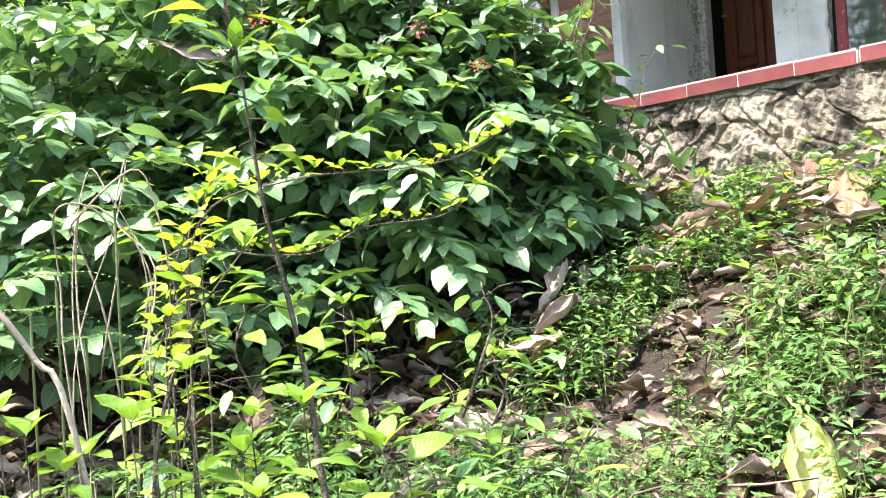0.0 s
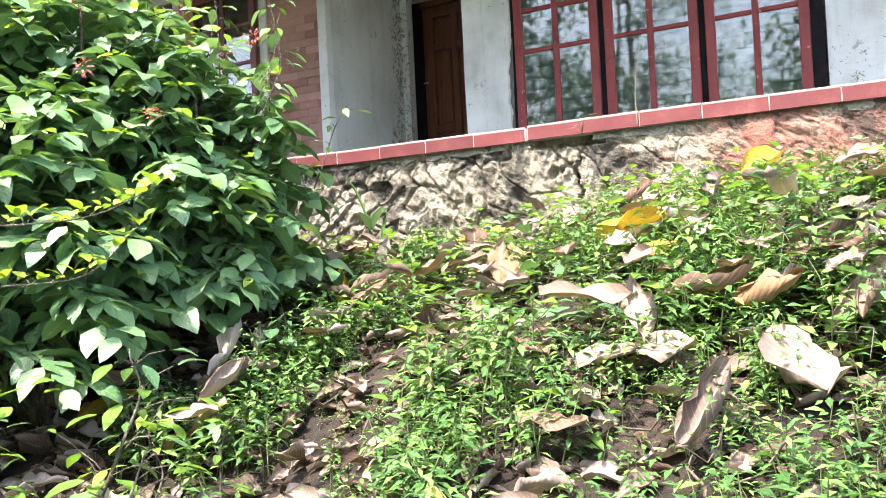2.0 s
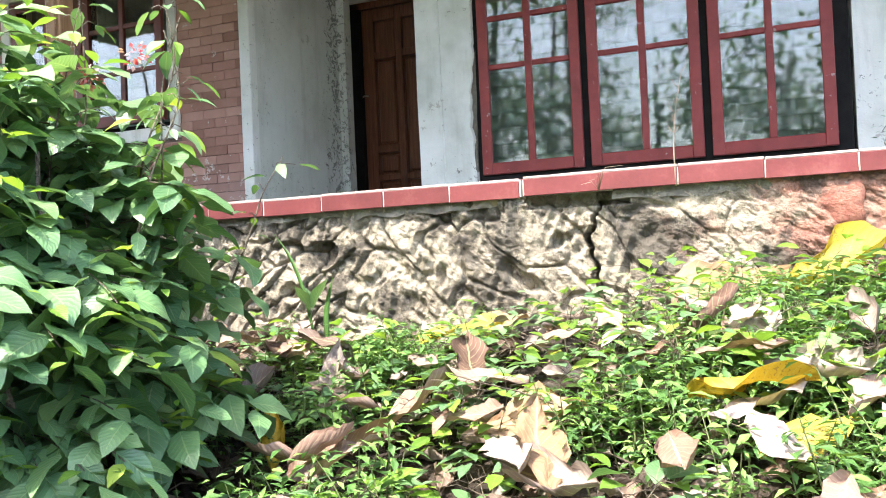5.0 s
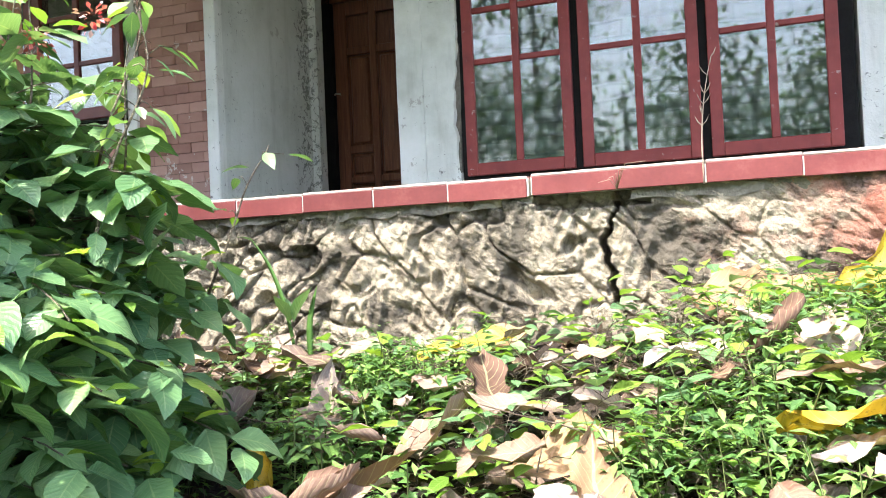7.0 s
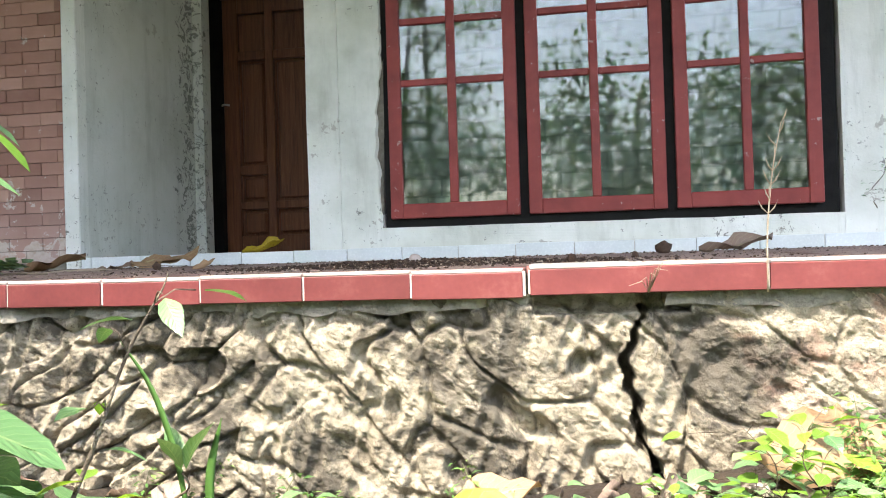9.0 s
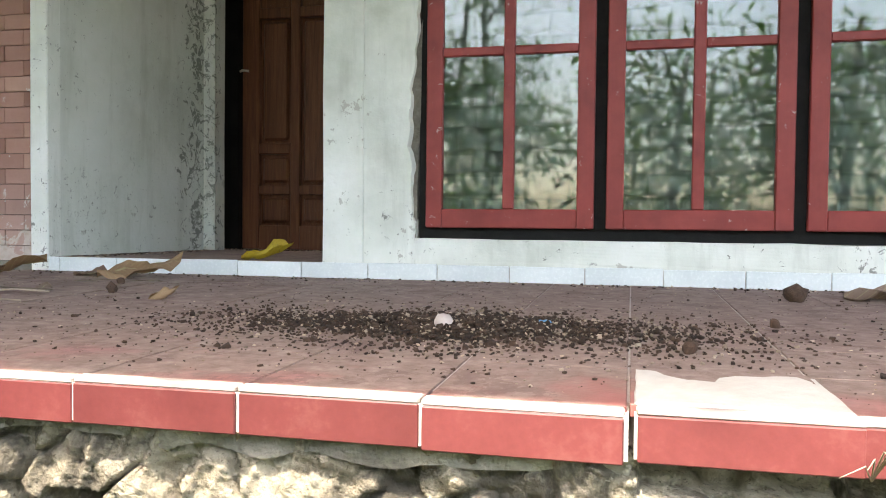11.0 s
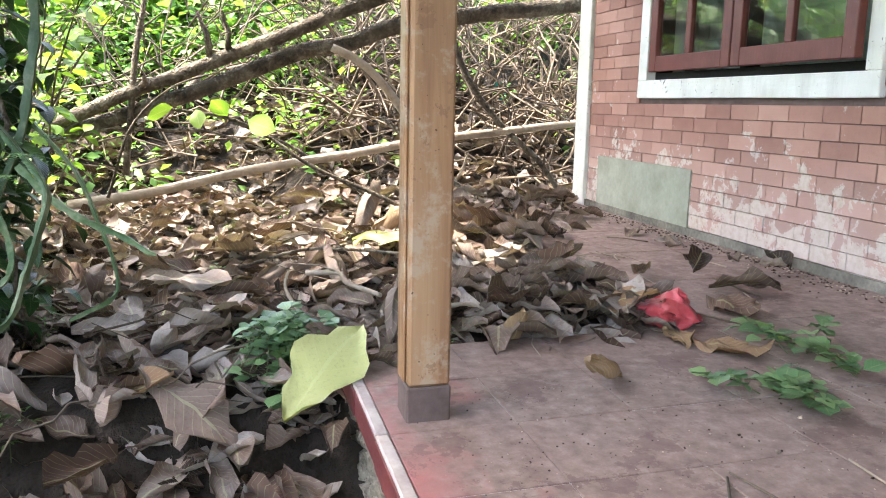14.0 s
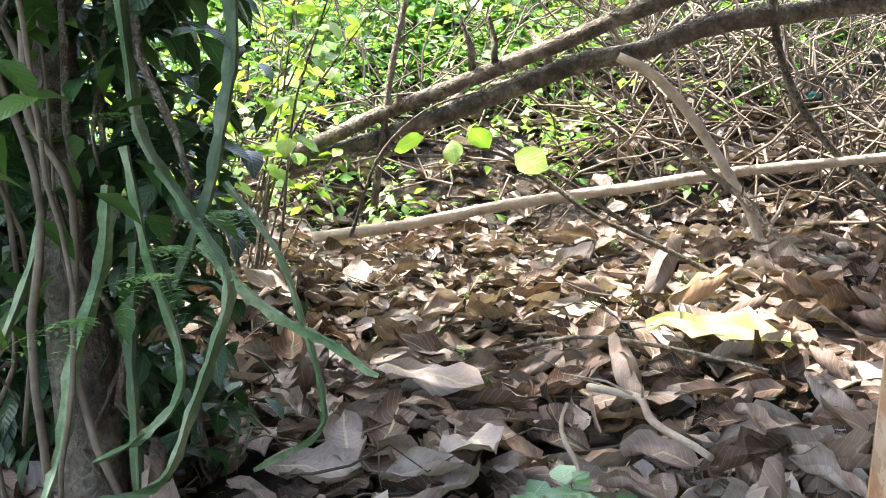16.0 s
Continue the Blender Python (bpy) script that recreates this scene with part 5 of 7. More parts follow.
# low weeds over the bank
def weed_template(seed, tall, leaf, whorls):
    r = random.Random(seed)
    bits = []
    lean = (r.uniform(-0.3, 0.3), r.uniform(-0.3, 0.3))
    pts = [(lean[0] * tall * t * t, lean[1] * tall * t * t, tall * t) for t in (0, 0.4, 0.75, 1.0)]
    bits.append(stick_template(pts, (0.0022, 0.0018, 0.0014, 0.0008), 1))
    base = leaf_template(leaf, leaf * 0.42, 2, 1, 0.3, 0.5, 0, 0, 0.5, 0, seed, 0.003)
    for w in range(whorls):
        t = 0.25 + 0.75 * (w + 1) / whorls
        p = Vector((lean[0] * tall * t * t, lean[1] * tall * t * t, tall * t))
        n = r.choice((3, 4, 4, 5))
        a0 = r.uniform(0, 6.28)
        branch = r.uniform(0.0, 0.03) * (w > 0)
        for k in range(n):
            a = a0 + k * 6.283 / n + r.uniform(-0.25, 0.25)
            q = p + Vector((math.cos(a), math.sin(a), 0.3)) * branch
            bits.append(placed(base, tilted(q, (math.cos(a), math.sin(a), r.uniform(-0.35, 0.5)), r.uniform(-0.3, 0.3), r.uniform(0.65, 1.15) * (0.7 + 0.5 * math.sin(t * 3.0)))))
    return merged(bits)


weeds = [weed_template(200 + k, prng.uniform(0.08, 0.20), prng.uniform(0.022, 0.044), prng.randrange(4, 8)) for k in range(10)]
wm = [[] for _ in weeds]
placed_n = 0
while placed_n < 2600:
    x, y = prng.uniform(-1.4, 2.9), prng.uniform(-3.3, -0.04)
    d = noise.noise(Vector((x * 1.5, y * 1.5, 4))) + 0.5 * noise.noise(Vector((x * 4, y * 4, 9)))
    if x < -0.5 and -1.9 < y < -1.1:
        continue
    if d < prng.uniform(-0.25, 0.5):
        continue
    s = prng.uniform(0.6, 1.3) * (0.8 if y > -0.5 else 1.2) * (0.55 if trodden(x, y) else 1.0)
    wm[prng.randrange(len(weeds))].append(np.array(Matrix.Translation((x, y, ground_z(x, y) - 0.01)) @ Euler((prng.uniform(-0.25, 0.25), prng.uniform(-0.25, 0.25), prng.uniform(0, 6.28))).to_matrix().to_4x4() @ Matrix.Scale(s, 4)))
    placed_n += 1
for k in range(520):
    x, y = prng.uniform(0.5, 2.3), prng.uniform(-3.2, -1.5)
    if noise.noise(Vector((x * 2.2, y * 2.2, 11))) < -0.15:
        continue
    wm[prng.randrange(len(weeds))].append(np.array(Matrix.Translation((x, y, ground_z(x, y) - 0.01)) @ Euler((prng.uniform(-0.25, 0.25), prng.uniform(-0.25, 0.25), prng.uniform(0, 6.28))).to_matrix().to_4x4() @ Matrix.Scale(prng.uniform(0.6, 1.1), 4)))
for k in range(1500):
    x, y = prng.gauss(1.5, 3.4), prng.gauss(-4.2, 2.2)
    if not (-4.0 < x < 7.0 and -10 < y < -0.1) or (x < 2.8 and y > -3.2):
        continue
    wm[prng.randrange(len(weeds))].append(np.array(Matrix.Translation((x, y, ground_z(x, y) - 0.01)) @ Euler((prng.uniform(-0.25, 0.25), prng.uniform(-0.25, 0.25), prng.uniform(0, 6.28))).to_matrix().to_4x4() @ Matrix.Scale(prng.uniform(0.4, 0.7), 4)))
tagged(bulk("weeds", [(t, m) for t, m in zip(weeds, wm)], [L_WEED, STEM]), "low bright green weeds over the bank", "weeds", kind="stuff")
# sparse sprouts in the leaf-covered yard
wm = [[] for _ in weeds]
for k in range(150):
    x, y = prng.uniform(-7.5, -2.9), prng.uniform(-2.0, 1.0)
    wm[prng.randrange(len(weeds))].append(np.array(Matrix.Translation((x, y, ground_z(x, y))) @ Euler((prng.uniform(-0.4, 0.4), prng.uniform(-0.4, 0.4), prng.uniform(0, 6.28))).to_matrix().to_4x4() @ Matrix.Scale(prng.uniform(0.4, 0.8), 4)))
tagged(bulk("sprouts", [(t, m) for t, m in zip(weeds, wm)], [L_WEED, STEM]), "small green sprouts among the dead leaves", "weeds", kind="stuff")

# ---- fallen leaves ----
dead_t = []
for k in range(14):
    r = random.Random(300 + k)
    dead_t.append(leaf_template(1.0, r.uniform(0.52, 0.76), 9, 3, r.uniform(-0.1, 0.35), r.uniform(-0.55, 0.6), r.uniform(0.05, 0.11), r.uniform(-0.3, 0.8), r.uniform(0.46, 0.62), 0, 300 + k, 0.0, 0.4, 0.085))
curled_t = [leaf_template(1.0, 0.62, 10, 4, 0.7, -0.9, 0.08, 1.0, 0.5, 0, 330 + k, 0.0, 0.3, 0.08) for k in range(4)]
dead_me = [leaf_mesh("dead_leaf", t, [L_DEAD]) for t in dead_t + curled_t]
yellow_me = [leaf_mesh("yellow_leaf", t, [L_YELLOW]) for t in dead_t[:5]]
tan_me = [leaf_mesh("tan_leaf", t, [L_TAN]) for t in dead_t[5:9] + curled_t[:2]]


def fallen(me, x, y, size, turn, lift=0.0, roll=0.0, up=0.0, name="dead_leaf", label="dry curled brown fallen leaf", group="fallen leaves on the bank"):
    """One leaf lying on what is below it, stalk end and tip at the local slope."""
    e = 0.05
    gxs = (ground_z(x + e, y) - ground_z(x - e, y)) / (2 * e) if y < -0.1 or y > 0.2 else 0.0
    gys = (ground_z(x, y + e) - ground_z(x, y - e)) / (2 * e) if y < -0.1 or 0.2 < y < 1.95 else 0.0
    d = Vector((math.cos(turn), math.sin(turn), gxs * math.cos(turn) + gys * math.sin(turn) + lift))
    m = Matrix(tilted((x - d.x * size / 2, y - d.y * size / 2, ground_z(x, y) + up + 0.012 - d.z * size / 2), d, roll, size).tolist())
    ob = new(name, me)
    ob.matrix_basis = m
    # settle so that the lowest corner touches
    low = min((m @ v.co).z - ground_z((m @ v.co).x, (m @ v.co).y) for v in ob.data.vertices)
    if y < -0.3 and x > -1.4:
        up += 0.05
    ob.location.z += up - low - 0.006
    return tagged(ob, label, "leaf", group)


DRY = ("dry curled brown fallen leaf", "flat grey-brown fallen leaf with veins", "crumpled pale brown fallen leaf")
n_ind = 0
while n_ind < 105:
    x, y = prng.uniform(-1.3, 2.6), prng.uniform(-3.1, -0.12)
    if (x < -0.5 and -1.9 < y < -1.0) or trodden(x, y) or (x > 0.3 and y < -2.1) or (y > -0.6 and prng.random() < 0.6):
        continue
    j = prng.randrange(len(dead_t))
    fallen(dead_me[j], x, y, prng.uniform(0.11, 0.25), prng.uniform(0, 6.28), prng.uniform(-0.1, 0.25), prng.uniform(-0.4, 0.4), prng.uniform(0.06, 0.15), label=DRY[j % 3])
    n_ind += 1
# leaves that stand out on the bank
fallen(yellow_me[0], 1.12, -0.14, 0.38, 0.15, 0.1, 0.5, 0.06, "yellow_leaf", "large bright yellow fallen leaf with brown spots")
fallen(tan_me[1], 0.74, -0.09, 0.44, 0.15, 0.0, 0.75, 0.03, "tan_leaf", "large smooth tan fallen leaf by the wall")
fallen(yellow_me[1], -0.18, -0.24, 0.34, 0.1, 0.05, 0.2, 0.08, "yellow_leaf", "thin yellow fallen leaf among the weeds")
fallen(tan_me[0], -0.10, -0.12, 0.30, 0.3, 0.1, 0.4, 0.06, "tan_leaf", "pale pinkish fallen leaf at the wall's foot")
fallen(dead_me[8], -0.93, -0.14, 0.20, 1.2, 0.4, 0.2, 0.02, label="folded tan leaf leaning at the wall's foot")
fallen(yellow_me[2], 0.84, -1.26, 0.28, -0.3, 0.2, -0.3, 0.08, "yellow_leaf", "yellow fallen leaf with torn brown edge")
fallen(yellow_me[3], -0.46, -1.12, 0.24, 2.2, 0.5, 0.3, 0.03, "yellow_leaf", "orange-yellow spotted fallen leaf")
fallen(yellow_me[2], 0.95, -1.36, 0.22, 0.4, 0.1, 0.2, 0.05, "yellow_leaf", "yellow fallen leaf with torn brown edge")
pl = new("dead_leaf", dead_me[5])
pl.matrix_basis = Matrix(tilted((-1.42, -2.86, 0.05), (0.45, 0.75, -0.25), 0.5, 0.30).tolist())
tagged(pl, "pale dry leaf caught in the top of the shrub", "leaf", "fallen leaves on the bank")
lime_me = [leaf_mesh("yellow_green_leaf", t, [L_LIME]) for t in dead_t[3:6]]
fallen(lime_me[0], 0.80, -2.68, 0.32, -1.0, -0.5, 0.1, -0.03, "yellow_leaf", "drooping yellow leaf with brown holes on a stalk")
fallen(yellow_me[4], -0.78, -2.05, 0.27, 0.6, 0.4, -0.5, 0.02, "yellow_leaf", "brown and yellow fallen leaf by the shrub")
fallen(dead_me[6], -0.42, -0.78, 0.32, 2.0, 0.7, 0.2, 0.0, label="upright curled pale brown leaf")
fallen(dead_me[13], -0.06, -1.05, 0.36, 0.6, 0.25, -0.3, 0.05, label="long folded pale grey-brown leaf")
fallen(tan_me[1], 0.40, -1.37, 0.28, 2.0, 0.4, 0.4, 0.06, "tan_leaf", "tan fallen leaf with upturned tip")
fallen(tan_me[2], 0.32, -1.13, 0.30, 0.1, 0.1, 0.5, 0.06, "tan_leaf", "broad tan fallen leaf")
fallen(dead_me[12], -0.38, -1.92, 0.25, 0.1, 0.3, 0.3, 0.04, label="pale pinkish grey fallen leaf")
fallen(tan_me[3], -0.31, -2.12, 0.26, 0.3, 0.4, 0.2, 0.04, "tan_leaf", "square-edged tan fallen leaf")
fallen(dead_me[12], 1.16, -1.74, 0.27, 0.2, 0.0, 0.2, 0.05, label="large silvery grey curled leaf")
fallen(dead_me[3], 0.99, -1.86, 0.30, 1.9, 0.0, 0.1, 0.05, label="large flat brown leaf with veins")
for k, (x, y, size, turn) in enumerate(((1.02, -2.02, 0.30, 0.3), (1.22, -2.25, 0.26, 1.2), (0.72, -1.98, 0.24, 2.4), (1.38, -2.05, 0.32, 2.0), (0.9, -2.32, 0.22, -0.4), (1.55, -1.75, 0.30, 0.9))):
    fallen(dead_me[(1, 3, 5, 7, 9, 12)[k]], x, y, size, turn, 0.05, 0.2, 0.03, label="large brown fallen leaf lying among the weeds")
fallen(tan_me[5], 1.33, -1.84, 0.24, -0.5, 0.2, 0.3, 0.05, "tan_leaf", "broad tan fallen leaf")
fallen(dead_me[11], 0.97, -1.16, 0.30, -0.8, 0.0, 0.1, 0.06, label="very large folded grey-brown leaf")
fallen(dead_me[2], 0.85, -0.81, 0.24, 1.0, 0.4, 0.1, 0.04, label="crumpled pale brown fallen leaf")
fallen(dead_me[10], -0.49, -0.63, 0.22, 1.5, 0.5, 0.1, 0.02, label="upright pale brown leaf")

# the leaf-covered yard: nearest leaves one by one, the rest as a heap
n_ind = 0
while n_ind < 135:
    x, y = prng.uniform(-5.2, -2.75), prng.uniform(-1.6, 1.25)
    if x > -3.25 and y > 0.25 and prng.random() < 0.8:
        continue
    if y > 0.3 + 0.6 * (-3.0 - x):
        continue
    j = prng.randrange(len(dead_me))
    fallen(dead_me[j], x, y, prng.uniform(0.14, 0.34), prng.uniform(0, 6.28), prng.uniform(-0.08, 0.2), prng.uniform(-0.3, 0.3), prng.uniform(0.0, 0.07), label=DRY[j % 3], group="fallen leaves in the yard")
    n_ind += 1
heap = [[] for _ in dead_t]
for k in range(3600):
    x, y = prng.uniform(-8.8, -2.8), prng.uniform(-3.2, 2.6)
    if x > X0 and y > 0.0 and (y > 1.95 or (x > -2.98 and y > 0.1) or (y > max(0.95, 0.3 + 0.6 * (-3.0 - x)) and prng.random() < 0.93)):
        continue
    up = prng.uniform(0.0, 0.075)
    s = prng.uniform(0.10, 0.28)
    a = prng.uniform(0, 6.28)
    heap[prng.randrange(len(dead_t))].append(tilted((x, y, ground_z(x, y) + up + 0.01), (math.cos(a), math.sin(a), prng.uniform(-0.12, 0.22)), prng.uniform(-0.35, 0.35), s))
for k in range(2600):
    x, y = prng.uniform(-1.6, 2.8), prng.uniform(-3.3, -0.06)
    a = prng.uniform(0, 6.28)
    heap[prng.randrange(len(dead_t))].append(tilted((x, y, ground_z(x, y) + prng.uniform(0, 0.03)), (math.cos(a), math.sin(a), prng.uniform(-0.2, 0.4)), prng.uniform(-0.7, 0.7), prng.uniform(0.06, 0.16)))
for k in range(520):
    x, y = prng.uniform(-9.8, -6.8), prng.uniform(0.4, 4.6)
    a = prng.uniform(0, 6.28)
    heap[prng.randrange(len(dead_t))].append(tilted((x, y, ground_z(x, y) + prng.uniform(0, 0.25)), (math.cos(a), math.sin(a), prng.uniform(-0.6, 0.5)), prng.uniform(-0.7, 0.7), prng.uniform(0.1, 0.26)))
for k in range(170):
    x, y = prng.uniform(-3.0, -2.3), prng.uniform(-0.8, -0.06)
    a = prng.uniform(0, 6.28)
    heap[prng.randrange(len(dead_t))].append(tilted((x, y, ground_z(x, y) + prng.uniform(0, 0.05)), (math.cos(a), math.sin(a), prng.uniform(-0.2, 0.3)), prng.uniform(-0.4, 0.4), prng.uniform(0.1, 0.22)))
for k in range(230):
    x, y = prng.uniform(-3.55, -3.0), prng.uniform(0.0, 0.98)
    a = prng.uniform(0, 6.28)
    heap[prng.randrange(len(dead_t))].append(tilted((x, y, ground_z(x, y) + prng.uniform(0.02, 0.12)), (math.cos(a), math.sin(a), prng.uniform(-0.15, 0.2)), prng.uniform(-0.3, 0.3), prng.uniform(0.12, 0.26)))
for k in range(650):
    x, y = prng.uniform(-2.9, -0.7), prng.uniform(-4.3, -2.0)
    a = prng.uniform(0, 6.28)
    heap[prng.randrange(len(dead_t))].append(tilted((x, y, ground_z(x, y) + prng.uniform(0, 0.03)), (math.cos(a), math.sin(a), prng.uniform(-0.2, 0.4)), prng.uniform(-0.7, 0.7), prng.uniform(0.08, 0.2)))
for k in range(2600):
    x, y = prng.gauss(-1.5, 4.0), prng.gauss(-4.8, 2.2)
    if not (-9.0 < x < 6.5 and -10 < y < -0.1) or (-8.8 < x < -2.8 and y > -3.0) or (-1.6 < x < 2.6 and y > -3.2):
        continue
    a = prng.uniform(0, 6.28)
    heap[prng.randrange(len(dead_t))].append(tilted((x, y, ground_z(x, y) + prng.uniform(0, 0.03)), (math.cos(a), math.sin(a), prng.uniform(-0.2, 0.3)), prng.uniform(-0.5, 0.5), prng.uniform(0.08, 0.2)))
low_heap = [leaf_template(1.0, prng.uniform(0.55, 0.75), 7, 3, prng.uniform(-0.1, 0.4), prng.uniform(-0.6, 0.7), 0.08, 0.4, 0.54, 0, 360 + k, 0, 0.35, 0.10) for k in range(len(dead_t))]
tagged(bulk("leaf_litter", [(t, m) for t, m in zip(low_heap, heap)], [L_DEAD_MANY]), "thick layer of dry brown leaves on the ground", "leaf litter", kind="stuff")

YARD = "fallen leaves in the yard"
fallen(lime_me[1], -4.35, 0.45, 0.50, 0.9, 0.05, 0.1, 0.10, "yellow_leaf", "large dull yellow leaf with brown spots on the litter", YARD)
fallen(dead_me[14], -5.12, 0.48, 0.36, 2.3, 0.9, 0.3, 0.05, label="large dark upright curled leaf", group=YARD)
fallen(tan_me[5], -4.85, 0.56, 0.32, 1.4, 0.1, 0.3, 0.08, "tan_leaf", "large rolled brown leaf on the litter", YARD)
fallen(dead_me[1], -4.08, -0.46, 0.38, 1.1, 0.1, 0.1, 0.09, label="large pale grey leaf with dark veins", group=YARD)
fallen(dead_me[2], -3.60, -0.32, 0.26, 0.4, 0.3, 0.3, 0.08, label="crumpled pale grey leaf", group=YARD)
fallen(dead_me[5], -2.98, -0.40, 0.38, 0.9, 0.15, 0.1, 0.06, label="large pale brown leaf with ribs", group=YARD)
fallen(tan_me[3], -3.05, -0.54, 0.20, 1.4, 0.4, 0.3, 0.06, "tan_leaf", "curved brown leaf on the litter", YARD)
fallen(lime_me[2], -2.78, -0.05, 0.38, 2.4, 0.5, 0.3, 0.02, "yellow_leaf", "yellow-green leaf draped over the terrace corner", YARD)
TERR = "leaves on the terrace"
fallen(tan_me[0], -3.07, 0.92, 0.28, 0.8, 0.2, 0.3, 0.02, "tan_leaf", "crumpled tan leaf on the terrace", TERR)
fallen(tan_me[4], -2.55, 0.61, 0.20, -0.9, 0.05, 0.2, 0.0, "tan_leaf", "pale tan leaf with a curled stalk end", TERR)
fallen(tan_me[1], -2.71, 1.08, 0.24, 0.5, 0.05, 0.0, 0.0, "tan_leaf", "flat tan leaf on the terrace", TERR)
fallen(tan_me[2], -2.86, 1.0, 0.17, -0.3, 0.05, 0.1, 0.0, "tan_leaf", "lobed tan leaf on the terrace", TERR)
fallen(tan_me[3], -2.95, 0.53, 0.20, 0.2, 0.05, 0.1, 0.0, "tan_leaf", "flat tan leaf on the terrace", TERR)
fallen(dead_me[9], -3.34, 0.73, 0.24, 0.6, 0.1, 0.2, 0.02, label="grey curled leaf on the terrace", group=TERR)
fallen(dead_me[11], -3.6, 0.9, 0.30, 0.7, 0.2, 0.4, 0.02, label="brown folded leaf on the terrace", group=TERR)
fallen(dead_me[0], -3.95, 1.05, 0.30, 0.5, 0.1, -0.2, 0.0, label="large brown folded leaf on the terrace", group=TERR)
fallen(dead_me[4], -3.75, 0.75, 0.34, 0.3, 0.1, 0.2, 0.02, label="large brown folded leaf on the terrace", group=TERR)
fallen(dead_me[6], -3.1, 1.35, 0.28, 0.1, 0.0, 0.2, 0.0, label="long brown leaf on the terrace", group=TERR)
fallen(tan_me[3], -2.62, 1.80, 0.33, 0.2, 0.1, -0.1, 0.0, "tan_leaf", "pale yellow-tan leaf beside the step", TERR)
fallen(tan_me[1], -1.98, 1.80, 0.34, 0.5, 0.05, 0.2, 0.0, "tan_leaf", "brown leaf leaning on the white step", TERR)
fallen(dead_me[7], -2.25, 1.86, 0.18, 0.2, 0.1, 0.2, 0.0, label="small brown leaf beside the step", group=TERR)
fallen(yellow_me[0], -1.62, 2.24, 0.24, 0.4, 0.0, 0.2, 0.0, "yellow_leaf", "withered yellow leaf on the white step", TERR)
fallen(dead_me[8], 0.85, 1.72, 0.33, 0.1, 0.05, 0.2, 0.0, label="thin brown leaf on the dusty terrace", group=TERR)
fallen(tan_me[5], -1.42, 1.1, 0.11, 0.3, 0.05, 0.2, 0.0, "tan_leaf", "small tan leaf scrap on the terrace", TERR)
fallen(dead_me[9], -2.0, 1.25, 0.12, 2.0, 0.05, 0.2, 0.0, label="small brown leaf scrap on the terrace", group=TERR)

# ---- litter on the terrace ----
bm = bmesh.new()
bmesh.ops.create_icosphere(bm, subdivisions=4, radius=0.085)
rough(bm, 0.06, 13, 3)
rough(bm, 0.022, 40, 5)
for v in bm.verts:
    v.co.z = max(v.co.z * 0.7, -0.045)
bag = smooth(part("plastic_bag", bm, RED_PLASTIC))
bag.location = (-3.04, 1.07, 0.062)
tagged(bag, "crumpled red plastic bag on the terrace", "plastic bag")
bm = bmesh.new()
bmesh.ops.create_icosphere(bm, subdivisions=2, radius=0.024)
rough(bm, 0.008, 40, 2)
st = smooth(part("pebble", bm, NOSING))
st.location = (-0.43, 0.70, 0.028)
tagged(st, "pale stone lying in the dirt heap", "stone")
scrap = part("plastic_scrap", rough(box(-0.016, 0.016, -0.008, 0.008, 0, 0.004, 0.001), 0.003, 60, 1, 2), BLUE_PLASTIC)
scrap.matrix_basis = pose(-0.20, 0.82, 0.024, 6, 4, 20)
tagged(scrap, "small blue plastic scrap in the dirt", "scrap")
cyan = part("plastic_strip", rough(box(-0.02, 0.02, -0.06, 0.06, -0.17, 0.17, 0.01), 0.02, 8, 1, 5), CYAN_PLASTIC)
cyan.matrix_basis = pose(-8.62, 2.34, 0.77, 5, 8, 20)
tagged(cyan, "green-blue plastic strip caught in the twigs", "plastic strip")


def crumb_template(seed, slot):
    r = np.random.default_rng(seed)
    v = np.array([(x, y, z) for z in (-1, 1) for x, y in ((-1, -1), (1, -1), (1, 1), (-1, 1))]) * 0.5 * r.uniform(0.55, 1.2, (8, 3))
    v[:, 2] *= 0.6
    f = np.array([(0, 3, 2, 1), (4, 5, 6, 7), (0, 1, 5, 4), (1, 2, 6, 5), (2, 3, 7, 6), (3, 0, 4, 7)])
    return v, f, np.zeros((8, 2)), slot


mound = bmesh.new()
ring0 = None
for q in range(9):
    ring = []
    for k in range(48):
        a = k * math.tau / 48
        rr = q / 8 * (0.85 + 0.4 * noise.noise(Vector((math.cos(a) * 2, math.sin(a) * 2, 7))) + 0.3 * noise.noise(Vector((math.cos(a) * 6, math.sin(a) * 6, 3))))
        x, y = -0.46 + 0.56 * rr * math.cos(a), 0.76 + 0.25 * rr * math.sin(a)
        ring.append(mound.verts.new((x, y, SLOPE * y - 0.004 + 0.016 * (1 - q / 8) ** 0.7 + 0.005 * noise.noise(Vector((x * 30, y * 30, 0))))))
    if ring0:
        for k in range(48):
            mound.faces.new((ring0[k], ring[k], ring[(k + 1) % 48], ring0[(k + 1) % 48])).smooth = True
    ring0 = ring
tagged(part("earth_mound", mound, CRUMBS), "low dark heap of earth on the terrace tiles", "dirt")
crumbs = [crumb_template(k, 0) for k in range(8)] + [crumb_template(20 + k, 1) for k in range(6)]
cm = [[] for _ in crumbs]
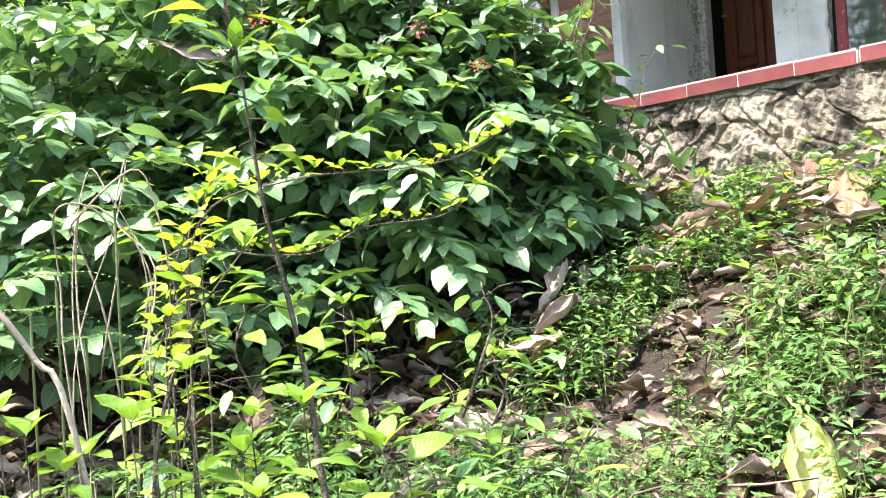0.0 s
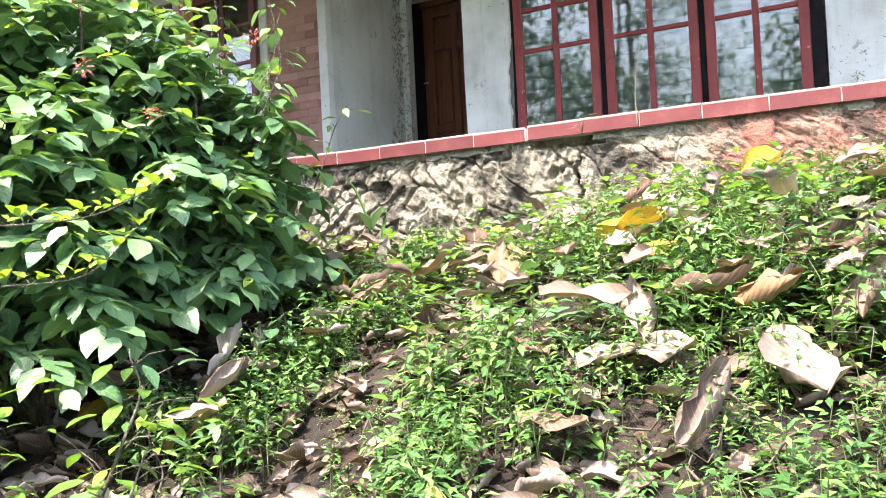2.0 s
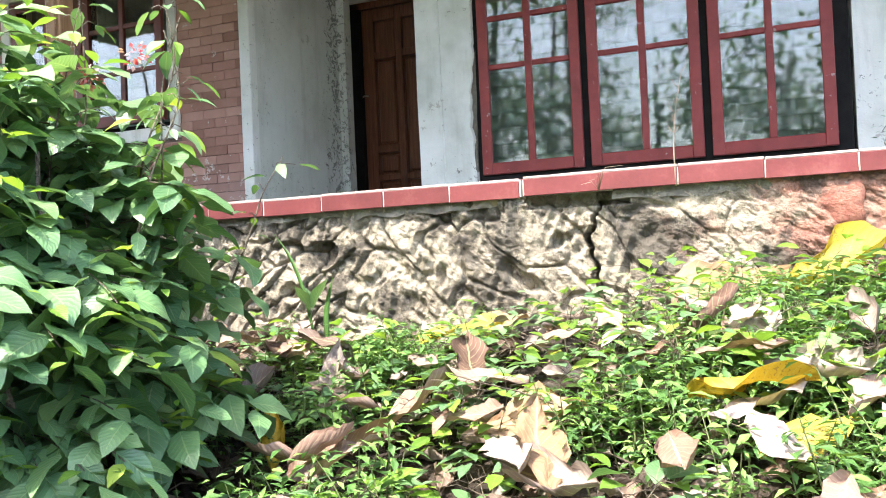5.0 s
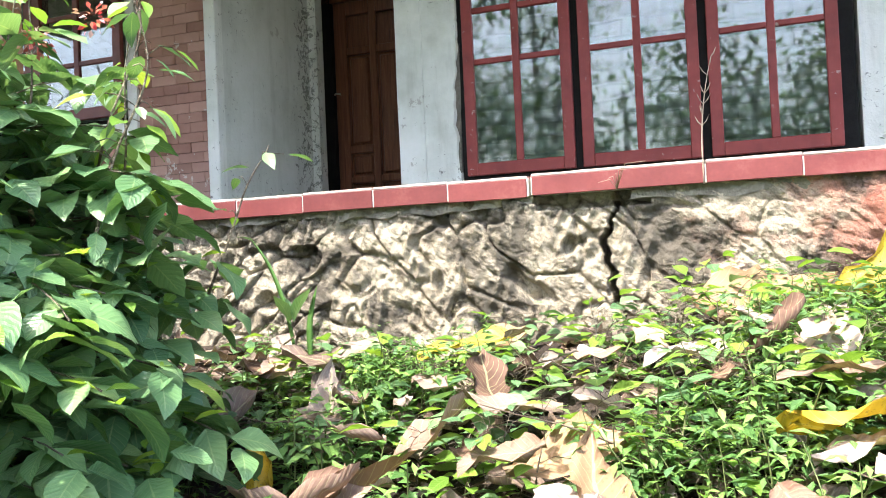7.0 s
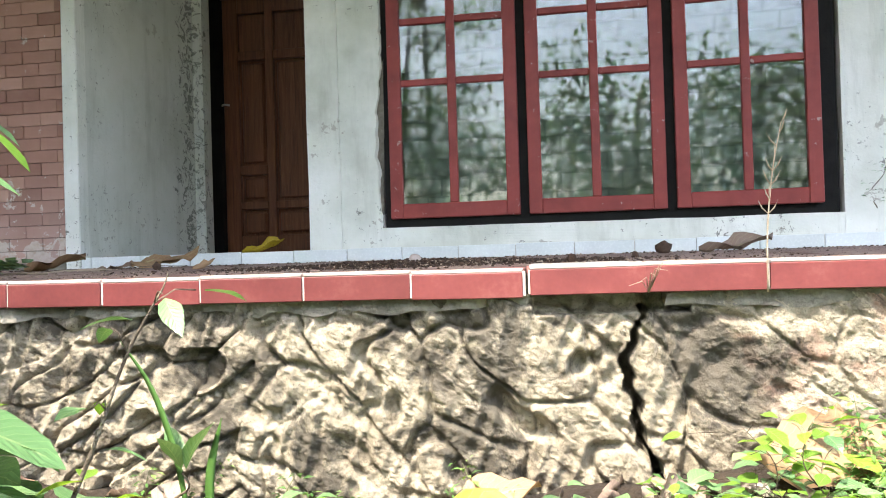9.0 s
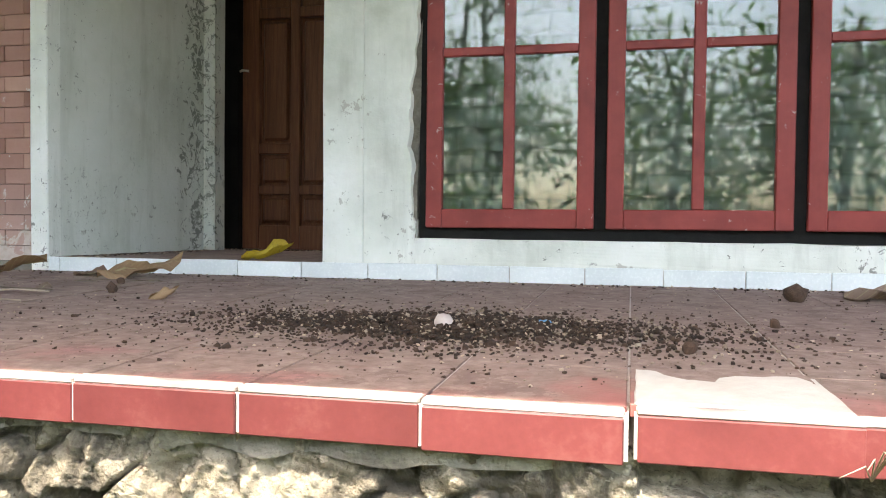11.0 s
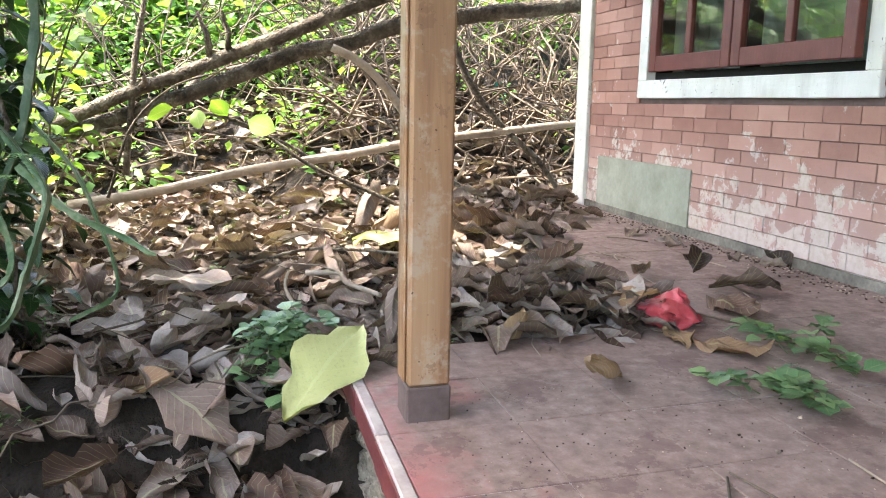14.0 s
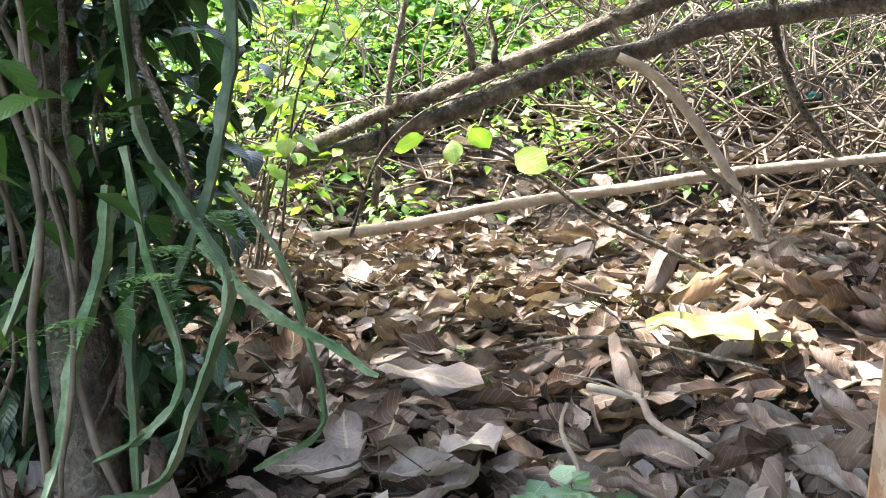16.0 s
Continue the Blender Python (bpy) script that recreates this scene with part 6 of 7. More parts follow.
for k in range(13500):
    if k < 9500:
        a, r0 = prng.uniform(0, 6.28), abs(prng.gauss(0, 0.5))
        x, y = -0.42 + 0.85 * r0 * math.cos(a), 0.74 + 0.42 * r0 * math.sin(a)
        s = prng.uniform(0.002, 0.0065) * (2.0 if prng.random() < 0.05 else 1)
        j = prng.randrange(8) if prng.random() < 0.85 else 8 + prng.randrange(6)
    else:
        x, y = prng.uniform(-2.6, 1.6), prng.uniform(0.1, 2.02)
        s = prng.uniform(0.001, 0.0032) * (2.4 if prng.random() < 0.05 else 1)
        j = prng.randrange(14)
    if not 0.05 < y < 2.04:
        continue
    pile = 0.018 * max(0.0, 1 - ((x + 0.42) / 0.6) ** 2 - ((y - 0.74) / 0.27) ** 2) * prng.random()
    cm[j].append(np.array(Matrix.Translation((x, y, SLOPE * y + s * 0.2 + pile)) @ Euler((prng.uniform(-0.5, 0.5), prng.uniform(-0.5, 0.5), prng.uniform(0, 6.28))).to_matrix().to_4x4() @ Matrix.Scale(s * 1.3, 4)))
for k in range(2600):
    f = prng.random()
    if f < 0.35:
        x, y, z = -2.62 + abs(prng.gauss(0, 0.05)) + 0.09 * prng.random(), prng.uniform(2.12, 3.3), 0.098
    elif f < 0.55:
        x, y, z = prng.uniform(-2.55, -1.32), 3.6 - abs(prng.gauss(0, 0.12)), 0.098
    elif f < 0.8:
        x, y, z = prng.uniform(-5.5, 1.6), 2.04 - abs(prng.gauss(0, 0.05)), 0.035
    else:
        x, y, z = prng.uniform(-5.8, -2.8), 2.02 - abs(prng.gauss(0, 0.07)), 0.034
    cm[prng.randrange(14)].append(np.array(Matrix.Translation((x, y, z)) @ Euler((prng.uniform(-0.5, 0.5), prng.uniform(-0.5, 0.5), prng.uniform(0, 6.28))).to_matrix().to_4x4() @ Matrix.Scale(prng.uniform(0.003, 0.012), 4)))
tagged(bulk("dirt_crumbs", [(t, m) for t, m in zip(crumbs, cm)], [CRUMBS, GRIT]), "heap of dark crumbled dirt and grit on the terrace", "dirt", kind="stuff")
for x, y, s in ((-1.73, 1.26, 0.022), (0.52, 1.62, 0.035), (0.12, 0.52, 0.016), (-1.9, 1.55, 0.016), (0.35, 0.95, 0.014)):
    bm = bmesh.new()
    bmesh.ops.create_icosphere(bm, subdivisions=2, radius=s)
    rough(bm, s * 0.5, 45, x)
    ob = smooth(part("dirt_clod", bm, CRUMBS))
    ob.location = (x, y, SLOPE * y + s * 0.6)
    tagged(ob, "dark brown clod of dirt on the terrace", "clod", "dirt clods on the terrace")

# straws and thin twigs strewn on the terrace
for k in range(26):
    x, y = prng.uniform(-4.6, -1.9), prng.uniform(0.5, 1.9)
    a, L = prng.uniform(-0.7, 0.5), prng.uniform(0.08, 0.38)
    z = SLOPE * y + 0.006
    ob = part("twig", tube(bend([(x, y, z), (x + L * 0.5 * math.cos(a), y + L * 0.5 * math.sin(a), z + 0.008), (x + L * math.cos(a + 0.15), y + L * math.sin(a + 0.15), z + 0.003)], 3), prng.uniform(0.0015, 0.004), 5), TWIG if k % 2 else PALE_BARK)
    tagged(ob, "thin dry twig lying on the dusty terrace", "twig", "twigs on the terrace")

# creeping sprigs
round_t = [leaf_template(0.055, 0.048, 3, 1, 0.15, 0.3, 0.04, 0, 0.5, 0, 500 + k, 0.006) for k in range(3)]


def creeper(x0, y0, rx, ry, n, high, label, seed):
    r = random.Random(seed)
    t = thing("creeper", label, "plant", "creeping plants")
    bm = bmesh.new()
    ms = [[] for _ in round_t]
    for k in range(n):
        a = r.uniform(0, 6.28)
        end = (x0 + rx * math.cos(a) * r.uniform(0.3, 1), y0 + ry * math.sin(a) * r.uniform(0.3, 1))
        b = Vector((x0 + r.uniform(-0.3, 0.3) * rx, y0 + r.uniform(-0.3, 0.3) * ry, 0))
        b.z = ground_z(b.x, b.y) + 0.01
        e = Vector((*end, ground_z(*end) + r.uniform(0.02, 0.05)))
        mid = b.lerp(e, 0.5) + Vector((0, 0, high * r.uniform(0.4, 1)))
        line = bend([b, mid, e], 4)
        tube(line, 0.002, 3, bm)
        for p in line[2:]:
            for s in (1, -1):
                an = r.uniform(0, 6.28)
                ms[r.randrange(3)].append(tilted(p + Vector((0, 0, 0.006)), (math.cos(an), math.sin(an), r.uniform(-0.2, 0.5)), r.uniform(-0.4, 0.4), r.uniform(0.6, 1.3)))
    tagged(part("stem_tangle", bm, STEM, t), kind="stuff")
    tagged(bulk("foliage", [(a, m) for a, m in zip(round_t, ms)], [L_BUSH], t), kind="stuff")


creeper(-3.22, -0.12, 0.22, 0.18, 40, 0.18, "dark green creeper beside the terrace corner", 1)
creeper(-2.66, 1.24, 0.30, 0.22, 5, 0.03, "torn green creeper sprigs on the terrace", 2)
creeper(-2.42, 0.97, 0.32, 0.2, 5, 0.02, "torn green creeper sprigs on the terrace", 3)
creeper(-3.35, 0.72, 0.2, 0.12, 6, 0.05, "torn green creeper sprigs on the terrace", 4)

# ---- fallen branches ----
BR = "fallen branches"


def branch(label, pts, r0, r1, material, seed=0, steps=5, sides=8, wob=0.03, twigs=0):
    t = thing("fallen_branch", label, "branch", BR)
    line = bend(pts, steps, wob, seed)
    n = len(line) - 1
    limb = part("limb", tube(line, [r0 + (r1 - r0) * i / n + 0.1 * r0 * noise.noise(line[i] * 5) for i in range(n + 1)], sides), material, t)
    r = random.Random(seed + 50)
    for k in range(twigs):
        p = line[r.randrange(1, n)]
        d = Vector((r.uniform(-0.5, 0.5), r.uniform(-0.6, 0.6), r.uniform(-0.2, 0.9))).normalized()
        L = r.uniform(0.08, 0.35)
        part("twig", tube([p, p + d * L * 0.5 + Vector((0, 0.02, 0.01)), p + d * L], [r1 * 0.5, r1 * 0.4, r1 * 0.2], 5), material, limb)
    return t


branch("thick grey fallen branch leaning across the yard", [(-6.35, -1.75, 0.35), (-6.3, -1.15, 0.62), (-6.3, -0.62, 0.85), (-6.3, -0.06, 1.065), (-6.3, 0.42, 1.29), (-6.3, 0.9, 1.46), (-6.4, 1.6, 1.7)], 0.044, 0.05, BARK, 1, twigs=6, wob=0.02)
branch("thick fallen branch below the grey one", [(-6.4, -1.6, 0.32), (-6.34, -1.02, 0.575), (-6.34, -0.49, 0.745), (-6.34, 0.14, 1.005), (-6.34, 0.5, 1.09), (-6.34, 1.0, 1.25), (-6.5, 2.6, 1.5)], 0.05, 0.062, BARK, 2, twigs=5, wob=0.02)
branch("forked pale branch reaching down to the litter", [(-6.26, 0.38, 1.06), (-6.25, 0.56, 0.97), (-6.25, 0.74, 0.80), (-6.25, 0.97, 0.50), (-6.2, 1.13, 0.25), (-6.15, 1.2, 0.0)], 0.028, 0.03, PALE_BARK, 3, twigs=2, wob=0.015)
branch("long pale pole lying low across the yard", [(-6.3, -1.3, 0.02), (-6.3, -0.91, 0.08), (-6.3, -0.19, 0.235), (-6.3, 0.93, 0.428), (-6.3, 1.65, 0.52), (-6.5, 2.9, 0.66)], 0.036, 0.028, PALE_BARK, 4, wob=0.012)
branch("crooked dark stem hanging beside the house corner", [(-6.3, 1.12, 1.7), (-6.3, 1.18, 1.36), (-6.3, 1.28, 0.955), (-6.3, 1.55, 0.6), (-6.3, 1.88, 0.30), (-6.3, 2.1, 0.0)], 0.024, 0.02, BARK, 5, twigs=5)
branch("low thin branch hanging over the litter", [(-6.3, -1.4, 0.40), (-6.3, -0.99, 0.515), (-6.3, -0.61, 0.50), (-6.3, -0.34, 0.48), (-6.3, 0.0, 0.36)], 0.014, 0.008, BARK, 21, twigs=4)
branch("curved bare twig reaching over the litter", [(-6.3, -0.29, 0.56), (-6.3, 0.12, 0.38), (-6.25, 0.45, 0.17), (-6.2, 0.77, 0.0)], 0.012, 0.016, BARK, 22, twigs=2)
branch("thin dark branch sloping to the ground", [(-6.2, 0.7, 0.6), (-6.0, 1.0, 0.33), (-5.7, 1.15, 0.14), (-5.3, 1.45, 0.03)], 0.020, 0.014, BARK, 6, twigs=3)
yb = branch("thin branch carrying a few yellow leaves", [(-5.05, -0.66, 0.655), (-5.03, -0.575, 0.652), (-5.0, -0.30, 0.61), (-5.0, -0.10, 0.52), (-4.95, 0.12, 0.37), (-4.9, 0.42, 0.24), (-4.85, 0.75, 0.08)], 0.006, 0.013, BARK, 7, wob=0.006)
yl = [leaf_template(0.14, 0.10, 5, 1, 0.15, 0.3, 0.05, 0, 0.5, 0, 520 + k) for k in range(3)]
bulk("leaves", [(yl[0], [tilted((-5.0, -0.56, 0.66), (0.3, -0.7, -0.25), 0.9, 1.0), tilted((-5.0, -0.45, 0.65), (0.5, 0.1, -0.5), 0.5, 0.85), tilted((-5.0, -0.30, 0.62), (0.4, -0.4, 0.5), 0.7, 1.0), tilted((-5.0, -0.20, 0.60), (0.5, 0.5, -0.15), 1.0, 1.25)])], [L_YOUNG], yb)
branch("upright bare stem at the yard's edge", [(-6.3, -0.95, 0.2), (-6.3, -0.87, 0.83), (-6.3, -0.77, 1.36), (-6.35, -0.6, 2.3)], 0.022, 0.015, BARK, 8, twigs=4)
branch("bent bare branch at the yard's edge", [(-5.6, -0.95, 0.15), (-5.6, -0.83, 0.5), (-5.6, -0.6, 0.75), (-5.5, -0.35, 0.85)], 0.010, 0.005, BARK, 9, twigs=3)
branch("short broken stick on the litter", [(-3.9, -0.02, 0.05), (-3.75, 0.1, 0.07), (-3.6, 0.12, 0.06), (-3.45, 0.2, 0.05)], 0.012, 0.008, PALE_BARK, 10, twigs=2)
branch("short pale stick in the litter", [(-3.35, -0.12, -0.1), (-3.4, -0.08, -0.02), (-3.5, -0.12, 0.06), (-3.55, -0.1, 0.12)], 0.009, 0.005, PALE_BARK, 11)
branch("grey stick lying in the litter", [(-4.7, -0.6, -0.05), (-4.4, -0.3, -0.03), (-4.3, 0.1, 0.06), (-4.0, 0.5, 0.07)], 0.010, 0.006, BARK, 12, twigs=3)

# tangle of dry twigs and vines beyond the yard
tang = []
for k in range(12):
    r = random.Random(700 + k)
    pts = [(r.uniform(-0.1, 0.1) * (i > 0), r.uniform(-0.1, 0.1) * (i > 0), i / 5) for i in range(6)]
    tang.append(stick_template(pts, (0.010, 0.009, 0.008, 0.006, 0.005, 0.003)))
tm = [[] for _ in tang]
for k in range(560):
    x, y = prng.uniform(-9.6, -6.6), prng.uniform(-2.6, 4.6)
    if x > -6.9 and prng.random() < 0.7:
        continue
    L = prng.uniform(0.5, 1.9)
    z = float(height(x, y)) + prng.uniform(-0.1, 0.9)
    tm[prng.randrange(12)].append(np.array(Matrix.Translation((x, y, z)) @ Euler((prng.uniform(-1.4, 1.4), prng.uniform(-1.4, 1.4), prng.uniform(0, 6.28))).to_matrix().to_4x4() @ Matrix.Diagonal((1, 1, L, 1))))
for k in range(330):
    x, y = prng.uniform(-9.4, -6.8), prng.uniform(0.6, 4.4)
    tm[prng.randrange(12)].append(np.array(Matrix.Translation((x, y, float(height(x, y)) + prng.uniform(-0.1, 0.8))) @ Euler((prng.uniform(-1.5, 1.5), prng.uniform(-1.5, 1.5), prng.uniform(0, 6.28))).to_matrix().to_4x4() @ Matrix.Diagonal((1.5, 1.5, prng.uniform(0.6, 1.7), 1))))
for k in range(240):
    x, y = prng.uniform(-6.5, -2.9), prng.uniform(-2.2, 0.3)
    tm[prng.randrange(12)].append(np.array(Matrix.Translation((x, y, ground_z(x, y) + prng.uniform(0.03, 0.10))) @ Euler((math.pi / 2 + prng.uniform(-0.25, 0.25), 0, prng.uniform(0, 6.28))).to_matrix().to_4x4() @ Matrix.Diagonal((0.5, 0.5, prng.uniform(0.15, 0.6), 1))))
for k in range(170):
    x, y = prng.uniform(-1.6, 2.6), prng.uniform(-3.2, -0.1)
    tm[prng.randrange(12)].append(np.array(Matrix.Translation((x, y, ground_z(x, y) + prng.uniform(0.0, 0.06))) @ Euler((math.pi / 2 + prng.uniform(-0.5, 0.3), 0, prng.uniform(0, 6.28))).to_matrix().to_4x4() @ Matrix.Diagonal((0.4, 0.4, prng.uniform(0.12, 0.5), 1))))
tagged(bulk("dry_twigs", [(t, m) for t, m in zip(tang, tm)], [TWIG]), "tangle of dry grey twigs and vines", "twigs", kind="stuff")

# foliage over the hillside
hill_t = [leaf_template(0.12, 0.07, 2, 1, 0.3, 0.5, 0.03, 0, 0.5, 0, 540 + k) for k in range(4)]
clump = []
for k in range(6):
    r = random.Random(560 + k)
    bits = []
    for i in range(16):
        a = r.uniform(0, 6.28)
        rr = r.uniform(0, 0.22)
        bits.append(placed(hill_t[i % 4], tilted((rr * math.cos(a), rr * math.sin(a), r.uniform(0, 0.3)), (math.cos(a), math.sin(a), r.uniform(-0.5, 0.5)), r.uniform(-0.6, 0.6), r.uniform(0.5, 1.1))))
    clump.append(merged(bits))
hm = [[] for _ in clump]
n_c = 0
while n_c < 5200:
    x, y = -7.2 - abs(prng.gauss(0, 4.5)), prng.uniform(-9.5, 8.5)
    if x < -18 or (x > -8.6 and prng.random() < 0.75) or (y > 0.6 and x > -11 and prng.random() < 0.8):
        continue
    if noise.noise(Vector((x * 0.8, y * 0.8, 2))) < prng.uniform(-0.6, 0.2):
        continue
    s = prng.uniform(0.6, 1.5) * (0.8 if x > -9.5 else 1.3)
    hm[prng.randrange(6)].append(np.array(Matrix.Translation((x, y, float(height(x, y)) + prng.uniform(-0.05, 0.55))) @ Euler((prng.uniform(-0.4, 0.4), prng.uniform(-0.4, 0.4), prng.uniform(0, 6.28))).to_matrix().to_4x4() @ Matrix.Scale(s, 4)))
    n_c += 1
tagged(bulk("hillside_foliage", [(t, m) for t, m in zip(clump, hm)], [L_HILL]), "bright green undergrowth on the hillside", "undergrowth", kind="stuff")

# broad-leaved shrub beyond the vine-hung tree
big_t = [leaf_template(0.11, 0.085, 4, 1, 0.15, 0.4, 0.05, 0, 0.5, 0, 580 + k, 0.02) for k in range(3)]
yshrub = thing("yard_shrub", "light green round-leaved shrub at the yard's edge", "shrub")
bm = bmesh.new()
ms = [[] for _ in big_t]
for k in range(22):
    b = Vector((-5.6 + prng.uniform(-0.3, 0.3), -1.45 + prng.uniform(-0.25, 0.25), -0.12))
    e = b + Vector((prng.uniform(-0.5, 0.7), prng.uniform(-0.5, 0.75), prng.uniform(0.55, 1.7)))
    line = bend([b, b.lerp(e, 0.5) + Vector((prng.uniform(-0.1, 0.1), prng.uniform(-0.1, 0.1), 0.1)), e], 5, 0.02, k)
    tube(line, [0.008 - 0.0006 * i for i in range(len(line))], 4, bm)
    for p in line[4:]:
        for s in range(2):
            a = prng.uniform(0, 6.28)
            ms[prng.randrange(3)].append(tilted(p, (math.cos(a), math.sin(a), prng.uniform(-0.6, 0.4)), prng.uniform(-0.5, 0.5), prng.uniform(0.6, 1.15)))
tagged(part("stem_tangle", bm, BARK, yshrub), kind="stuff")
tagged(bulk("foliage", [(t, m) for t, m in zip(big_t, ms)], [L_YOUNG], yshrub), kind="stuff")

# tree hung with strap stems and vines beside the yard
vt = thing("vine_tree", "small tree hung with strap-like green stems and dry vines", "tree")
trunk = bend([(-3.37, -1.13, -0.25), (-3.42, -1.17, 0.15), (-3.48, -1.22, 0.5), (-3.5, -1.23, 0.8), (-3.47, -1.22, 1.3), (-3.4, -1.3, 2.0), (-3.35, -1.3, 2.9)], 5, 0.015, 3)
part("trunk", tube(trunk, [0.075 - 0.0014 * i + 0.006 * noise.noise(p * 9) for i, p in enumerate(trunk)], 10), BARK, vt)
for k in range(5):
    a = k * 1.3
    p = trunk[-1 - (k % 3) * 3]
    line = bend([p, p + Vector((0.4 * math.cos(a), 0.4 * math.sin(a), 0.3)), p + Vector((0.95 * math.cos(a), 0.95 * math.sin(a), 0.45))], 4, 0.04, k)
    part("limb", tube(line, [0.04, 0.036, 0.032, 0.028, 0.024, 0.02, 0.016, 0.012, 0.008], 6), BARK, vt)


def strap(pts, width, seed):
    """A three-winged fleshy stem along a hanging line."""
    line = bend(pts, 5, 0.012, seed)
    bm = bmesh.new()
    rings = []
    for i, p in enumerate(line):
        d = (line[min(i + 1, len(line) - 1)] - line[max(i - 1, 0)]).normalized()
        a = d.cross(Vector((math.cos(seed), math.sin(seed), 0.3))).normalized()
        b = d.cross(a)
        w = width * (1.0 + 0.22 * math.sin(i * 2.1 + seed)) * (1 - 0.5 * (i / (len(line) - 1)) ** 4)
        ring = []
        for k in range(6):
            an = k * math.pi / 3 + seed
            r = w if k % 2 == 0 else w * 0.34
            ring.append(bm.verts.new(p + (a * math.cos(an) + b * math.sin(an) * 0.6) * r))
        rings.append(ring)
    for i in range(len(rings) - 1):
        for k in range(6):
            bm.faces.new((rings[i][k], rings[i][(k + 1) % 6], rings[i + 1][(k + 1) % 6], rings[i + 1][k]))
    bm.faces.new(rings[0][::-1])
    bm.faces.new(rings[-1])
    return bm


for k, (pts, w) in enumerate((
        ([(-3.44, -0.86, 1.3), (-3.46, -0.83, 0.94), (-3.45, -0.85, 0.76), (-3.43, -0.88, 0.59), (-3.4, -0.95, 0.4)], 0.019),
        ([(-3.4, -1.04, 1.2), (-3.39, -1.02, 0.85), (-3.39, -1.0, 0.71), (-3.36, -0.90, 0.57), (-3.30, -0.80, 0.44), (-3.27, -0.82, 0.31), (-3.22, -0.85, 0.2), (-3.18, -0.9, 0.08), (-3.16, -1.03, 0.04)], 0.019),
        ([(-3.36, -1.02, 0.7), (-3.34, -0.98, 0.49), (-3.31, -0.91, 0.30), (-3.27, -0.90, 0.21), (-3.2, -0.94, 0.16), (-3.12, -1.0, 0.14)], 0.016),
        ([(-3.36, -1.06, 0.62), (-3.33, -1.07, 0.47), (-3.25, -1.10, 0.29), (-3.2, -1.11, 0.13), (-3.12, -1.12, 0.02)], 0.019),
        ([(-3.34, -1.18, 0.62), (-3.29, -1.18, 0.5), (-3.22, -1.22, 0.32), (-3.16, -1.26, 0.2)], 0.018),
        ([(-3.42, -0.9, 0.5), (-3.42, -0.82, 0.41), (-3.43, -0.73, 0.34), (-3.44, -0.61, 0.28), (-3.42, -0.52, 0.22)], 0.015),
        ([(-3.46, -0.86, 0.62), (-3.45, -0.75, 0.48), (-3.44, -0.69, 0.33), (-3.4, -0.64, 0.2), (-3.38, -0.64, 0.10), (-3.3, -0.76, 0.05)], 0.013),
        ([(-3.4, -1.03, 0.5), (-3.32, -1.02, 0.31), (-3.26, -0.99, 0.15), (-3.2, -0.96, -0.1)], 0.017))):
    part("strap_stem", strap(pts, w, k * 1.3), STRAP, vt)
for k in range(18):
    a = prng.uniform(-1.5, 2.4)
    r1 = prng.uniform(0.05, 0.34)
    b = Vector((-3.42 + r1 * 0.5 * math.cos(a), -1.24 + r1 * 0.5 * math.sin(a), prng.uniform(0.9, 1.9)))
    e = Vector((-3.40 + r1 * math.cos(a + 0.3), -1.22 + r1 * math.sin(a + 0.3), prng.uniform(-0.15, 0.25)))
    line = bend([b, b.lerp(e, 0.4) + Vector((prng.uniform(-0.06, 0.06), prng.uniform(-0.06, 0.06), 0)), e], 7, 0.14, k * 2.3)
    part("vine", tube(line, prng.uniform(0.002, 0.010), 5), BARK if k % 2 else TWIG, vt)
crown_t = [leaf_template(0.13, 0.06, 3, 1, 0.3, 0.7, 0.03, 0, 0.45, 0, 600 + k) for k in range(4)]
ms = [[] for _ in crown_t]
# unseen canopy, set off from the trunk to shade it and the near litter
for k in range(5000):
    a, h = prng.uniform(0, 6.28), prng.uniform(-1, 1)
    r0 = prng.random() ** 0.4
    p = (-3.9 + 1.8 * r0 * math.cos(a) * math.sqrt(1 - h * h), -2.1 + 1.5 * r0 * math.sin(a) * math.sqrt(1 - h * h), 2.9 + 0.95 * r0 * h)
    b = prng.uniform(0, 6.28)
    ms[prng.randrange(4)].append(tilted(p, (math.cos(b), math.sin(b), prng.uniform(-0.9, 0.3)), prng.uniform(-0.5, 0.5), prng.uniform(0.7, 1.4)))
for k in range(300):
    a = prng.uniform(-1.6, 2.6)
    r1 = prng.uniform(0.05, 0.42)
    p = (-3.45 + r1 * math.cos(a), -1.28 + r1 * math.sin(a), prng.uniform(0.35, 1.7))
    b = prng.uniform(0, 6.28)
    ms[prng.randrange(4)].append(tilted(p, (math.cos(b), math.sin(b), prng.uniform(-0.9, 0.3)), prng.uniform(-0.5, 0.5), prng.uniform(0.5, 1.0)))
tagged(bulk("crown", [(t, m) for t, m in zip(crown_t, ms)], [L_TREE], vt), kind="stuff")
# climber leaves in the shade-dark green, a dark mass behind the straps
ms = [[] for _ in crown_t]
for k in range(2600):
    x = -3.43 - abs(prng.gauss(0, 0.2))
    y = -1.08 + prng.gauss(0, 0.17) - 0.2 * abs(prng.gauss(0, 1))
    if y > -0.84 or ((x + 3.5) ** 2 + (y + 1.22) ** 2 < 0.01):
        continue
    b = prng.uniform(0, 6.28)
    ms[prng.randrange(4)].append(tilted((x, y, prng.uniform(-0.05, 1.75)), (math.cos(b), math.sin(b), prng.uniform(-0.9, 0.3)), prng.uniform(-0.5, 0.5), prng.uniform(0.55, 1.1)))
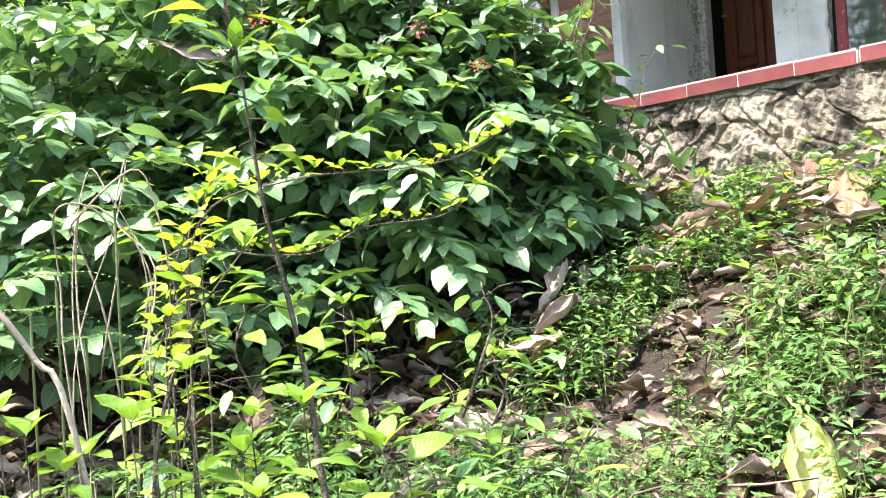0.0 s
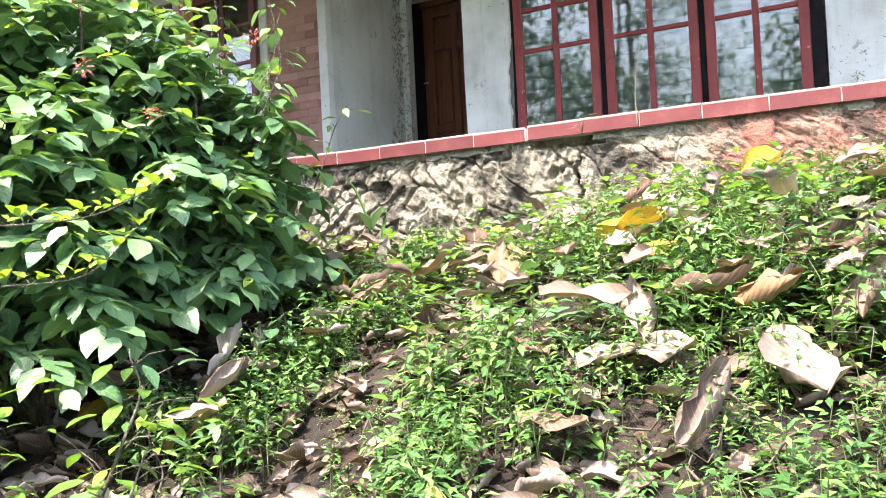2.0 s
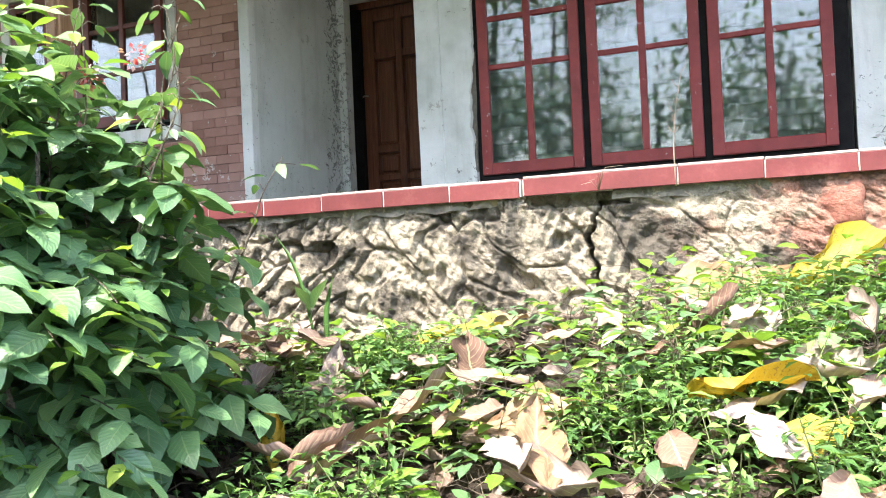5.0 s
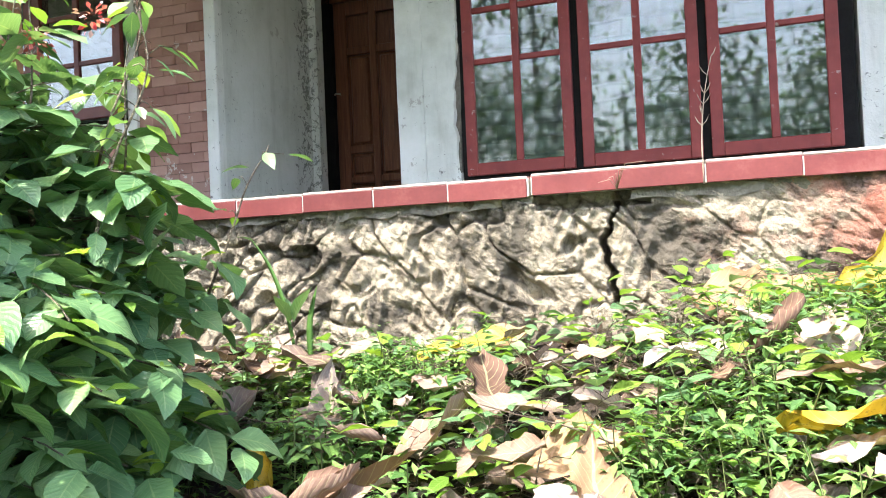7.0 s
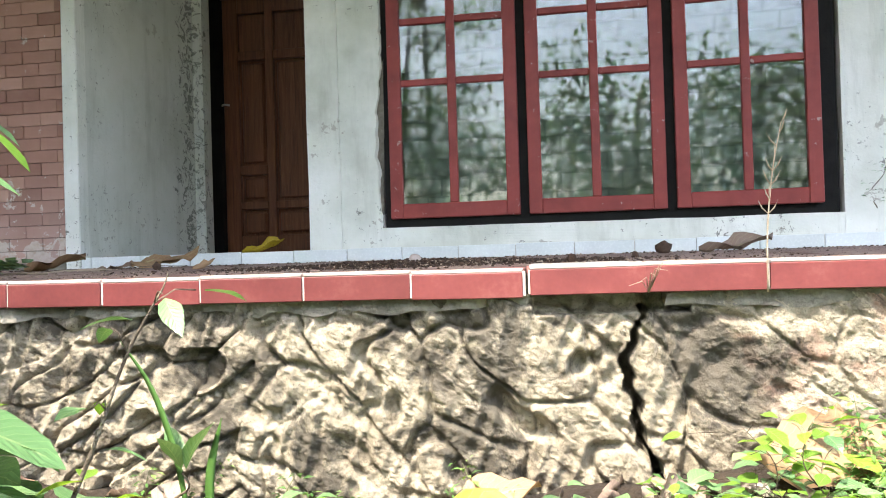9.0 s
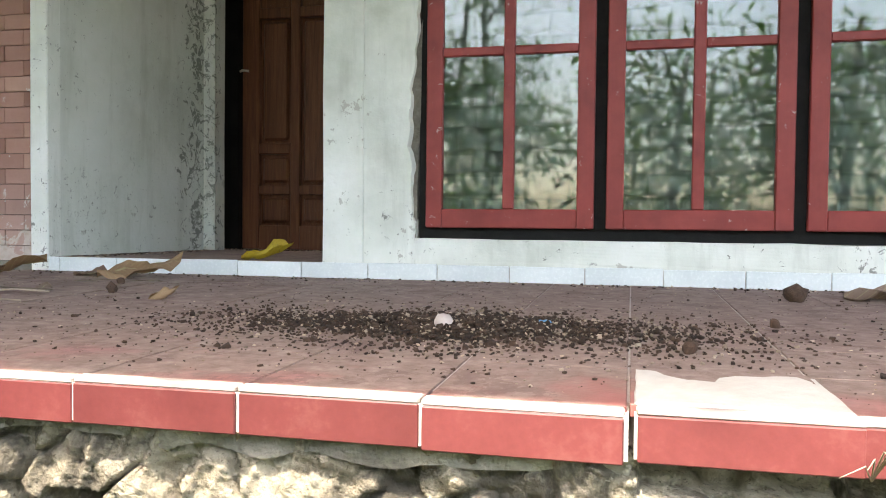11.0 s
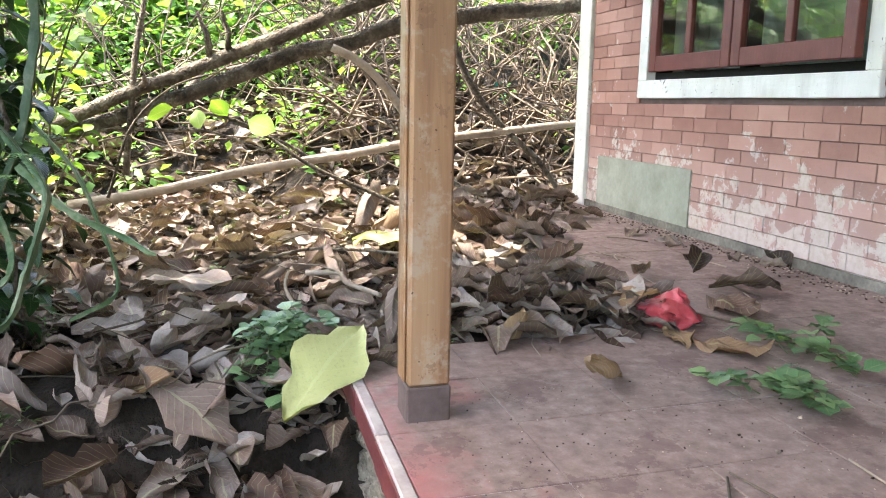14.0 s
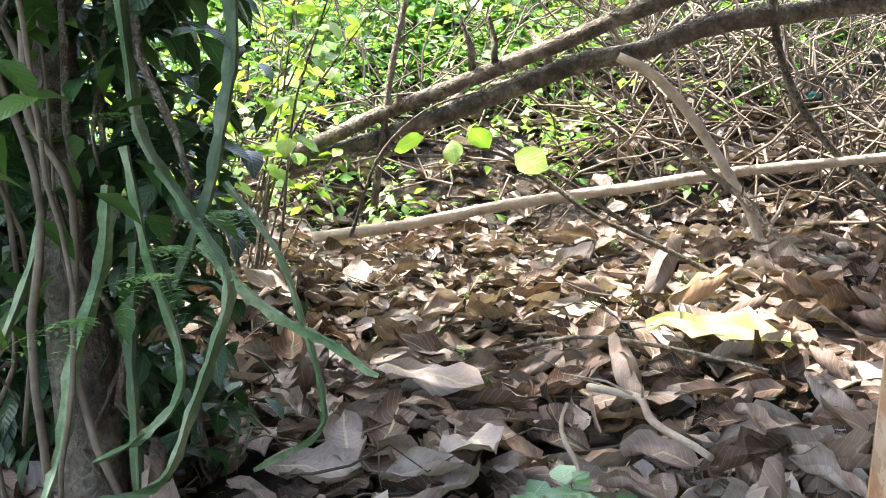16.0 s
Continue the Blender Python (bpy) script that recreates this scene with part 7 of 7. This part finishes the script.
# leaf mass added behind the tree to block sky light
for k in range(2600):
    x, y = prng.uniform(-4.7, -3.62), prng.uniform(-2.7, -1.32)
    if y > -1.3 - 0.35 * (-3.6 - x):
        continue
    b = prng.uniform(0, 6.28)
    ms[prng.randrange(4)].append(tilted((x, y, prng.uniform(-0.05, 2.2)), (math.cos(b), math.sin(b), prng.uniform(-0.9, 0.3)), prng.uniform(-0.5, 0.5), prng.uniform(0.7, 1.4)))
tagged(bulk("climber_foliage", [(t, m) for t, m in zip(crown_t, ms)], [L_SHADE], vt), "climber leaves round the trunk, coloured dark to stand for shade", kind="stuff")
# feathery fern sprays on the tree
leaflet = leaf_template(0.03, 0.009, 2, 1, 0.1, 0.1, 0, 0, 0.5, 0, 640)
for x, y, z, a in ((-3.19, -0.76, 0.58, 0.3), (-3.04, -0.81, 0.54, 0.9), (-3.1, -0.85, 0.48, -0.4), (-3.12, -0.92, 0.75, 0.4), (-3.08, -0.97, 0.40, -1.0)):
    ms = []
    for f in range(4):
        an = a + (f - 1.5) * 0.7
        for i in range(11):
            s = i / 10
            c = Vector((x + 0.14 * s * math.cos(an), y + 0.14 * s * math.sin(an), z + 0.02 - 0.05 * s * s))
            for side in (1, -1):
                ms.append(tilted(c, (math.cos(an + side * 1.2), math.sin(an + side * 1.2), -0.1), 0, 1.0 - 0.5 * s))
    bulk("fern_spray", [(leaflet, ms)], [L_WEED], vt)["label"] = "feathery light green fern spray"


# trees across the slope, seen in the window glass, and one more that casts shade
def far_tree(x, y, tall, spread, seed):
    r = random.Random(seed)
    t = thing("tree", "tall slender tree with a loose green crown", "tree", "trees across the slope")
    z = float(height(x, y)) - 0.1
    line = bend([(x, y, z), (x + r.uniform(-0.3, 0.3), y, z + tall * 0.4), (x + r.uniform(-0.6, 0.6), y + r.uniform(-0.4, 0.4), z + tall)], 6, 0.1, seed)
    part("trunk", tube(line, [0.15 * (1 - 0.8 * i / (len(line) - 1)) + 0.02 for i in range(len(line))], 8), BARK, t)
    ms = [[] for _ in crown_t]
    for k in range(9):
        p = line[3 + k % (len(line) - 4)]
        a = r.uniform(0, 6.28)
        e = p + Vector((math.cos(a) * spread * r.uniform(0.5, 1), math.sin(a) * spread * r.uniform(0.5, 1), r.uniform(0.1, 1.4)))
        lm = bend([p, p.lerp(e, 0.5) + Vector((0, 0, 0.25)), e], 4, 0.08, k)
        part("limb", tube(lm, [0.05 - 0.005 * i for i in range(len(lm))], 5), BARK, t)
        for i in range(330):
            q = lm[r.randrange(3, len(lm))] + Vector((r.gauss(0, 0.42), r.gauss(0, 0.42), r.gauss(0, 0.35)))
            b = r.uniform(0, 6.28)
            ms[r.randrange(4)].append(tilted(q, (math.cos(b), math.sin(b), r.uniform(-0.8, 0.3)), r.uniform(-0.6, 0.6), r.uniform(0.9, 1.8)))
    tagged(bulk("crown", [(a, m) for a, m in zip(crown_t, ms)], [L_TREE], t), kind="stuff")


# the last tree is added only to shade the twig tangle beyond the yard
for k, (x, y, h, s) in enumerate(((-6.5, -11, 8.5, 1.8), (-3.2, -13, 9.5, 2.0), (-1.2, -10.5, 8, 1.7), (1.5, -12.5, 9, 2.0), (3.6, -10, 8, 1.8), (5.8, -13, 9.5, 2.1), (8.5, -11, 9, 2.0), (-9.5, -12, 9, 2.0), (12, -12.5, 9, 2.1), (0.2, -16, 10, 2.4), (4.5, -17, 10, 2.4), (-5, -17, 10, 2.4), (0.4, -8.5, 7, 1.6), (2.6, -8.0, 7, 1.5), (-2.4, -8.6, 7, 1.6), (5.0, -9.0, 7.5, 1.6), (-4.6, -9.5, 7.5, 1.7), (-10.4, 3.6, 5.2, 1.6))):
    far_tree(x, y, h, s, 900 + k)
